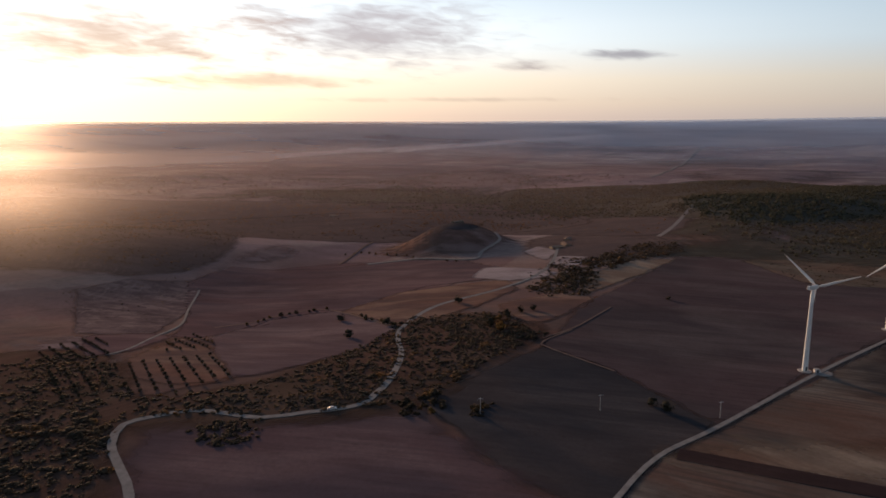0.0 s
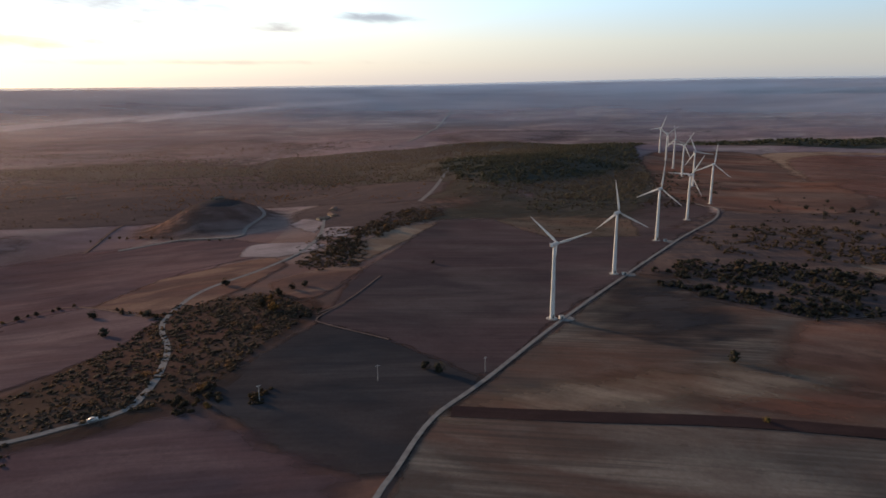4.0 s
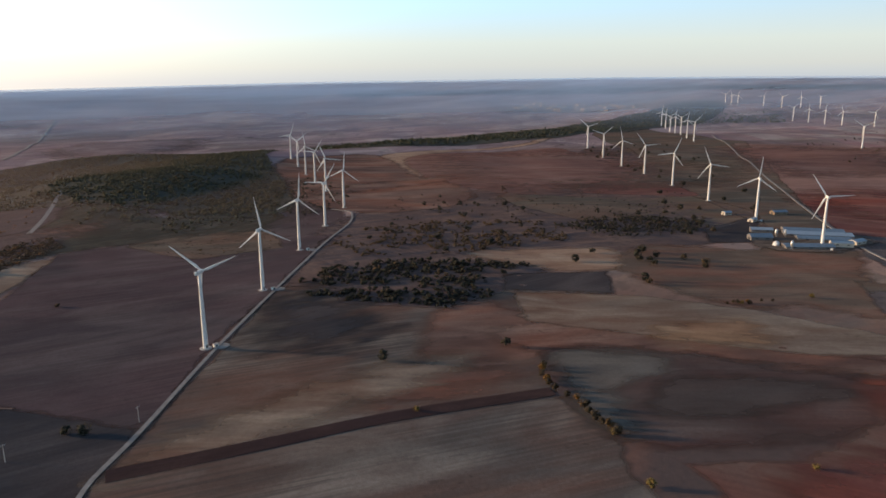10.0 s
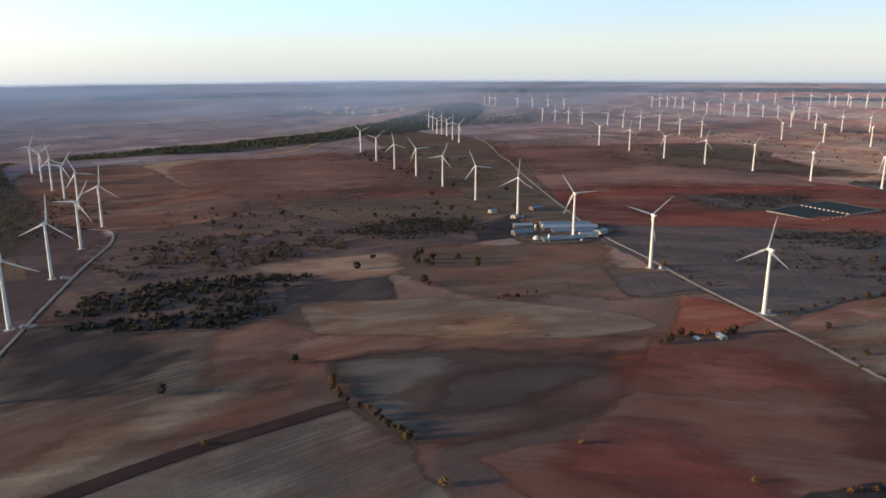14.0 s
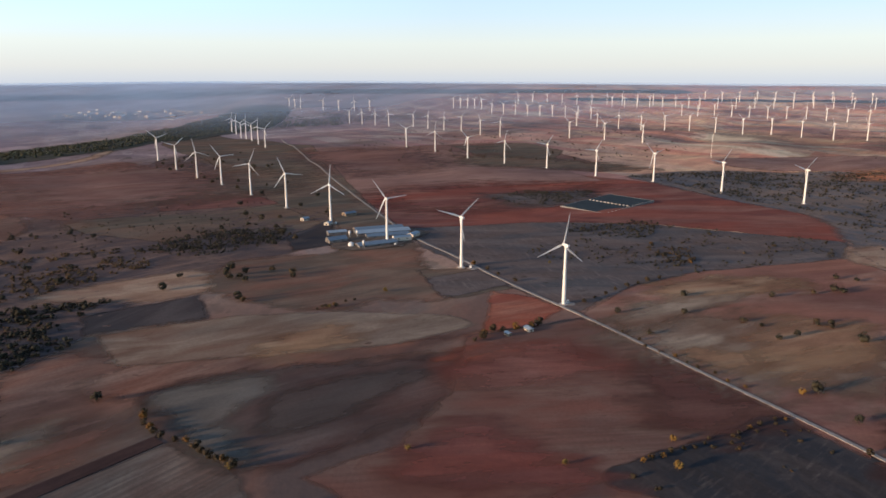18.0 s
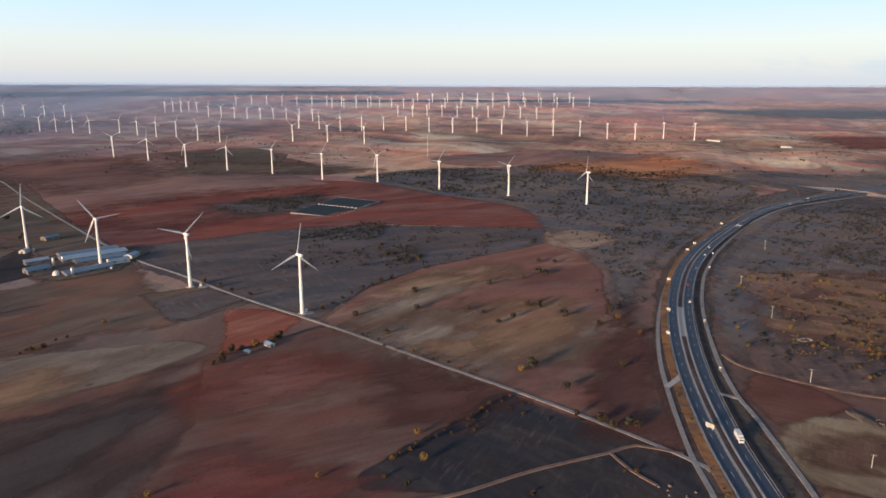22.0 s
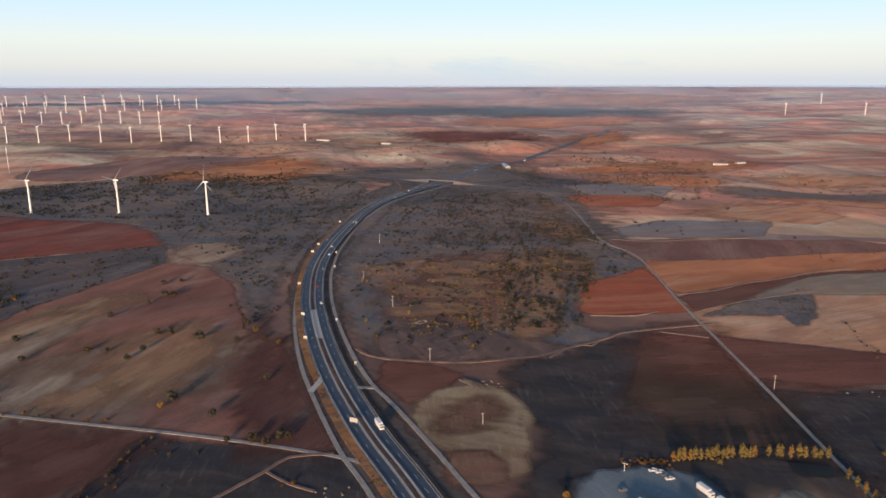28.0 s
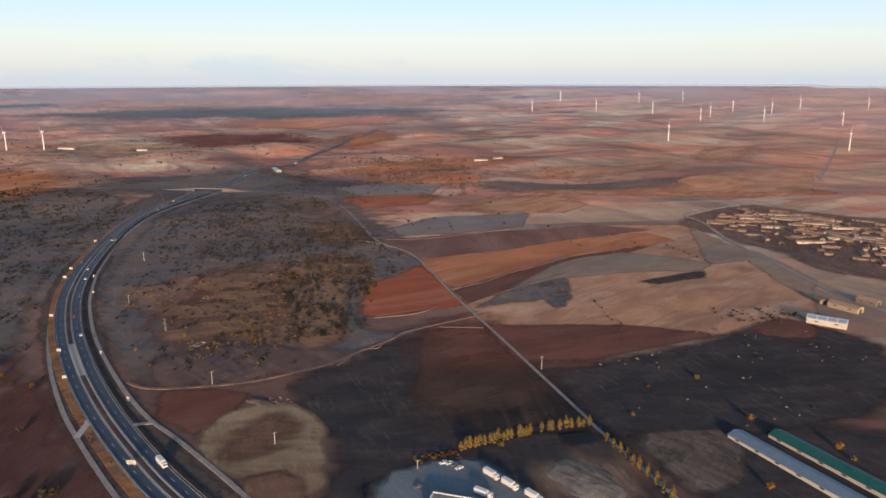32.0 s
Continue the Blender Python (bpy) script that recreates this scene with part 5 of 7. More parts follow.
def guard_rail(line, label):
    """A steel beam on posts along a line."""
    z = lifted(line, 0.45)
    l, r = beside(line, -0.1), beside(line, 0.1)
    verts = [v for k in range(len(line)) for v in ((*l[k], z[k] + 0.65), (*l[k], z[k] + 1.0), (*r[k], z[k] + 1.0), (*r[k], z[k] + 0.65))]
    faces = [(4 * k + j, 4 * k + (j + 1) % 4, 4 * k + 4 + (j + 1) % 4, 4 * k + 4 + j) for k in range(len(line) - 1) for j in range(4)]
    top = tagged(new("guard_rail"), label, "guard rail", "highway guard rails")
    part("beam", mesh("beam", verts, faces, RAIL), top)
    pv, pf = [], []
    for k in range(0, len(line), 1):
        b = len(pv)
        for zz in (-1.0, 0.9):
            pv += [(line[k][0] + dx, line[k][1] + dy, z[k] + zz) for dx, dy in ((-0.06, -0.06), (0.06, -0.06), (0.06, 0.06), (-0.06, 0.06))]
        pf += [(b + j, b + (j + 1) % 4, b + 4 + (j + 1) % 4, b + 4 + j) for j in range(4)]
    posts = part("post_run", mesh("post_run", pv, pf, RAIL), top)
    posts["kind"] = "stuff"


for off in (-12.3, -4.7, -1.3, 6.3):
    guard_rail(beside(HIGHWAY, off)[20:150], "grey galvanised steel guard rail beside the carriageway")

k0, k1 = (int(np.argmin(np.hypot(*(HIGHWAY - p).T))) for p in ((390, -264), (437, -292)))
for off in (-4.72, -1.28):
    ribbon("median_gutter", beside(HIGHWAY, off)[15:150], 0.42, CONCRETE, "pale concrete gutter along the median", "pavement", 0.74)
ribbon("median_strip", beside(HIGHWAY, -3.0)[15:k0], 3.2, SCRUB_LAND, "scrubby grass strip between the carriageways", "verge", 0.55)
ribbon("crossover", beside(HIGHWAY, -3.0)[k0 - 1:k1 + 1], 4.4, CONCRETE, "pale concrete crossing between the carriageways", "pavement", 0.78)
ribbon("median_strip", beside(HIGHWAY, -3.0)[k1:150], 3.2, SCRUB_LAND, "scrubby grass strip between the carriageways", "verge", 0.55)
ribbon("layby", np.array([(318, -205), (324, -214), (330, -222)], float), 3.6, CONCRETE, "pale concrete ramp off the service road", "pavement", 0.5)
ribbon("layby", np.array([(296, -236), (301, -231), (306, -226)], float), 3.0, GRAVEL, "pale gravel access to the carriageway", "pavement", 0.5)


def road_sign(x, y, heading, wide, tall, leg, label, bars=3):
    top = tagged(new("road_sign"), label, "road sign", "highway signs")
    top.matrix_basis = stand(x, y) @ Matrix.Rotation(radians(heading), 4, "Z")
    panel = part("panel", box_mesh("panel", (wide, 0.16, tall), SIGN_FACE, 0.05), top, "", pose(0, 0, leg + tall / 2))
    for k in range(bars):
        part("text_bar", box_mesh("text_bar", (wide * (0.75 - 0.15 * (k % 2)), 0.05, tall * 0.1), SIGN_INK, 0.01), panel, "dark bar of unreadable writing", pose(0, 0.1, tall * (0.28 - 0.26 * k)))
    for s in (-1, 1):
        part("post", box_mesh("post", (0.22, 0.22, leg + tall * 0.8 + 1), STEEL, 0.03), top, "", pose(s * wide * 0.32, -0.2, (leg + tall * 0.8 - 1) / 2))


road_sign(269, -199, 22, 4.6, 2.2, 1.9, "large pale highway direction sign on two posts")
for x, y, h in ((432, -275, 30), (388, -248, 28), (506, -320, 36), (596, -395, 44), (622, -420, 46), (708, -512, 52)):
    road_sign(x, y, h, 2.8, 1.7, 2.0, "small pale highway sign on two posts", 2)
for x, y in ((404, -286), (330, -247), (531, -376), (577, -411)):
    road_sign(x, y, 205, 1.5, 1.2, 1.8, "small white marker sign beside the carriageway", 1)

# the bridge over the highway, with its banks
OVER = curve([(1040, -760), (985, -805), (935, -846), (890, -872), (830, -886), (740, -888), (640, -870), (520, -770), (446, -690), (403, -654)])
cross = OVER[int(np.argmin([np.hypot(*(HIGHWAY - p).T).min() for p in OVER]))]
away = np.hypot(*(OVER - cross).T)
deck = lifted(OVER, 0.13) + 4.6 * (1 - step(20, 80, away))
ribbon("bridge_road", OVER, 4.6, GRAVEL, "pale road that crosses the highway on a bridge", "road", level=deck)
for keep, label in ((slice(0, int(np.argmin(away)) - 2), "sandy bank that carries the road up to the bridge"), (slice(int(np.argmin(away)) + 3, None), "sandy bank that carries the road up to the bridge")):
    line, z = OVER[keep], deck[keep]
    own = away[keep] < 100
    line, z = line[own], z[own]
    low = lifted(line, -0.77)
    foot = 3.0 + 1.2 * (z - low)
    l, r, fl, fr = beside(line, -2.7), beside(line, 2.7), beside(line, -foot[:, None]), beside(line, foot[:, None])
    verts = [v for k in range(len(line)) for v in ((*fl[k], low[k]), (*l[k], z[k] - 0.15), (*r[k], z[k] - 0.15), (*fr[k], low[k]))]
    faces = [(4 * k + j, 4 * k + 4 + j, 4 * k + 5 + j, 4 * k + 1 + j) for k in range(len(line) - 1) for j in range(3)] + [(0, 1, 2, 3), (4 * len(line) - 1, 4 * len(line) - 2, 4 * len(line) - 3, 4 * len(line) - 4)]
    bank = new("bridge_bank", mesh("bridge_bank", verts, faces, BEND_LAND))
    rim_of(bank.data, np.full(len(verts), 2.0))
    tagged(bank, label, "embankment", kind="structure")

ribbon("verge", beside(HIGHWAY, -14.6)[24:165], 4.6, VERGE, "rough verge with golden dry grass along the highway", "verge", 0.4, 0.2)
ribbon("verge", beside(HIGHWAY, 8.2)[24:165], 4.0, SCRUB_DARK, "dark scrubby verge along the highway", "verge", 0.4, 0.2)

# ---- trees and scrub ----
ICO = bmesh.new()
bmesh.ops.create_icosphere(ICO, subdivisions=1, radius=1.0)
ICO_V = np.array([v.co[:] for v in ICO.verts])
ICO_F = np.array([[v.index for v in f.verts] for f in ICO.faces])
ICO.free()


def leafy(seed, clumps, sprays, high=0.8, narrow=0.0):
    """A crown one metre across and high metres tall: ragged clumps, with loose sprays of leaves that break its outline."""
    rng = np.random.default_rng(seed)
    verts, faces, n = [], [], 0
    for _ in range(clumps):
        h = rng.uniform(0.12, 0.8)
        wide = 0.36 * math.sqrt(max(0.05, 1 - (2 * h - 0.85) ** 2)) * (1 - narrow * h)
        a, r = rng.uniform(0, 6.28), wide * math.sqrt(rng.uniform(0, 1))
        size = rng.uniform(0.17, 0.30)
        v = ICO_V * size * rng.uniform(0.7, 1.2, (len(ICO_V), 1)) * (1, 1, 0.75) + (r * math.cos(a), r * math.sin(a), h * high)
        verts.append(v)
        faces.append(ICO_F + n)
        n += len(v)
    for _ in range(sprays):
        h, a = rng.uniform(0.08, 1.0), rng.uniform(0, 6.28)
        r = (0.5 * math.sqrt(max(0.04, 1 - (2 * h - 0.9) ** 2))) * (1 - narrow * h) * rng.uniform(0.75, 1.15)
        c = np.array([r * math.cos(a), r * math.sin(a), h * high])
        d = rng.normal(size=(3, 3)) * 0.06
        verts.append(c + d)
        faces.append(np.array([[n, n + 1, n + 2]]))
        n += 3
    return np.vstack(verts), np.vstack(faces)


def tri_mesh(name, v, f, mat):
    me = bpy.data.meshes.new(name)
    me.vertices.add(len(v))
    me.vertices.foreach_set("co", np.asarray(v, np.float32).ravel())
    me.loops.add(3 * len(f))
    me.loops.foreach_set("vertex_index", np.asarray(f, np.int32).ravel())
    me.polygons.add(len(f))
    me.polygons.foreach_set("loop_start", np.arange(0, 3 * len(f), 3, dtype=np.int32))
    me.polygons.foreach_set("loop_total", np.full(len(f), 3, dtype=np.int32))
    me.materials.append(mat)
    me.update(calc_edges=True)
    return me


ROUGH = [leafy(s, 6, 26, 0.62) for s in range(6)]
MIDDLING = [leafy(s + 40, 3, 16, 0.66) for s in range(6)]
SMALL = [leafy(s + 20, 2, 8, 0.75) for s in range(6)]


def strew(poly, spacing, seed, clump=60.0, share=0.5):
    """Places in a stretch of the plan, gathered in drifts."""
    rng = np.random.default_rng(seed)
    p = np.asarray(poly, float)
    lo, hi = p.min(0), p.max(0)
    n = int((hi - lo).prod() / spacing**2)
    xy = rng.uniform(lo, hi, (n, 2))
    a, b, c = rng.uniform(0, 6.28, 3)
    drift = np.sin(xy[:, 0] / clump + a + 1.3 * np.sin(xy[:, 1] / clump * 0.7 + b)) * np.sin(xy[:, 1] / clump + c + 0.9 * np.sin(xy[:, 0] / clump * 1.3))
    fine = np.sin(xy[:, 0] / clump * 3.1 + b) * np.sin(xy[:, 1] / clump * 2.7 + a)
    return xy[inside(xy[:, 0], xy[:, 1], p) & (drift + 0.6 * fine + rng.normal(size=n) * 0.35 > 1 - 2 * share)]


def thicket(name, xy, sizes, mat, label, seed, shapes=ROUGH, category="scrub", flat=1.0):
    """Scrub or woodland too thick to count."""
    rng = np.random.default_rng(seed)
    z = ground_z(xy[:, 0], xy[:, 1])
    vs, fs, n = [], [], 0
    size, tall, turn, kind = rng.uniform(*sizes, len(xy)) * rng.uniform(0.75, 1.1, len(xy)), rng.uniform(0.7, 1.1, len(xy)) * flat, rng.uniform(0, 6.28, len(xy)), rng.integers(0, len(shapes), len(xy))
    for k, (v, f) in enumerate(shapes):
        own = np.nonzero(kind == k)[0]
        if not len(own):
            continue
        c, s, w = np.cos(turn[own])[:, None], np.sin(turn[own])[:, None], size[own][:, None]
        at = np.stack([(v[:, 0] * c - v[:, 1] * s) * w + xy[own, 0][:, None], (v[:, 0] * s + v[:, 1] * c) * w + xy[own, 1][:, None], v[:, 2] * w * tall[own][:, None] + z[own][:, None] - 0.05 * w], -1)
        vs.append(at.reshape(-1, 3))
        fs.append((f[None] + n + (np.arange(len(own)) * len(v))[:, None, None]).reshape(-1, 3))
        n += at.shape[0] * at.shape[1]
    return tagged(new(name, tri_mesh(name, np.vstack(vs), np.vstack(fs), mat)), label, category, kind="stuff")


grown = itertools.count()


def grow(name, poly, spacing, share, sizes, mat, label, clump):
    """Scrub or wood strewn over a stretch of the plan."""
    i = next(grown)
    far = float(np.hypot(*np.mean(poly, 0)))
    thicket(name, strew(poly, spacing, i + 3, clump, share), sizes, mat, label, i, SMALL if far > 700 else MIDDLING if far > 330 else ROUGH, "woodland" if name == "woodland" else "scrub", 0.7 if mat is VALLEY_LEAVES else 0.95)


grow("woodland", [(100, 1200), (143, 1535), (454, 1624), (731, 1705), (1000, 1400), (783, 1173), (600, 850), (470, 690), (380, 750), (377, 819), (283, 960)], 6.4, 0.8, (5, 9.5), PINE, "dense dark green wood over the hills", 42)
grow("woodland", [(1000, 1280), (1196, 1536), (1613, 1461), (1885, 1300), (2746, 1380), (3300, 1480), (3300, 1250), (2500, 1010), (1717, 1020), (1400, 1030), (1150, 1120)], 13, 0.9, (9, 16), PINE, "dark green wood along the plateau's edge", 90)
grow("woodland", [(2250, 1000), (2900, 1180), (3000, 900), (2600, 760)], 18, 0.6, (9, 15), PINE, "dark wood beyond the turbines", 90)
grow("woodland", [(-700, 900), (-300, 1100), (100, 1180), (200, 1000), (0, 890), (-300, 890)], 11, 0.5, (4, 7.5), VALLEY_LEAVES, "dark scrub wood on the valley floor", 90)
grow("woodland", [(-580, 650), (-250, 670), (-260, 900), (-560, 920), (-700, 800)], 6.6, 0.85, (3, 6), VALLEY_LEAVES, "dark scrub on a rounded hill", 60)
grow("woodland", [(-900, 950), (-260, 930), (60, 900), (230, 810), (330, 1000), (180, 1250), (-300, 1300), (-900, 1300)], 10, 0.42, (4, 7), VALLEY_LEAVES, "dark scrub over the valley floor", 80)
grow("woodland", [(-444, 1382), (-129, 1648), (127, 1523), (410, 1579), (390, 1368), (173, 1045), (-94, 1208)], 12, 0.75, (6, 10), PINE, "dark scrub wood across the valley", 90)
grow("woodland", [(-1200, 1350), (200, 1350), (600, 1900), (-300, 2000), (-1200, 1900)], 20, 0.5, (6, 11), VALLEY_LEAVES, "scattered dark copses on the far valley floor", 120)
grow("oak_scrub", [(300, 420), (345, 440), (422, 380), (455, 318), (396, 316), (372, 291), (328, 297), (305, 341), (286, 385)], 4.4, 0.80, (3, 8), OAK, "dark holm-oak scrub beside the gravel road", 22)
grow("oak_scrub", [(397, 494), (473, 534), (570, 490), (620, 392), (549, 342), (446, 385), (380, 429)], 5.6, 0.58, (2.5, 6.5), OAK, "dark scattered oak scrub on pasture", 24)
grow("oak_scrub", [(604, 398), (710, 350), (752, 292), (669, 268), (590, 314)], 4.6, 0.85, (3, 6.5), OAK, "dark belt of scrub near the farm", 24)
grow("oak_scrub", [(500, 560), (640, 660), (820, 600), (900, 380), (740, 320), (560, 480)], 11, 0.42, (2.5, 6), OAK, "thin oak scrub over the pasture", 30)
grow("oak_scrub", [(420, 640), (560, 840), (700, 900), (620, 720), (500, 640)], 13, 0.6, (5, 9), OAK, "oak scrub behind the turbine row", 40)
grow("oak_scrub", [(647, 391), (721, 364), (732, 286), (676, 276), (624, 318), (605, 367)], 5, 0.85, (3, 6.5), OAK, "dark belt of low scrub on pasture", 24)
grow("oak_scrub", [(970, 78), (1069, 34), (1025, -38), (933, -34), (904, 36)], 6, 0.7, (3, 6), OAK, "dark scrub in the red field", 26)
grow("valley_scrub_bushes", [(-250, 372), (-228, 405), (-180, 366), (-147, 315), (-107, 326), (-80, 350), (-46, 418), (-28, 479), (30, 461), (57, 417), (22, 365), (-5, 312), (-46, 296), (-86, 292), (-140, 290), (-124, 224), (-153, 210), (-260, 220)], 2.7, 0.95, (1.6, 4.6), VALLEY_LEAVES, "autumn scrub and small trees on the valley slope", 24)
grow("valley_scrub_bushes", [(100, 520), (132, 590), (200, 660), (230, 700), (190, 720), (120, 640), (80, 560)], 6.0, 0.75, (4, 8), SCRUB, "dark scrub along the valley's edge", 24)
grow("oak_scrub", [(521, 1431), (620, 925), (575, 819), (449, 654), (334, 666), (281, 790)], 9, 0.6, (4, 9), PINE, "dark scrub wood below the plateau's edge", 34)
grow("stony_scrub", [(-333, 586), (-298, 638), (-249, 650), (-217, 552), (-225, 505), (-287, 519)], 6.0, 0.5, (1.0, 2.8), VALLEY_LEAVES, "low scrub on stony terraces", 22)
grow("valley_clump", [(60, 554), (106, 610), (126, 558), (102, 507), (68, 509)], 4, 0.85, (2.5, 5), VALLEY_LEAVES, "rusty scrub mound beside the lane", 20)
grow("valley_clump", [(125, 628), (185, 720), (239, 737), (223, 668), (165, 641)], 5, 0.85, (3, 7), VALLEY_LEAVES, "brown scrub along the valley edge", 22)
grow("valley_clump", [(4, 475), (39, 470), (56, 412), (36, 382), (9, 356), (0, 400)], 3.4, 0.8, (2, 5), VALLEY_LEAVES, "brown scrub above the valley road", 22)
grow("plot_scrub", [(270, 640), (337, 652), (400, 600), (360, 520), (284, 549)], 5.5, 0.75, (1.2, 2.6), SCRUB, "rows of low shrubs on an olive plot", 16)
grow("valley_clump", [(64, 594), (113, 669), (142, 638), (116, 584), (81, 574)], 4.0, 0.8, (2.5, 5.5), VALLEY_LEAVES, "rusty scrub mound beside the lane", 20)
grow("valley_clump", [(60, 523), (79, 575), (126, 598), (125, 556), (105, 514)], 4.2, 0.85, (2.5, 5.5), VALLEY_LEAVES, "golden-brown scrub mound in the valley", 20)
grow("valley_clump", [(126, 623), (144, 659), (235, 731), (237, 681), (172, 626)], 5, 0.8, (3, 7), VALLEY_LEAVES, "scrub along the valley's upper edge", 22)
grow("valley_clump", [(-108, 274), (-94, 290), (-78, 286), (-74, 268), (-91, 259)], 2.6, 1.2, (1.8, 4.5), VALLEY_LEAVES, "dark clump beside the valley road", 20)
grow("valley_clump", [(11, 303), (24, 307), (22, 291), (11, 290)], 3, 1.3, (2, 4.5), SCRUB, "dark clump on the charcoal field", 20)
grow("valley_clump", [(32, 432), (62, 417), (57, 400), (34, 409)], 3.2, 1.3, (1.8, 4), OAK, "dark bushes at the field's corner", 20)
grow("valley_clump", [(-197, 293), (-153, 295), (-117, 232), (-154, 225)], 3.4, 0.85, (2.5, 6.5), VALLEY_LEAVES, "thick scrub below the plateau", 26)
grow("valley_clump", [(-22, 305), (-2, 323), (1, 293), (-19, 291)], 3, 1.3, (2, 4.5), SCRUB, "dark clump above the valley road", 20)
grow("bend_scrub", [(520, -392), (660, -545), (800, -770), (665, -870), (390, -660), (335, -575), (340, -500), (275, -405), (265, -350), (311, -300), (352, -280), (437, -324)], 7.6, 0.46, (2.4, 5.2), OAK, "dark scrub inside the highway's bend", 17)
# gold and rust leaves here imitate sunlight on the bushes
grow("bend_gold", [(437, -507), (459, -580), (400, -616), (327, -520), (278, -417), (302, -355), (345, -300), (420, -350)], 5.4, 0.55, (1.6, 3.6), GOLD, "golden bushes inside the highway's bend, coloured as if sunlit", 15)
grow("bend_gold", [(520, -440), (640, -600), (700, -760), (560, -760), (430, -640), (450, -500)], 8.5, 0.5, (1.8, 3.8), SUNLIT_LEAVES, "bushes in the far bend, leaves coloured rust as if sunlit", 22)
grow("bend_oaks", [(437, -507), (459, -580), (409, -616), (327, -513), (278, -417), (302, -355)], 6.2, 0.62, (3.0, 6.5), OAK, "dark oaks at the wood's edge inside the bend", 24)
grow("bend_oaks", [(540, -500), (800, -780), (665, -870), (400, -660), (400, -600), (470, -570)], 8.2, 0.58, (3.5, 7.5), OAK, "dark oak scrub in the far bend", 30)
grow("bend_oaks", [(690, -560), (790, -690), (860, -830), (800, -800), (720, -670), (640, -560)], 7.5, 0.6, (2.5, 5), OAK, "dark scrub under the highway's bank", 26)
grow("west_scrub", [(870, -330), (872, -442), (903, -610), (890, -740), (735, -538), (599, -372), (470, -285), (441, -240), (559, -290), (714, -320)], 7.4, 0.55, (2.8, 6.2), OAK, "low dark scrub beside the highway", 26)
grow("row_scrub", [(1242, -140), (1375, -335), (1325, -612), (1181, -739), (943, -729), (870, -420), (900, -330), (1050, -240)], 8.0, 0.6, (3.5, 8), OAK, "dark scrub round the turbine row", 42)
grow("pasture_scrub", [(790, -30), (800, -126), (745, -290), (668, -265), (600, -130), (640, 20)], 7, 0.42, (2.5, 6), OAK, "patches of dark scrub on slate-grey pasture", 30)
grow("pasture_scrub", [(765, -35), (832, -118), (796, -126), (735, -108), (730, -58)], 4.6, 0.85, (3, 6), OAK, "dense dark scrub before the walled basin", 22)
grow("pasture_scrub", [(708, -98), (742, -148), (640, -136), (618, -114), (660, -105)], 5.0, 0.7, (2.5, 5), SCRUB, "brown scrub and golden bushes on pasture", 18)
grow("pasture_scrub", [(1041, 40), (1060, -72), (985, -52), (936, -12), (941, 25)], 5.5, 0.7, (3, 6), OAK, "dark scrub beside the walled basin", 30)
grow("junction_scrub", [(264, -35), (293, -68), (330, -116), (298, -138), (253, -165), (225, -150), (200, -120), (246, -70)], 8, 0.3, (1.8, 4), SCRUB, "low scrub on dark rough ground", 20)
grow("median_scrub", np.vstack([beside(HIGHWAY, -4.1)[24:95], beside(HIGHWAY, -1.9)[24:95][::-1]]), 3.0, 0.8, (0.8, 1.6), GOLD, "golden scrub between the carriageways", 12)
grow("verge_scrub", np.vstack([beside(HIGHWAY, -17.0)[20:125], beside(HIGHWAY, -12.8)[20:125][::-1]]), 2.6, 0.62, (0.7, 2.0), GOLD, "golden dry shrubs on the highway's verge", 11)
grow("verge_scrub", np.vstack([beside(HIGHWAY, -19.5)[20:125], beside(HIGHWAY, -12.8)[20:125][::-1]]), 4.4, 0.5, (0.8, 2.2), SCRUB, "brown scrub on the highway's bank", 13)
grow("verge_scrub", np.vstack([beside(HIGHWAY, 6.8)[20:125], beside(HIGHWAY, 13.0)[20:125][::-1]]), 3.6, 0.45, (0.8, 2.2), SCRUB, "dark scrub on the highway's bank", 13)
grow("plain_scrub", [(600, -800), (860, -960), (960, -1500), (700, -1500), (470, -1050)], 8.5, 0.55, (2.5, 6), OAK, "dark scrub beyond the highway bridge", 40)
grow("plain_scrub", [(350, -700), (800, -1000), (1100, -1500), (700, -1700), (300, -1300), (180, -900)], 36, 0.35, (4, 9), OAK, "thin scrub over the far fields", 80)
grow("plain_scrub", [(1000, -760), (1900, -600), (2300, -1200), (1500, -1700), (1050, -1250)], 40, 0.4, (5, 10), OAK, "thin scrub over the far red fields", 90)
grow("plain_scrub", [(1300, 300), (2300, 700), (2500, -300), (1700, -350), (1400, 0)], 38, 0.4, (5, 10), OAK, "thin scrub between the far turbines", 90)
grow("garden_scrub", [(39, -575), (7, -603), (-14, -596), (-2, -557), (26, -541)], 5.5, 0.7, (2, 4.5), SCRUB, "dark scrub and small trees before the white shed", 18)
grow("hollow_scrub", [(212, -548), (201, -575), (182, -612), (161, -556), (159, -520), (178, -539)], 6, 0.6, (1.5, 3.5), OAK, "dark scrub in a stubble hollow", 18)
grow("hollow_scrub", [(56, -514), (33, -539), (13, -523), (15, -496), (43, -474)], 6, 0.45, (1.5, 3.5), GOLD, "golden bushes at the dark field edge", 14)
grow("hollow_scrub", [(115, -626), (92, -660), (69, -692), (66, -671), (103, -627)], 6, 0.7, (1.5, 3), OAK, "dark weeds on a stubble lens", 18)
grow("village_trees", [(120, -950), (63, -1110), (-60, -1080), (-200, -1000), (-200, -780), (-46, -790), (40, -880)], 7.5, 0.72, (3, 6.5), OAK, "garden trees between the village houses", 30)
grow("waste_scrub", [(152, -270), (145, -281), (136, -286), (130, -281), (140, -272), (148, -266)], 2.0, 1.2, (1.4, 3.0), SCRUB, "olive hedge behind the truck stop", 9)
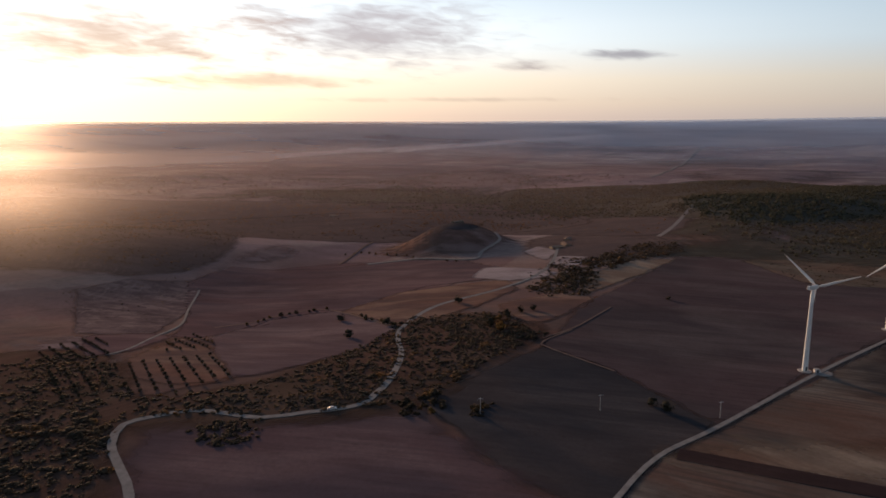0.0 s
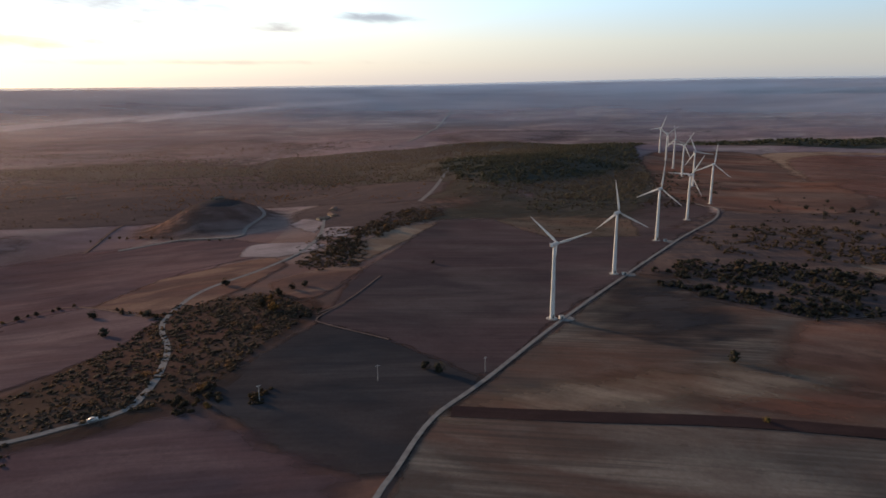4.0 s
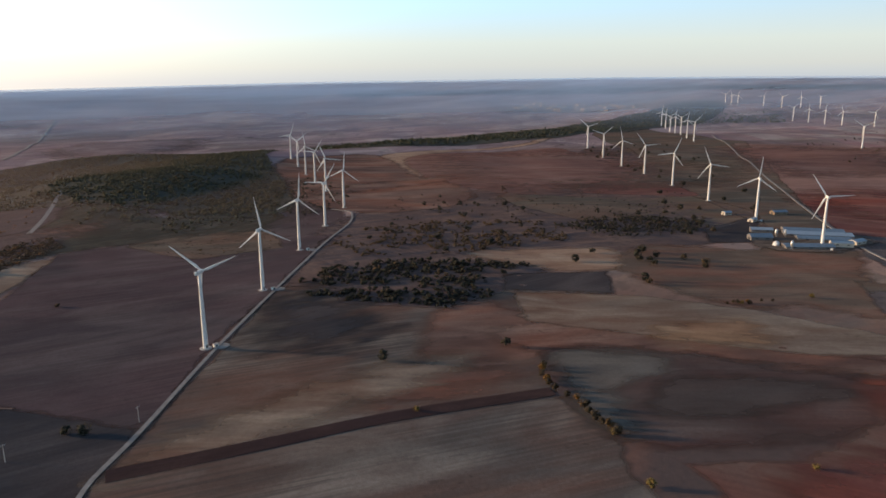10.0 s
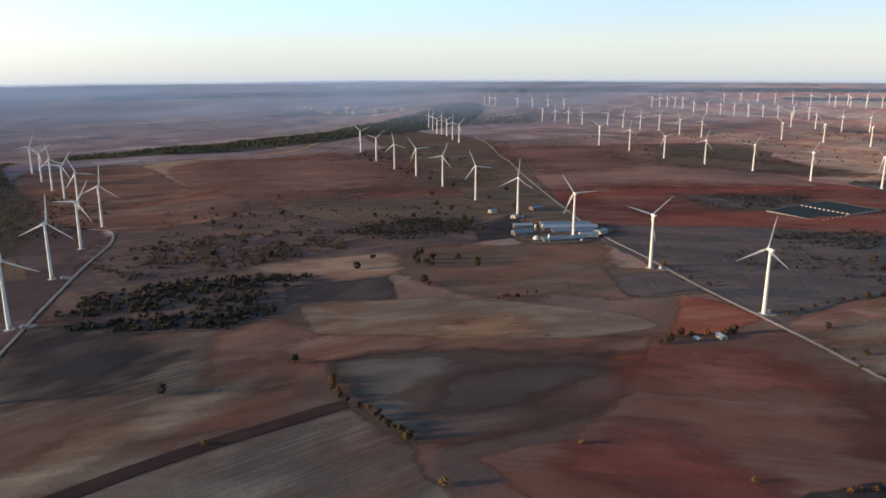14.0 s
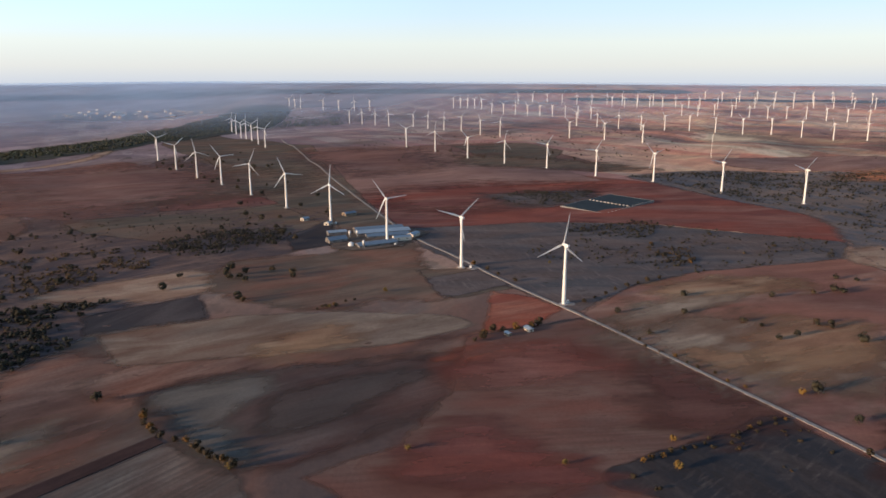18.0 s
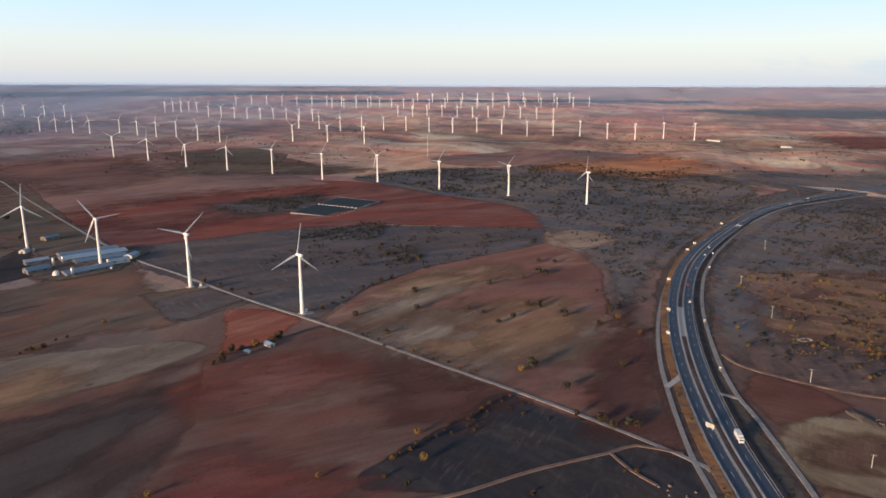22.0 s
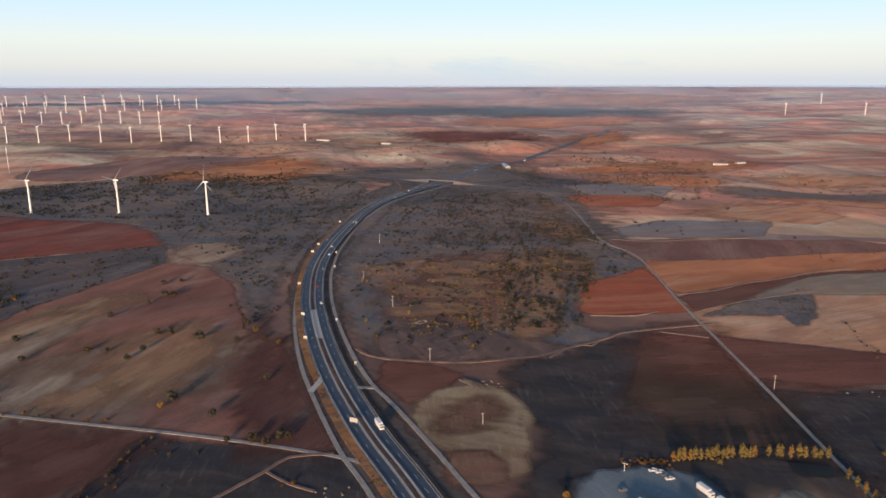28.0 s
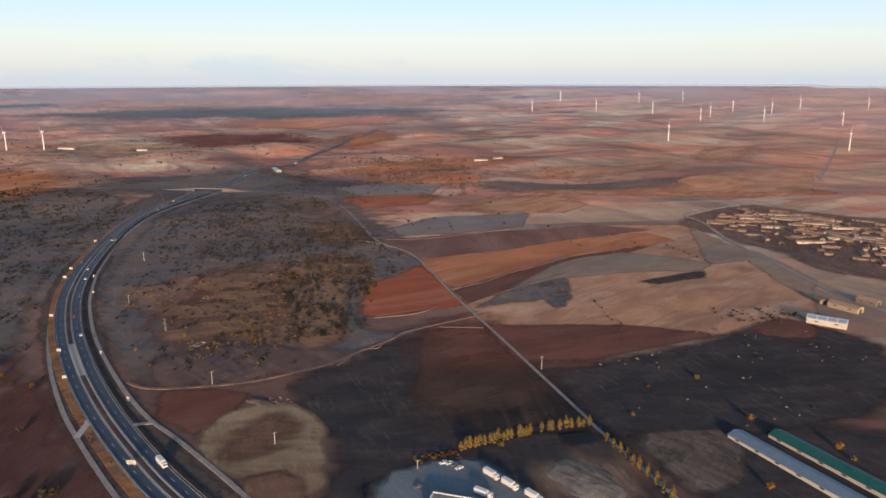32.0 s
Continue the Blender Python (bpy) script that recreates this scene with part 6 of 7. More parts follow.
grow("waste_scrub", [(54, -341), (21, -365), (7, -337), (24, -306), (35, -312)], 4.0, 0.55, (0.8, 1.8), SCRUB, "low dry scrub on stony waste ground", 9)
grow("waste_scrub", [(-50, -372), (-80, -350), (-60, -320), (-20, -300), (-45, -340)], 5.0, 0.5, (1.0, 2.4), SCRUB, "low scrub behind the green shed", 9)
grow("waste_scrub", [(80, -345), (35, -395), (-30, -400), (-60, -440), (-10, -560), (40, -500), (89, -438)], 17, 0.25, (1.5, 3.5), SCRUB, "low scrub on the wide dark field", 30)
# more bushes with the sun's warmth put into the leaf colour
grow("bend_gold", [(501, -383), (500, -442), (455, -540), (400, -545), (338, -480), (308, -396), (333, -351), (400, -350)], 6.0, 0.6, (1.4, 3.2), SUNLIT_LEAVES, "low bushes inside the bend, leaves coloured rust as if sunlit", 20)
grow("bend_oaks", [(768, -665), (542, -786), (358, -548), (421, -531), (557, -493)], 8.0, 0.5, (2.2, 4.6), OAK, "dark low oaks across the bend", 34)
grow("west_scrub", [(870, -760), (690, -520), (585, -372), (634, -330), (804, -385), (1000, -560)], 7.8, 0.5, (2.0, 4.4), OAK, "dark low scrub on slate-grey land by the highway", 34)


def bush(seed, mat, label, category, group, stem=0.12, high=0.85):
    v, f = leafy(seed, 9, 90, high)
    top = tagged(new("bush" if category == "bush" else "tree"), label, category, group)
    part("crown", tri_mesh("crown", v + (0, 0, stem), f, mat), top)
    tv, tf = lathe([(-0.08, 0.05), (0.0, 0.04), (stem + 0.15, 0.03), (stem + 0.4, 0.015)], 7)
    part("trunk", mesh("trunk", tv, tf, BARK), top)
    return top


def poplar(seed):
    v, f = leafy(seed, 16, 130, 1.9, 0.5)
    top = tagged(new("poplar_tree"), "slender golden poplar in autumn leaf", "tree", "poplar rows")
    part("crown", tri_mesh("crown", v + (0, 0, 0.2), f, GOLD), top)
    tv, tf = lathe([(-0.1, 0.07), (0.0, 0.055), (1.0, 0.035), (1.7, 0.012)], 7)
    part("trunk", mesh("trunk", tv, tf, BARK), top)
    return top


def put(kinds, places, sizes, seed):
    """Stand copies of the kinds at places; the first of each kind takes a place too."""
    rng = random.Random(seed)
    left = list(kinds)
    for k, (x, y) in enumerate(places):
        s = rng.uniform(*sizes)
        m = stand(x, y) @ Matrix.Rotation(rng.uniform(0, 6.28), 4, "Z") @ Matrix.Diagonal((s, s, s * rng.uniform(0.85, 1.15), 1))
        if left:
            left.pop(0).matrix_basis = m
        else:
            copy_thing(rng.choice(kinds), Matrix.Identity(4)).matrix_basis = m


def along(points, every, spread, seed):
    rng = np.random.default_rng(seed)
    line = curve(points, every)
    return line + rng.normal(size=line.shape) * spread


oaks = [bush(40 + k, OAK, "round dark holm-oak bush on open field", "bush", "lone dark bushes") for k in range(4)]
golds = [bush(50 + k, GOLD, "golden autumn bush on bare field", "bush", "lone golden bushes") for k in range(3)]
mixed = [bush(60 + k, SCRUB, "olive-brown hedge bush at a field's edge", "bush", "hedge bushes") for k in range(4)]
put(oaks, [(309, 221), (306, 203), (246, 257), (225, 259), (485, 294), (523, 248), (467, 220), (472, 226), (545, 210), (537, 207), (363, -144), (330, -150), (443, -198), (531, -106), (558, -223), (555, -228),
           (100, 300), (95, 306), (550, 230), (520, 255), (515, 240), (530, 262), (540, 250), (301, 226), (240, 262), (-40, 455), (8, 505), (-75, 480), (-62, 430)], (4.5, 7.5), 1)
put(oaks, strew([(300, 430), (560, 260), (820, 230), (1300, 500), (1600, 700), (1250, 800), (900, 380), (640, 640), (440, 560)], 42, 71, 80, 0.4)[:80], (4, 7.5), 2)
put(oaks, strew([(480, -40), (660, -270), (560, -280), (400, -225), (270, -172), (340, -117)], 38, 72, 40, 0.45)[:16], (3.5, 6), 3)
put(golds, [(327, 31), (329, -4), (274, 12), (273, -11), (275, -58), (360, -135), (249, 130), (618, -5), (209, 207), (514, 123), (223, 100), (300, -60), (276, 58), (118, -300), (152, -225), (468, 154), (-10, -350), (40, -430)], (2.7, 4.3), 4)
put(golds, [(119, -261), (121, -257), (-4, -322), (-7, -319), (6, -386), (65, -363), (-36, -373), (-42, -364)], (3.0, 4.6), 12)
put(golds, strew([(345, -272), (437, -316), (520, -392), (420, -520), (300, -420), (262, -360)], 16, 73, 30, 0.4)[:24], (2.2, 3.8), 5)
hedges = itertools.count()


def hedge(line, every, size):
    """Bushes along a field's edge."""
    k = next(hedges)
    put(mixed, along(line, every, 1.6, k), size, 20 + k)


hedge([(306, 203), (299, 201), (273, 177), (269, 164), (258, 143), (251, 129)], 5, (3, 5.5))
hedge([(264, -28), (286, -53), (302, -78), (317, -100), (331, -116)], 5, (1.8, 3.2))
hedge([(610, -136), (552, -66), (507, -31)], 12, (2.5, 5))
hedge([(558, -280), (484, -249), (443, -235), (395, -231)], 14, (2.5, 4.5))
hedge([(480, -34), (424, -67), (365, -105)], 9, (1.5, 2.6))
hedge([(338, -124), (318, -136), (289, -150), (280, -164)], 9, (3, 6))
hedge([(470, -25), (452, 2), (434, 30), (415, 42)], 7, (3.5, 6))
hedge([(590, 66), (640, 86), (600, 62), (560, 24)], 16, (3, 5.5))
hedge([(440, 180), (470, 150), (462, 160), (490, 140)], 8, (2, 4))
hedge([(55, 391), (30, 440), (60, 470)], 9, (3, 6))
hedge([(100, 500), (130, 520), (160, 500)], 14, (3, 5))
hedge([(-158, 458), (-132, 506), (-92, 525)], 7, (2, 4))
hedge([(-76, 511), (-51, 471), (-34, 452)], 6, (2, 4))
hedge([(-140, 729), (-101, 799), (-20, 722), (21, 693)], 13, (1.5, 3.5))
hedge([(147, -839), (106, -780), (67, -729)], 9, (1.2, 2.6))
hedge([(162, -589), (133, -547), (103, -498)], 9, (1.2, 2.6))
hedge([(70, -609), (39, -557)], 9, (1.2, 2.6))
hedge([(253, -857), (194, -819), (148, -784)], 9, (1.2, 2.6))
hedge([(244, -785), (205, -745)], 9, (1.2, 2.6))
lone = [poplar(80 + k) for k in range(3)]
put(lone, [*along([(134, -286), (121, -303), (108, -317)], 2.6, 0.4, 1), *along([(104, -322), (83, -340)], 3.4, 0.5, 2), *along([(70, -327), (50, -308), (31, -289)], 5.5, 0.4, 3)], (3.0, 3.9), 9)
olive = [bush(90, OAK, "small round orchard tree in a planted row", "tree", "orchard trees", 0.25)]
EXTRA = ([(-178, 419), (-169, 458), (-142, 422), (-155, 383)], [(-263, 427), (-223, 442), (-191, 381), (-222, 365)])
rows = [(-265 + 7.0 * i + 3.0 * j, 360 + 3 * i + 7.5 * j) for i in range(18) for j in range(14)]
put(olive, [p for p in rows if any(inside(np.array([p[0]]), np.array([p[1]]), plot)[0] for plot in EXTRA)], (1.6, 2.4), 11)
rows = [(-182 + 6.5 * i + 4.0 * j, 368 + 3 * i - 7.0 * j) for i in range(9) for j in range(8)] + [(-222 + 6.5 * i + 5.0 * j, 359 + 3 * i - 7.0 * j) for i in range(6) for j in range(8)]
put(olive, [p for p in rows if inside(np.array([p[0]]), np.array([p[1]]), [(-184, 370), (-137, 391), (-108, 343), (-148, 314)])[0] or inside(np.array([p[0]]), np.array([p[1]]), [(-222, 359), (-196, 381), (-168, 337), (-178, 299)])[0]], (1.7, 2.5), 10)

# ---- wind turbines ----
HUB = 45.0


def blade_mesh():
    """One blade along +z from the hub's middle, in the rotor's plane x-z, twisted and tapered."""
    verts, faces, n = [], [], 10
    for z, chord, thick, twist in ((0.6, 0.95, 0.95, 30), (1.6, 1.1, 0.9, 26), (3.6, 2.0, 0.55, 20), (6.5, 1.85, 0.38, 14), (11, 1.45, 0.27, 8), (16, 1.05, 0.18, 4), (20.5, 0.7, 0.11, 1), (23.0, 0.34, 0.06, 0), (23.5, 0.08, 0.02, 0)):
        t = radians(twist)
        for k in range(n):
            a = 2 * math.pi * k / n
            u, v = 0.82 * chord * (0.5 * math.cos(a) + 0.16), 0.85 * thick * 0.5 * math.sin(a)
            verts.append((u * math.cos(t) - v * math.sin(t), u * math.sin(t) + v * math.cos(t), z))
    m = len(verts) // n
    faces = [(i * n + k, i * n + (k + 1) % n, (i + 1) * n + (k + 1) % n, (i + 1) * n + k) for i in range(m - 1) for k in range(n)]
    faces += [tuple(range(n))[::-1], tuple((m - 1) * n + k for k in range(n))]
    return mesh("blade", verts, faces, PAINT, True)


def turbine():
    top = tagged(new("wind_turbine"), "white three-bladed wind turbine on a tapered tubular tower", "wind turbine", "turbines of the wind farm")
    v, f = lathe([(-1.0, 1.45), (0.4, 1.45), (12, 1.3), (24, 1.13), (36, 0.96), (43.9, 0.84)], 24)
    tower = part("tower", mesh("tower", v, f, PAINT, True), top)
    v, f = lathe([(-1.2, 3.4), (0.45, 3.4), (0.55, 3.2)], 24)
    part("foundation", mesh("foundation", v, f, CONCRETE), top, "grey concrete foundation ring")
    part("tower_door", box_mesh("tower_door", (0.9, 0.12, 2.1), DARK_METAL, 0.03), tower, "dark steel service door", pose(0, -1.45, 1.9, 2, 0, 0))
    head = radians(-58)
    turn = Matrix.Rotation(head, 4, "Z")
    nac = part("nacelle", box_mesh("nacelle", (1.9, 5.6, 2.1), PAINT, 0.4, (0, -0.9, 0), 3), top, "", turn @ pose(0, 0, HUB))
    part("vent", box_mesh("vent", (1.0, 0.7, 0.4), DARK_METAL, 0.08), nac, "dark roof vent", pose(0, -2.6, 1.2))
    v, f = lathe([(2.0, 1.0), (2.4, 1.15), (3.2, 1.1), (3.9, 0.75), (4.3, 0.25)], 18, "y")
    hub = part("hub", mesh("hub", v, f, PAINT, True), top, "", turn @ pose(0, 0, HUB))
    for k in range(3):
        part("blade", BLADE, hub, "", pose(0, 2.95, 0, 0, 120 * k, 0))
    return top


BLADE = blade_mesh()
first = turbine()
rng = random.Random(7)


def turbine_at(x, y, spin):
    t = copy_thing(first, stand(x, y))
    hub = next(o for o in t.children if o.name.startswith("hub"))
    hub.matrix_basis = hub.matrix_basis @ pose(0, 0, 0, 0, spin, 0)
    return t


# Rows of the wind farm: first and last tower, how many, and how far each row bows.
ROWS_OF_TOWERS = [
    ((187, 352), (538, 648), 5), ((602, 762), (788, 1097), 5), ((502, -15), (1304, 769), 10), ((887, -423), (1678, 338), 10),
    ((1634, 679), (2192, 1022), 7), ((3234, 1211), (3198, 1143), 3), ((3182, 1029), (3185, 808), 4), ((2683, 764), (2573, 583), 4),
    ((2563, 489), (2195, 207), 5), ((2111, 140), (2111, 140), 1), ((2042, -62), (1891, -245), 3), ((2556, -101), (1952, -988), 14),
    ((1904, -1054), (1701, -1120), 3), ((3345, 443), (3360, 311), 5), ((3141, 246), (3010, -177), 9), ((3142, -562), (2744, -1141), 11),
    ((3381, -681), (3147, -1490), 12), ((3480, -300), (3420, -640), 7), ((3600, 150), (3560, -500), 10), ((3660, -760), (3400, -1500), 11),
]
SPINS = [66, 110, 5, 30, 5, 95, 33, 110, 52, 20, 11, 49, 86, 6, 98, 23, 84, 109, 49, 70, 8, 50, 40, 75, 35]
count = itertools.count()
for (ax, ay), (bx, by), n in ROWS_OF_TOWERS:
    for k in range(n):
        s = k / max(1, n - 1)
        i = next(count)
        if i:
            turbine_at(ax + (bx - ax) * s, ay + (by - ay) * s, SPINS[i] if i < len(SPINS) else rng.uniform(0, 120))
for x, y in ((360, -2193), (381, -3051), (148, -3098), (-113, -2158), (-123, -2987), (612, -3256), (875, -3281), (1148, -3167), (367, -3240), (293, -3407), (132, -3341), (27, -3507), (763, -3677), (561, -3743), (1150, -3598), (-239, -3621)):
    turbine_at(x, y, rng.uniform(0, 120))
first.matrix_basis = stand(187, 352)
hub = next(o for o in first.children if o.name.startswith("hub"))
hub.matrix_basis = hub.matrix_basis @ pose(0, 0, 0, 0, SPINS[0], 0)

# ---- buildings ----
CREAM = plain("cream_render", (0.36, 0.29, 0.20), (0.28, 0.22, 0.16), 0.9, 0, 2.0, other=(0.16, 0.12, 0.09))
WHITEWASH = plain("whitewashed_wall", (0.46, 0.42, 0.36), (0.37, 0.34, 0.29), 0.9, 0, 2.0, other=(0.55, 0.50, 0.42))
STONE = plain("stone_wall", (0.33, 0.26, 0.20), (0.24, 0.19, 0.15), 0.95, 0, 0.8)
TILES = plain("clay_roof_tiles", (0.27, 0.15, 0.10), (0.19, 0.115, 0.085), 0.9, 0, 0.9, gloss=0.0, other=(0.09, 0.07, 0.065))
TILES_PALE = plain("weathered_roof_tiles", (0.36, 0.25, 0.18), (0.27, 0.19, 0.145), 0.9, 0, 0.9, gloss=0.0, other=(0.14, 0.12, 0.11))
BLUE_ROOF = plain("blue_grey_sheet_roof", (0.095, 0.15, 0.21), (0.135, 0.19, 0.255), 0.5, 0.0, 4.0)
PALE_ROOF = plain("pale_blue_sheet_roof", (0.30, 0.37, 0.44), (0.23, 0.30, 0.37), 0.45, 0.2, 4.0)
GREEN_ROOF = plain("green_sheet_roof", (0.012, 0.078, 0.068), (0.02, 0.10, 0.088), 0.5, 0.0, 4.0)
GLASS_DARK = plain("window_glass", (0.03, 0.035, 0.045), (0.045, 0.05, 0.06), 0.15, 0.0, 1.0)
TIMBER = plain("painted_door", (0.10, 0.07, 0.05), (0.14, 0.10, 0.07), 0.7, 0, 0.5)


def gable(w, d, h, up, mat):
    """Four walls with two gable ends; the ridge runs along x."""
    v = [(x, y, z) for z in (-0.8, h) for x, y in ((-w / 2, -d / 2), (w / 2, -d / 2), (w / 2, d / 2), (-w / 2, d / 2))] + [(-w / 2, 0, h + up), (w / 2, 0, h + up)]
    f = [(0, 1, 5, 4), (1, 2, 6, 9, 5), (2, 3, 7, 6), (3, 0, 4, 8, 7), (4, 5, 9, 8), (6, 7, 8, 9)]
    return mesh("wall", v, f, mat)


def roof_side(w, d, h, up, side, mat, over=0.5, thick=0.22, name="roof"):
    """One slope of a gable roof, with thickness and eaves."""
    y1, z1 = side * (d / 2 + over), h - over * up / (d / 2)
    v = [(x, y, z + t) for t in (0.05, 0.05 + thick) for x, y, z in ((-w / 2 - over, 0, h + up), (w / 2 + over, 0, h + up), (w / 2 + over, y1, z1), (-w / 2 - over, y1, z1))]
    f = [(0, 1, 2, 3), (7, 6, 5, 4), (0, 4, 5, 1), (1, 5, 6, 2), (2, 6, 7, 3), (3, 7, 4, 0)]
    return mesh(name, v, f if side < 0 else [q[::-1] for q in f], mat)


def house(w, d, h, up, walls, tiles, label, category="house", group="village houses", openings=True):
    top = tagged(new("house"), label, category, group)
    body = part("wall", gable(w, d, h, up, walls), top)
    for side in (-1, 1):
        part("roof", roof_side(w, d, h, up, side, tiles), top)
    if openings:
        part("door", box_mesh("door", (1.0, 0.12, 2.1), TIMBER, 0.02), top, "dark wooden door", pose(w * 0.1, -d / 2 - 0.02, 1.05))
        for x in (-0.32, 0.34):
            for side in (-1, 1):
                win = part("window", box_mesh("window", (1.1, 0.1, 1.3), GLASS_DARK, 0.02), top, "dark glazed window", pose(w * x, side * (d / 2 + 0.01), h * 0.6))
                part("sill", box_mesh("sill", (1.3, 0.25, 0.1), STONE), win, "stone sill", pose(0, side * 0.06, -0.7))
        part("chimney", box_mesh("chimney", (0.7, 0.7, 1.5), walls, 0.04), top, "", pose(-w * 0.25, d * 0.15, h + up * 0.75 + 0.3))
    return top


def shed(w, d, h, up, walls, cover, label, group="farm sheds", strips=0, category="shed"):
    top = tagged(new("shed"), label, category, group)
    part("wall", gable(w, d, h, up, walls), top)
    for side in (-1, 1):
        slope = part("roof", roof_side(w, d, h, up, side, cover, 0.4, 0.14), top)
        for k in range(strips):
            x = w * ((k + 0.5) / strips - 0.5)
            y0, y1 = side * d * 0.08, side * d * 0.44
            z0, z1 = h + up * (1 - 0.16) + 0.24, h + up * (1 - 0.88) + 0.24
            ww = w / strips * 0.42
            v = [(x - ww, y0, z0), (x + ww, y0, z0), (x + ww, y1, z1), (x - ww, y1, z1)]
            v += [(a, b, c + 0.05) for a, b, c in v]
            part("roof_panel", mesh("roof_panel", v, [(7, 6, 5, 4), (0, 4, 5, 1), (1, 5, 6, 2), (2, 6, 7, 3), (3, 7, 4, 0)], PALE_ROOF), slope, "pale blue translucent roof panel")
    part("door", box_mesh("door", (0.14, d * 0.35, h * 0.8), DARK_METAL, 0.03), top, "dark sliding door", pose(w / 2 + 0.03, 0, h * 0.4))
    part("door", box_mesh("door", (0.14, d * 0.35, h * 0.8), DARK_METAL, 0.03), top, "dark sliding door", pose(-w / 2 - 0.03, 0, h * 0.4))
    for k in range(max(2, int(w / 12))):
        x = w * ((k + 0.5) / max(2, int(w / 12)) - 0.5)
        for side in (-1, 1):
            part("window", box_mesh("window", (2.4, 0.1, 0.8), GLASS_DARK, 0.02), top, "low dark window strip", pose(x, side * (d / 2 + 0.02), h * 0.65))
    return top


def place(ob, x, y, heading, lift=0.0):
    ob.matrix_basis = Matrix.Translation((0, 0, lift)) @ stand(x, y) @ Matrix.Rotation(radians(heading), 4, "Z")
    return ob


# the farm under the turbines
FARM_WALL = plain("dusty_grey_farm_wall", (0.20, 0.185, 0.175), (0.14, 0.13, 0.125), 0.9, 0, 1.5)
field("farm_yard", [(645, 205), (722, 232), (768, 168), (735, 126), (660, 142), (638, 180)], WASTE, "dusty grey farm yard", False, 1.0, 10, "yard")
place(shed(60, 17, 2.6, 1.7, FARM_WALL, PALE_ROOF, "long farm shed with a pale blue sheet roof"), 728, 176, -62)
place(shed(54, 16, 2.6, 1.6, FARM_WALL, BLUE_ROOF, "long farm shed with a blue-grey sheet roof"), 744, 184, -62)
place(shed(46, 15, 2.4, 1.5, FARM_WALL, BLUE_ROOF, "long farm shed with a pale weathered roof"), 711, 166, -62)
place(shed(42, 15, 2.3, 1.6, FARM_WALL, BLUE_ROOF, "wide farm shed with a blue sheet roof"), 668, 168, -52)
place(shed(20, 11, 3.4, 2.6, FARM_WALL, BLUE_ROOF, "grey steep-roofed farm store"), 678, 212, -50)
place(shed(20, 9, 3.6, 1.6, FARM_WALL, PALE_ROOF, "small pale farm building"), 712, 222, -60)
place(shed(18, 9, 4.4, 1.4, WHITEWASH, PALE_ROOF, "white farm store beside the turbine"), 690, 146, -60)
place(shed(14, 8, 3.6, 1.4, WHITEWASH, PALE_ROOF, "white farm outbuilding at the road"), 712, 138, -20)
place(shed(16, 9, 3.4, 1.4, CREAM, BLUE_ROOF, "small farm outbuilding with a blue roof"), 821, 239, -40)
place(shed(9, 6, 3.0, 1.2, WHITEWASH, PALE_ROOF, "tiny white farm outbuilding on pasture"), 782, 282, -30)
place(shed(9, 6, 3.0, 1.2, WHITEWASH, PALE_ROOF, "tiny white farm outbuilding on pasture"), 761, 247, -10)
place(shed(7, 4, 2.0, 0.8, WHITEWASH, PALE_ROOF, "small white field shed among bushes"), 441, 9, 30)
place(shed(4.5, 3, 1.9, 0.6, CREAM, PALE_ROOF, "small cream field hut among bushes"), 430, 22, 40)
dome = tagged(new("silo_dome"), "round white domed tank in the farm yard", "tank")
v, f = lathe([(-0.5, 3.1), (1.6, 3.1), (2.6, 2.9), (3.6, 2.3), (4.3, 1.4), (4.6, 0.4)], 28)
part("dome", mesh("dome", v, f, WHITE, True), dome)
v, f = lathe([(-0.6, 3.4), (0.35, 3.4), (0.4, 3.2)], 28)
part("base_ring", mesh("base_ring", v, f, CONCRETE), dome, "grey concrete base ring")
place(dome, 658, 191, 0)
for k, (x, y) in enumerate(((700, 196), (696, 203), (651, 176))):
    silo = tagged(new("feed_silo"), "slim pale steel feed silo on legs", "silo", "feed silos")
    v, f = lathe([(2.0, 0.3), (3.6, 1.3), (7.6, 1.3), (8.4, 0.4)], 16)
    part("drum", mesh("drum", v, f, STEEL, True), silo)
    for a in range(4):
        part("leg", box_mesh("leg", (0.14, 0.14, 3.8), STEEL), silo, "", pose(math.cos(a * 1.571 + 0.78), math.sin(a * 1.571 + 0.78), 1.7))
    place(silo, x, y, 0)

# the walled basin in the red field
B0, BU, BV = np.array((902.0, -20.0)), np.array((106.0, -70.0)), np.array((-49.0, -53.0))
basin = tagged(new("basin"), "dark rectangular fenced basin with a pale rim", "basin")
corners = [B0, B0 + BU, B0 + BU + BV, B0 + BV]
zb = float(ground_z(927, -82))
RIM = plain("weathered_concrete_rim", (0.20, 0.20, 0.20), (0.15, 0.15, 0.15), 0.9, 0, 3.0, gloss=0.0)
LINER = plain("dark_liner", (0.035, 0.047, 0.055), (0.05, 0.062, 0.07), 0.9, 0, 8.0, gloss=0.02)
part("liner", mesh("liner", [(*c, zb + 1.4) for c in corners] + [(*c, zb - 3) for c in corners], [(0, 3, 2, 1), (0, 1, 5, 4), (1, 2, 6, 5), (2, 3, 7, 6), (3, 0, 4, 7)], LINER), basin, "dark sheet over the basin")
for a, b in zip(corners, corners[1:] + corners[:1]):
    d, mid = b - a, (a + b) / 2
    part("rim_wall", box_mesh("rim_wall", (float(np.hypot(*d)) + 1.6, 1.4, 4.0), RIM, 0.2), basin, "pale concrete rim", Matrix.Translation((*mid, zb - 0.35)) @ Matrix.Rotation(math.atan2(d[1], d[0]), 4, "Z"))
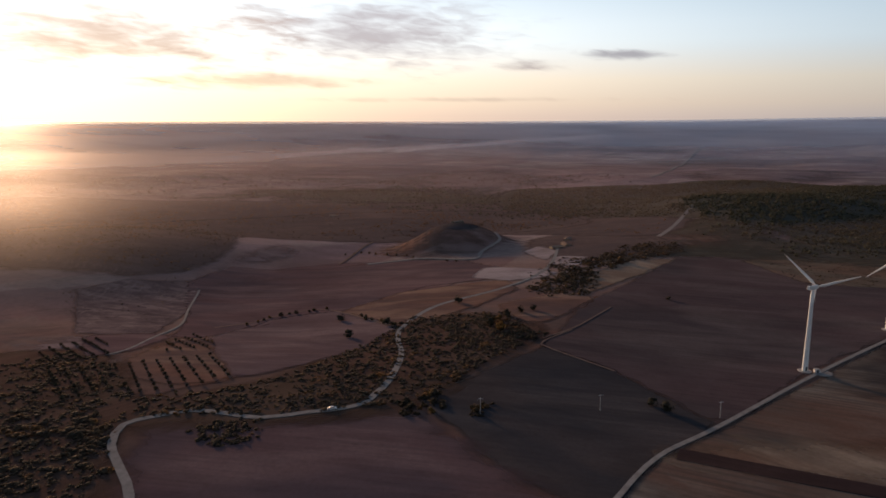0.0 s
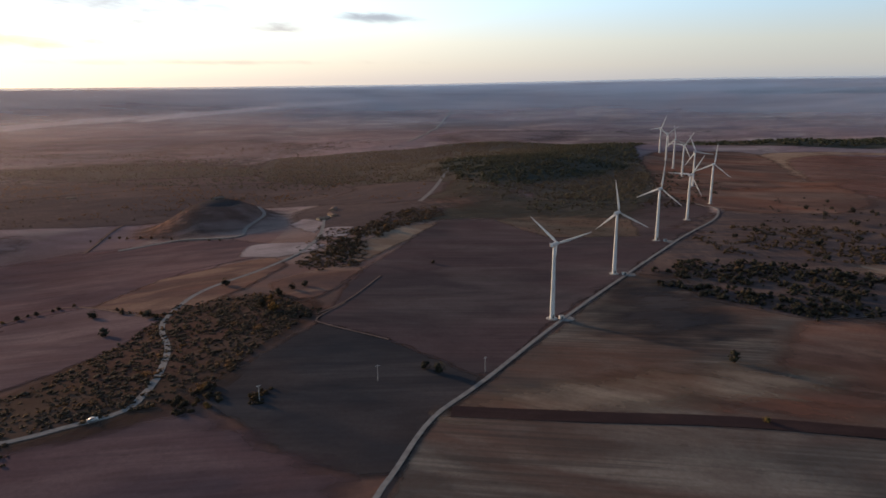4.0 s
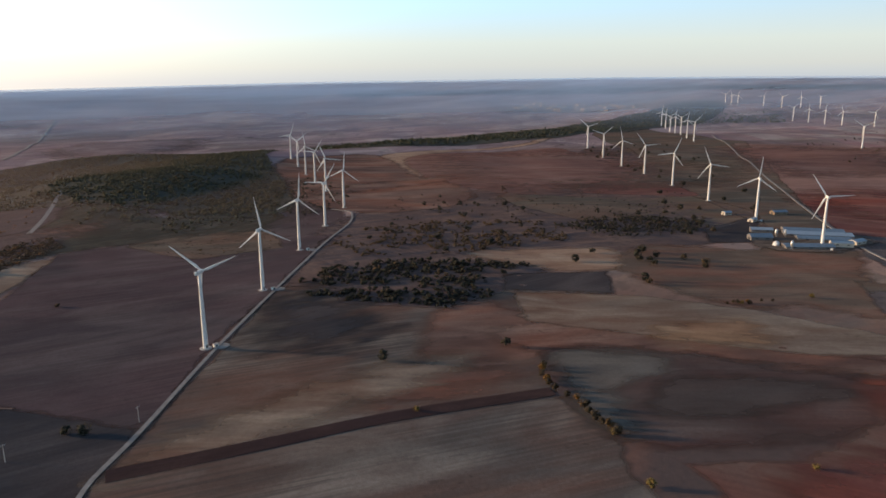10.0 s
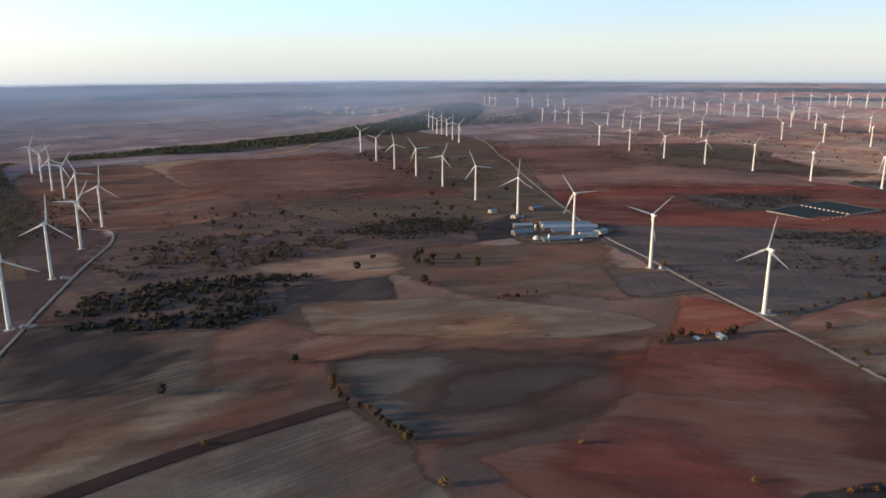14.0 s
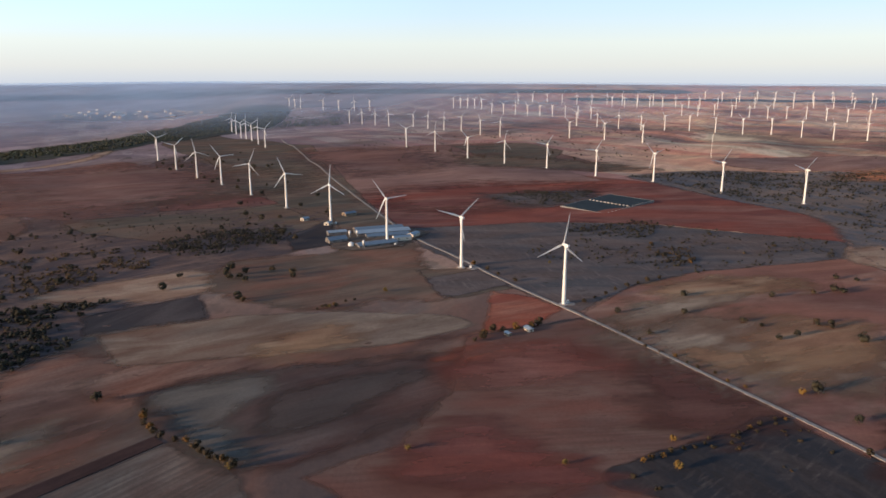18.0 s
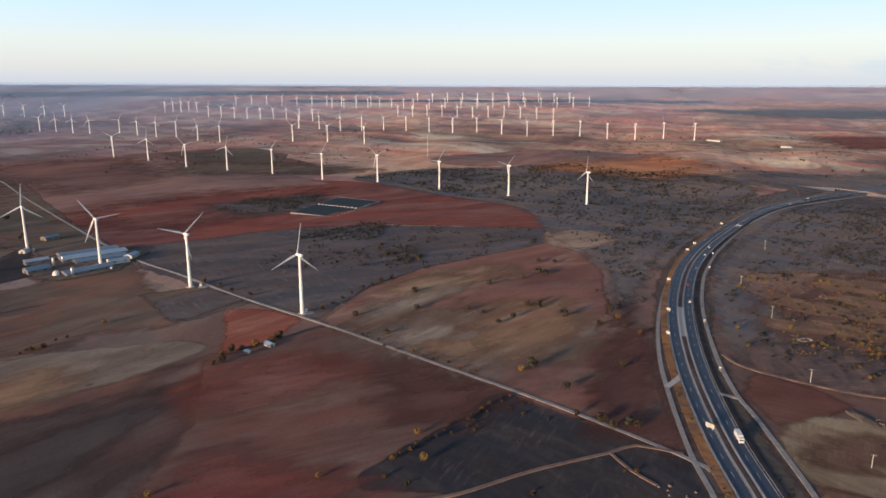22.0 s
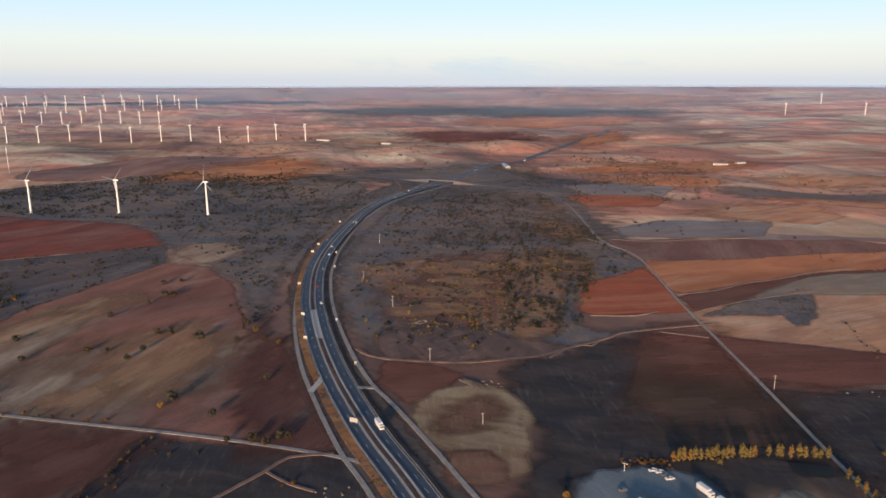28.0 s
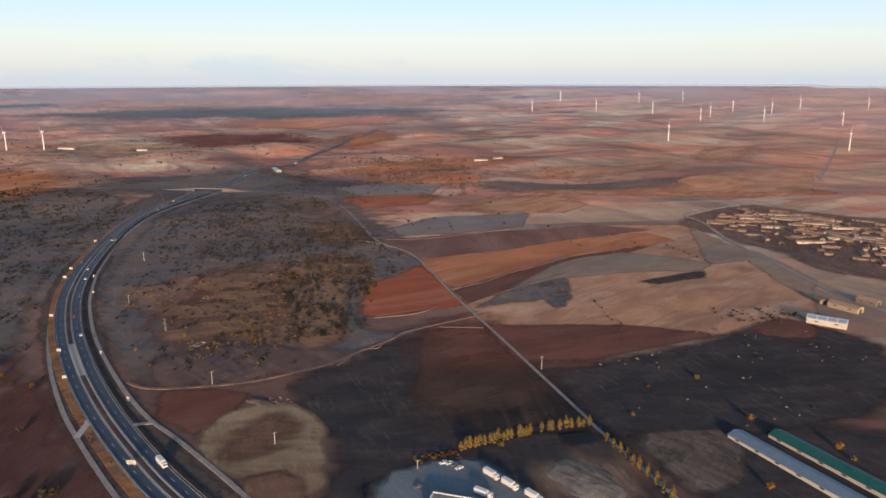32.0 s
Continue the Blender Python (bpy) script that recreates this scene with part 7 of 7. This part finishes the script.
for k in range(11):
    p = B0 + BU * 0.5 + BV * (0.08 + 0.084 * k)
    part("cabinet", box_mesh("cabinet", (1.6, 2.6, 1.2), CONCRETE, 0.1), basin, "pale cabinet in the basin's middle row", Matrix.Translation((*p, zb + 2.0)) @ Matrix.Rotation(math.atan2(BU[1], BU[0]), 4, "Z"))
    p = B0 + BV * 1.0 + BU * (0.04 + 0.07 * k)
    part("marker_block", box_mesh("marker_block", (1.2, 0.9, 0.8), CONCRETE, 0.1), basin, "white block on the rim", Matrix.Translation((*p, zb + 2.4)))

# sheds and truck stop by the lane
place(shed(96, 10, 2.4, 1.6, WHITEWASH, BLUE_ROOF, "long low shed with a blue-grey sheet roof", "long sheds"), -26, -336, 143)
place(shed(96, 10, 2.4, 1.6, WHITEWASH, GREEN_ROOF, "long low shed with a dark green sheet roof", "long sheds"), -45, -346, 143)
place(shed(27, 13, 4.2, 1.5, WHITEWASH, WHITE, "white shed with pale blue roof panels", "field sheds", 4), -34, -578, 174)
place(shed(24, 10, 4.0, 1.5, CREAM, TILES_PALE, "cream farm building behind the white shed", "field sheds"), -48, -628, 150)
place(shed(16, 9, 4.0, 1.5, CREAM, TILES_PALE, "small cream farm building", "field sheds"), -66, -655, 150)
place(shed(12, 8, 3.4, 1.2, CREAM, TILES_PALE, "small cream farm building", "field sheds"), -30, -640, 120)
field("truck_park", [(155, -242), (153, -253), (137, -276), (121, -281), (84, -264), (70, -240), (90, -215), (135, -212)], YARD_GROUND, "pale blue-grey tarmac of the truck stop", False, 0.6, 10, "pavement")
rest = tagged(new("roadhouse"), "flat-roofed roadhouse with a white parapet", "building")
part("wall", box_mesh("wall", (26, 13, 4), WHITEWASH, 0.05, (0, 0, 1.5)), rest)
part("roof", box_mesh("roof", (24.6, 11.6, 0.3), SLATE_ROOF, 0.02, (0, 0, 3.55)), rest, "grey flat roof")
for x, y, w, d in ((0, 6.3, 26.4, 0.5), (0, -6.3, 26.4, 0.5), (13, 0, 0.5, 12.2), (-13, 0, 0.5, 12.2)):
    part("parapet", box_mesh("parapet", (w, d, 0.7), WHITE, 0.05, (x, y, 3.75)), rest, "white parapet")
place(rest, 113.5, -239.5, 11)
for x, y, w, h, label in ((662, -1493, 44, 20, "white sheds on the far plain"), (634, -1527, 30, 60, "white sheds on the far plain"), (1678, -1165, 60, 20, "low white shed under the far turbines"), (1500, -1250, 40, 20, "low white shed on red fields"), (941, -1104, 80, -40, "long pale wall building beside the highway")):
    place(shed(w * 0.7, 9, 3.2, 1.2, WHITEWASH, PALE_ROOF, label, "far sheds"), x, y, h)

# village and hamlet
kinds = [house(9, 6.5, 3.2, 1.3, CREAM, TILES, "cream village house with a clay tile roof"), house(8, 6, 3.6, 1.3, WHITEWASH, TILES_PALE, "whitewashed village house with a weathered roof"),
         house(11.5, 7, 2.8, 1.4, STONE, TILES, "stone village house with a clay tile roof"), house(9, 7, 2.6, 1.2, CREAM, TILES_PALE, "low cream village house with a weathered roof"),
         house(15, 8, 3.4, 1.4, WHITEWASH, TILES_PALE, "large pale village barn", "barn")]
rng_v = np.random.default_rng(5)
spots = [(-40, -830), (60, -1000), (0, -1040), (-80, -960), (20, -960)]
for p in strew([(108, -960), (66, -1105), (3, -1095), (-53, -1070), (-210, -1010), (-210, -800), (-60, -812), (-3, -862), (50, -905)], 11, 15, 34, 0.68):
    if len(spots) < 175 and min(math.hypot(p[0] - q[0], p[1] - q[1]) for q in spots) > 8.2 and np.hypot(*(VILLAGE_LINE - p).T).min() > 10:
        spots.append(tuple(p))
for k, (x, y) in enumerate(spots):
    turn = float(rng_v.choice([0, 12, -14, 6, 96])) + float(rng_v.normal() * 6)
    size = rng_v.uniform(0.65, 1.05, 2)
    long = float(rng_v.uniform(0.9, 2.1))
    m = stand(x, y) @ Matrix.Rotation(radians(turn), 4, "Z") @ Matrix.Diagonal((float(size[0]) * long, float(size[0]), float(size[1]), 1))
    if k < len(kinds):
        kinds[k].matrix_basis = m
    else:
        copy_thing(kinds[int(rng_v.choice([0, 0, 1, 2, 2, 2, 3, 3, 4]))], m)
for x, y, t in ((114, 731, 20), (135, 789, 70), (126, 745, 100), (-184, 1103, 10), (10, 822, 40)):
    copy_thing(kinds[3], stand(x, y) @ Matrix.Rotation(radians(t), 4, "Z"))
far_kinds = [house(16, 10, 5, 2, WHITEWASH, TILES_PALE, "pale building of a distant town", "building", "distant town", False), house(22, 12, 6, 2, WHITEWASH, TILES, "larger pale building of a distant town", "building", "distant town", False), house(30, 18, 6, 2, CREAM, PALE_ROOF, "pale hall of a distant town", "building", "distant town", False)]
town = strew([(2740, 2120), (3050, 2060), (3230, 1560), (2840, 1600)], 46, 4, 90, 0.6)[:110]
for k, (x, y) in enumerate(town):
    m = stand(x, y) @ Matrix.Rotation(float(rng_v.uniform(0, 3.1)), 4, "Z")
    if k < 3:
        far_kinds[k].matrix_basis = m
    else:
        copy_thing(far_kinds[int(rng_v.integers(0, 3))], m)

# ---- vehicles, poles and small things ----
TYRE = plain("tyre_rubber", (0.02, 0.02, 0.02), (0.03, 0.03, 0.03), 0.9, 0, 0.3)
RED_PAINT = plain("red_car_paint", (0.35, 0.03, 0.03), (0.30, 0.03, 0.03), 0.3, 0, 1.0)
GREY_PAINT = plain("grey_car_paint", (0.18, 0.19, 0.20), (0.15, 0.16, 0.17), 0.3, 0.3, 1.0)


def wheel(parent, x, y, r=0.34, w=0.24):
    v, f = lathe([(-w / 2, r * 0.9), (-w / 2 + 0.03, r), (w / 2 - 0.03, r), (w / 2, r * 0.9)], 14, "y")
    tyre = part("wheel", mesh("wheel", v, f, TYRE), parent, "black tyre", pose(x, y, r))
    v, f = lathe([(-w / 2 - 0.02, r * 0.5), (w / 2 + 0.02, r * 0.5)], 10, "y")
    part("rim", mesh("rim", v, f, STEEL), tyre, "steel rim")


def car(paint, label):
    top = tagged(new("car"), label, "car", "cars on the highway")
    prof = [(-2.1, 0.35), (-2.15, 0.75), (-1.95, 0.95), (-1.5, 1.0), (-0.9, 1.42), (0.5, 1.45), (1.15, 1.0), (1.95, 0.85), (2.12, 0.6), (2.1, 0.35)]
    v = [(x, s * 0.86 * (0.86 if z > 1.2 else 1), z) for s in (-1, 1) for x, z in prof]
    n = len(prof)
    f = [(k, k + 1, n + k + 1, n + k) for k in range(n - 1)] + [(n - 1, 0, n, 2 * n - 1), tuple(range(n))[::-1], tuple(range(n, 2 * n))]
    part("body", mesh("body", v, f, paint), top)
    for s in (-1, 1):
        v = [(-1.35, s * 0.865, 1.02), (0.95, s * 0.865, 1.02), (0.42, s * 0.80, 1.38), (-0.85, s * 0.80, 1.38)]
        part("window", mesh("window", v + [(a, b + s * 0.02, c) for a, b, c in v], [(0, 1, 2, 3), (7, 6, 5, 4), (0, 4, 5, 1), (1, 5, 6, 2), (2, 6, 7, 3), (3, 7, 4, 0)], GLASS_DARK), top, "dark side window")
        for x in (-1.3, 1.3):
            wheel(top, x, s * 0.78)
    part("windscreen", mesh("windscreen", [(1.13, -0.7, 1.03), (1.13, 0.7, 1.03), (0.52, 0.64, 1.44), (0.52, -0.64, 1.44), (1.15, -0.7, 1.05), (1.15, 0.7, 1.05), (0.54, 0.64, 1.46), (0.54, -0.64, 1.46)], [(3, 2, 1, 0), (4, 5, 6, 7), (0, 1, 5, 4), (2, 3, 7, 6)], GLASS_DARK), top, "dark windscreen")
    return top


def truck(label, group="trucks"):
    top = tagged(new("truck"), label, "truck", group)
    part("trailer", box_mesh("trailer", (6.6, 2.4, 2.5), WHITE, 0.06, (-1.3, 0, 2.35)), top)
    part("chassis", box_mesh("chassis", (9.0, 1.1, 0.3), DARK_METAL, 0.03, (-0.1, 0, 0.9)), top, "dark steel chassis")
    cab = part("cab", box_mesh("cab", (2.0, 2.35, 2.4), WHITE, 0.25, (3.4, 0, 1.9), 3), top, "white cab")
    part("windscreen", box_mesh("windscreen", (0.08, 2.0, 0.8), GLASS_DARK, 0.02, (4.4, 0, 2.3)), cab, "dark windscreen")
    for x in (-3.6, -2.4, 3.3):
        for s in (-1, 1):
            wheel(top, x, s * 1.02, 0.45, 0.3)
    return top


def on_road(ob, x, y, off, back=False):
    """Set a vehicle on the carriageway nearest to a place, along it."""
    line = beside(HIGHWAY, off)
    k = int(np.argmin(np.hypot(*(line - (x, y)).T)))
    d = line[k + 1] - line[k - 1]
    z = float(ground_z(*beside(HIGHWAY, 2.4 if off > -3 else -8.4)[k])) + 0.72
    ob.matrix_basis = Matrix.Translation((*line[k], z)) @ Matrix.Rotation(math.atan2(d[1], d[0]) + (math.pi if back else 0), 4, "Z")


on_road(truck("white box lorry on the highway", "lorries"), 254, -207, 3.6, True)
on_road(truck("white lorry far along the highway", "lorries"), 1010, -1250, 3.6, True)
paints = [(WHITE, "white car on the highway"), (GREY_PAINT, "grey car on the highway"), (RED_PAINT, "red car on the highway")]
masters = {}
for k, (x, y, off, back, c) in enumerate(((694, -533, 0.9, True, 0), (700, -529, 3.9, True, 0), (606, -431, 0.9, True, 0), (577, -403, 3.9, True, 0), (531, -368, 4.0, True, 1), (490, -337, 0.9, True, 2), (452, -300, 3.9, True, 0),
                                          (800, -690, 3.9, True, 0), (840, -760, -6.9, False, 0), (640, -450, -9.9, False, 1), (930, -1000, 0.9, True, 0), (1090, -1440, -6.9, False, 0))):
    on_road(car(*paints[c]), x, y, off, back)
for x, y, h in ((111, -271, 158), (100, -267, 158), (87, -263, 158), (108, -255, 172)):
    place(truck("white lorry parked at the truck stop", "parked lorries"), x, y, h, 0.24)
for x, y, h, c in ((137, -272, 60, 0), (134, -273, 60, 0), (131, -272.5, 60, 1), (128, -271, 60, 0), (138, -248, 60, 1)):
    ob = car(paints[c][0], "parked car on the truck stop's tarmac")
    ob["group"] = "parked cars"
    place(ob, x, y, h, 0.24)
van = car(WHITE, "white car on the valley track")
van["group"] = "parked cars"
place(van, -50, 297, 10, 0.36)


def pole(x, y, high, turn, label="grey concrete power pole with a cross-arm"):
    top = tagged(new("power_pole"), label, "power pole", "power poles")
    v, f = lathe([(-0.8, 0.24), (0.0, 0.22), (high, 0.13)], 10)
    part("shaft", mesh("shaft", v, f, CONCRETE), top)
    arm = part("cross_arm", box_mesh("cross_arm", (2.6, 0.16, 0.16), STEEL, 0.02), top, "steel cross-arm", pose(0, 0, high - 0.5, 0, 0, turn))
    for s in (-1.1, 0, 1.1):
        v, f = lathe([(0.0, 0.07), (0.15, 0.1), (0.3, 0.06)], 8)
        part("insulator", mesh("insulator", v, f, GLASS_DARK), arm, "dark glass insulator", pose(s, 0, 0.08))
    place(top, x, y, 0)


for x, y, h, t in ((70, 300, 8, 20), (121, 293, 8, 20), (16, 294, 8, 20), (303, -286, 9, 60), (223, -249, 7, 60), (132, -402, 9, 40), (401, -338, 10, 60), (475, -367, 10, 60), (587, -477, 10, 60), (146, -262, 5, 30)):
    pole(x, y, h, t)

mast = tagged(new("measuring_mast"), "tall thin lattice measuring mast on scrub land", "mast")
for a in range(3):
    v, f = lathe([(-0.5, 0.12), (50, 0.1)], 6)
    part("leg", mesh("leg", v, f, STEEL), mast, "", pose(0.5 * math.cos(a * 2.094), 0.5 * math.sin(a * 2.094), 0))
for k in range(24):
    part("brace", box_mesh("brace", (1.0, 0.07, 0.07), STEEL), mast, "", pose(0.12, 0, 2 + 2 * k, 0, 0, 60 * k))
place(mast, 1545, -342, 0)

# turbine service boxes at the towers' feet
box = tagged(new("transformer_box"), "small pale transformer box at a tower's foot", "transformer", "transformer boxes")
part("housing", box_mesh("housing", (2.6, 1.9, 2.1), WHITE, 0.06, (0, 0, 1.0)), box)
part("roof", box_mesh("roof", (2.9, 2.2, 0.14), CONCRETE, 0.03, (0, 0, 2.12)), box, "flat concrete lid")
part("door", box_mesh("door", (1.0, 0.08, 1.7), DARK_METAL, 0.02, (0.2, -0.96, 0.95)), box, "dark steel door")
near = [(192, 350), (280, 421), (367, 494), (506, -18), (592, 64), (668, 148), (768, 240)]
box.matrix_basis = stand(*near[0])
for x, y in near[1:]:
    copy_thing(box, stand(x, y))
for x, y, w, h in ((195, 349, 12, 38), (284, 420, 12, 38), (370, 492, 12, 38), (503, -20, 10, 40), (590, 62, 11, 40), (667, 144, 10, 40)):
    pad = tagged(new("turbine_pad", mesh("turbine_pad", *lathe([(-0.3, w * 0.4), (0.3, w * 0.38), (0.34, w * 0.3)], 20), GRAVEL)), "pale gravel pad at a turbine's foot", "pavement", kind="structure")
    pad.matrix_basis = stand(x, y)

# stones and heaps on bare ground
ROCK = plain("pale_stone", (0.21, 0.165, 0.125), (0.15, 0.12, 0.095), 0.95, 0, 0.7)
rng_s = np.random.default_rng(11)
sv, sf, n = [], [], 0
for poly, gap, size in (([(125, -400), (40, -503), (-10, -560), (-65, -538), (-58, -440), (-14, -390), (60, -348)], 17, (0.4, 1.3)), ([(275, -270), (262, -292), (240, -296), (246, -288)], 2.5, (0.4, 1.0)), ([(205, -160), (228, -165), (235, -150), (215, -140)], 4, (0.5, 1.4)), ([(350, -340), (430, -420), (380, -480), (300, -400)], 20, (0.5, 1.6))):
    for x, y in strew(poly, gap, 6, 30, 0.5):
        s = rng_s.uniform(*size)
        sv.append(ICO_V * s * rng_s.uniform(0.6, 1.2, (12 if len(ICO_V) == 12 else len(ICO_V), 1)) * (1, 1, 0.5) + (x, y, float(ground_z(x, y)) + 0.2 + s * 0.15))
        sf.append(ICO_F + n)
        n += len(ICO_V)
tagged(new("stone_heaps", tri_mesh("stone_heaps", np.vstack(sv), np.vstack(sf), ROCK)), "pale stones and heaps on rough ground", "stones", kind="stuff")


SPOIL = soil("pale_spoil", (0.235, 0.205, 0.172), (0.115, 0.10, 0.088), (0.32, 0.28, 0.235), 20, 0.0, 6, 0.5)
DRY_STONE = plain("mossy_dry_stone", (0.23, 0.17, 0.12), (0.12, 0.095, 0.075), 0.95, 0, 3.0, gloss=0.0)


def stone_wall(points, seed):
    """A low tumbled dry-stone wall along a line, with uneven courses."""
    rng, line = np.random.default_rng(seed), curve(points, 2.5)
    n, z = len(line), ground_z(line[:, 0], line[:, 1])
    top = 0.45 + rng.uniform(-0.4, 0.2, n)
    l, r, tl, tr = (beside(line, off + rng.normal(size=(n, 1)) * 0.06) for off in (-0.6, 0.6, -0.35, 0.35))
    verts = [v for k in range(n) for v in ((*l[k], z[k] - 0.5), (*tl[k], z[k] + top[k]), (*tr[k], z[k] + top[k] * 0.95), (*r[k], z[k] - 0.5))]
    faces = [(4 * k + j, 4 * k + 4 + j, 4 * k + 5 + j, 4 * k + 1 + j) for k in range(n - 1) for j in range(3)] + [(0, 1, 2, 3), (4 * n - 1, 4 * n - 2, 4 * n - 3, 4 * n - 4)]
    thing = tagged(new("stone_wall"), "low tumbled dry-stone wall across rough grass", "wall", "old field walls")
    part("courses", mesh("courses", verts, faces, DRY_STONE), thing)


for k, line in enumerate(([(450, -437), (428, -450), (417, -464), (401, -473), (385, -465)], [(435, -368), (404, -391), (380, -408), (364, -424)], [(386, -325), (379, -346), (351, -367)],
                          [(430, -480), (400, -500), (372, -520)])):
    stone_wall(line, 30 + k)


def spoil(x, y, wide, deep, high, seed, mat, label):
    """A low spoil heap with a lumpy crown, feathering into the ground."""
    n, m = 14, 36
    verts, faces, rim = [], [], []
    for i in range(n):
        f = i / (n - 1)
        for j in range(m):
            a = 2 * math.pi * j / m
            w = 1 + 0.16 * math.sin(2 * a + seed) + 0.10 * math.sin(5 * a + 2 * seed)
            px, py = x + wide * f * w * math.cos(a), y + deep * f * w * math.sin(a)
            lump = noise.noise((px / 5.0, py / 5.0, seed)) * 0.7 + noise.noise((px / 2.0, py / 2.0, seed)) * 0.3
            verts.append((px, py, float(ground_z(px, py)) + 0.25 + high * (1 - f * f) * (0.75 + 0.5 * lump) - 0.5 * (i == n - 1)))
            rim.append(2.0)
    faces = [(i * m + j, (i + 1) * m + j, (i + 1) * m + (j + 1) % m, i * m + (j + 1) % m) for i in range(n - 1) for j in range(m)]
    ob = new("spoil_mound", mesh("spoil_mound", verts, faces, mat, True))
    rim_of(ob.data, rim)
    return tagged(ob, label, "heap")


spoil(71, -289, 19, 15, 1.0, 3.0, SPOIL, "broad pale spoil heap beside the truck stop")
spoil(262, -283, 12, 4, 1.2, 5.0, WASTE, "long pale heap of rubble at the bare oval")


def enclosure(x, y, turn, w, d, seed):
    """The low tumbled walls of an old stone fold."""
    rng = random.Random(seed)
    top = tagged(new("stone_fold"), "low ruined stone walls of a small fold", "ruin", "stone folds")
    for px, py, long, across in ((0, d / 2, w, False), (0, -d / 2, w * 0.7, False), (w / 2, 0, d, True), (-w / 2, 0, d, True)):
        v, f = [], []
        n = 7
        for k in range(n):
            s, h = (k / (n - 1) - 0.5) * long, 0.7 + rng.uniform(-0.4, 0.3)
            for off, z in ((-0.45, -0.5), (-0.35, h), (0.35, h * 0.95), (0.45, -0.5)):
                v.append((off, s, z) if across else (s, off, z))
        for k in range(n - 1):
            f += [(4 * k + j, 4 * k + 4 + j, 4 * k + 5 + j, 4 * k + 1 + j) for j in range(3)]
        f += [(0, 1, 2, 3), (4 * n - 1, 4 * n - 2, 4 * n - 3, 4 * n - 4)]
        part("wall", mesh("wall", v, f, STONE), top, "", pose(px, py, 0))
    place(top, x, y, turn)


for k, (x, y) in enumerate([(434, -412), (395, -419), (359, -330)]):
    enclosure(x, y, 40 * k + 15, 6.0 + k, 4.5, k)
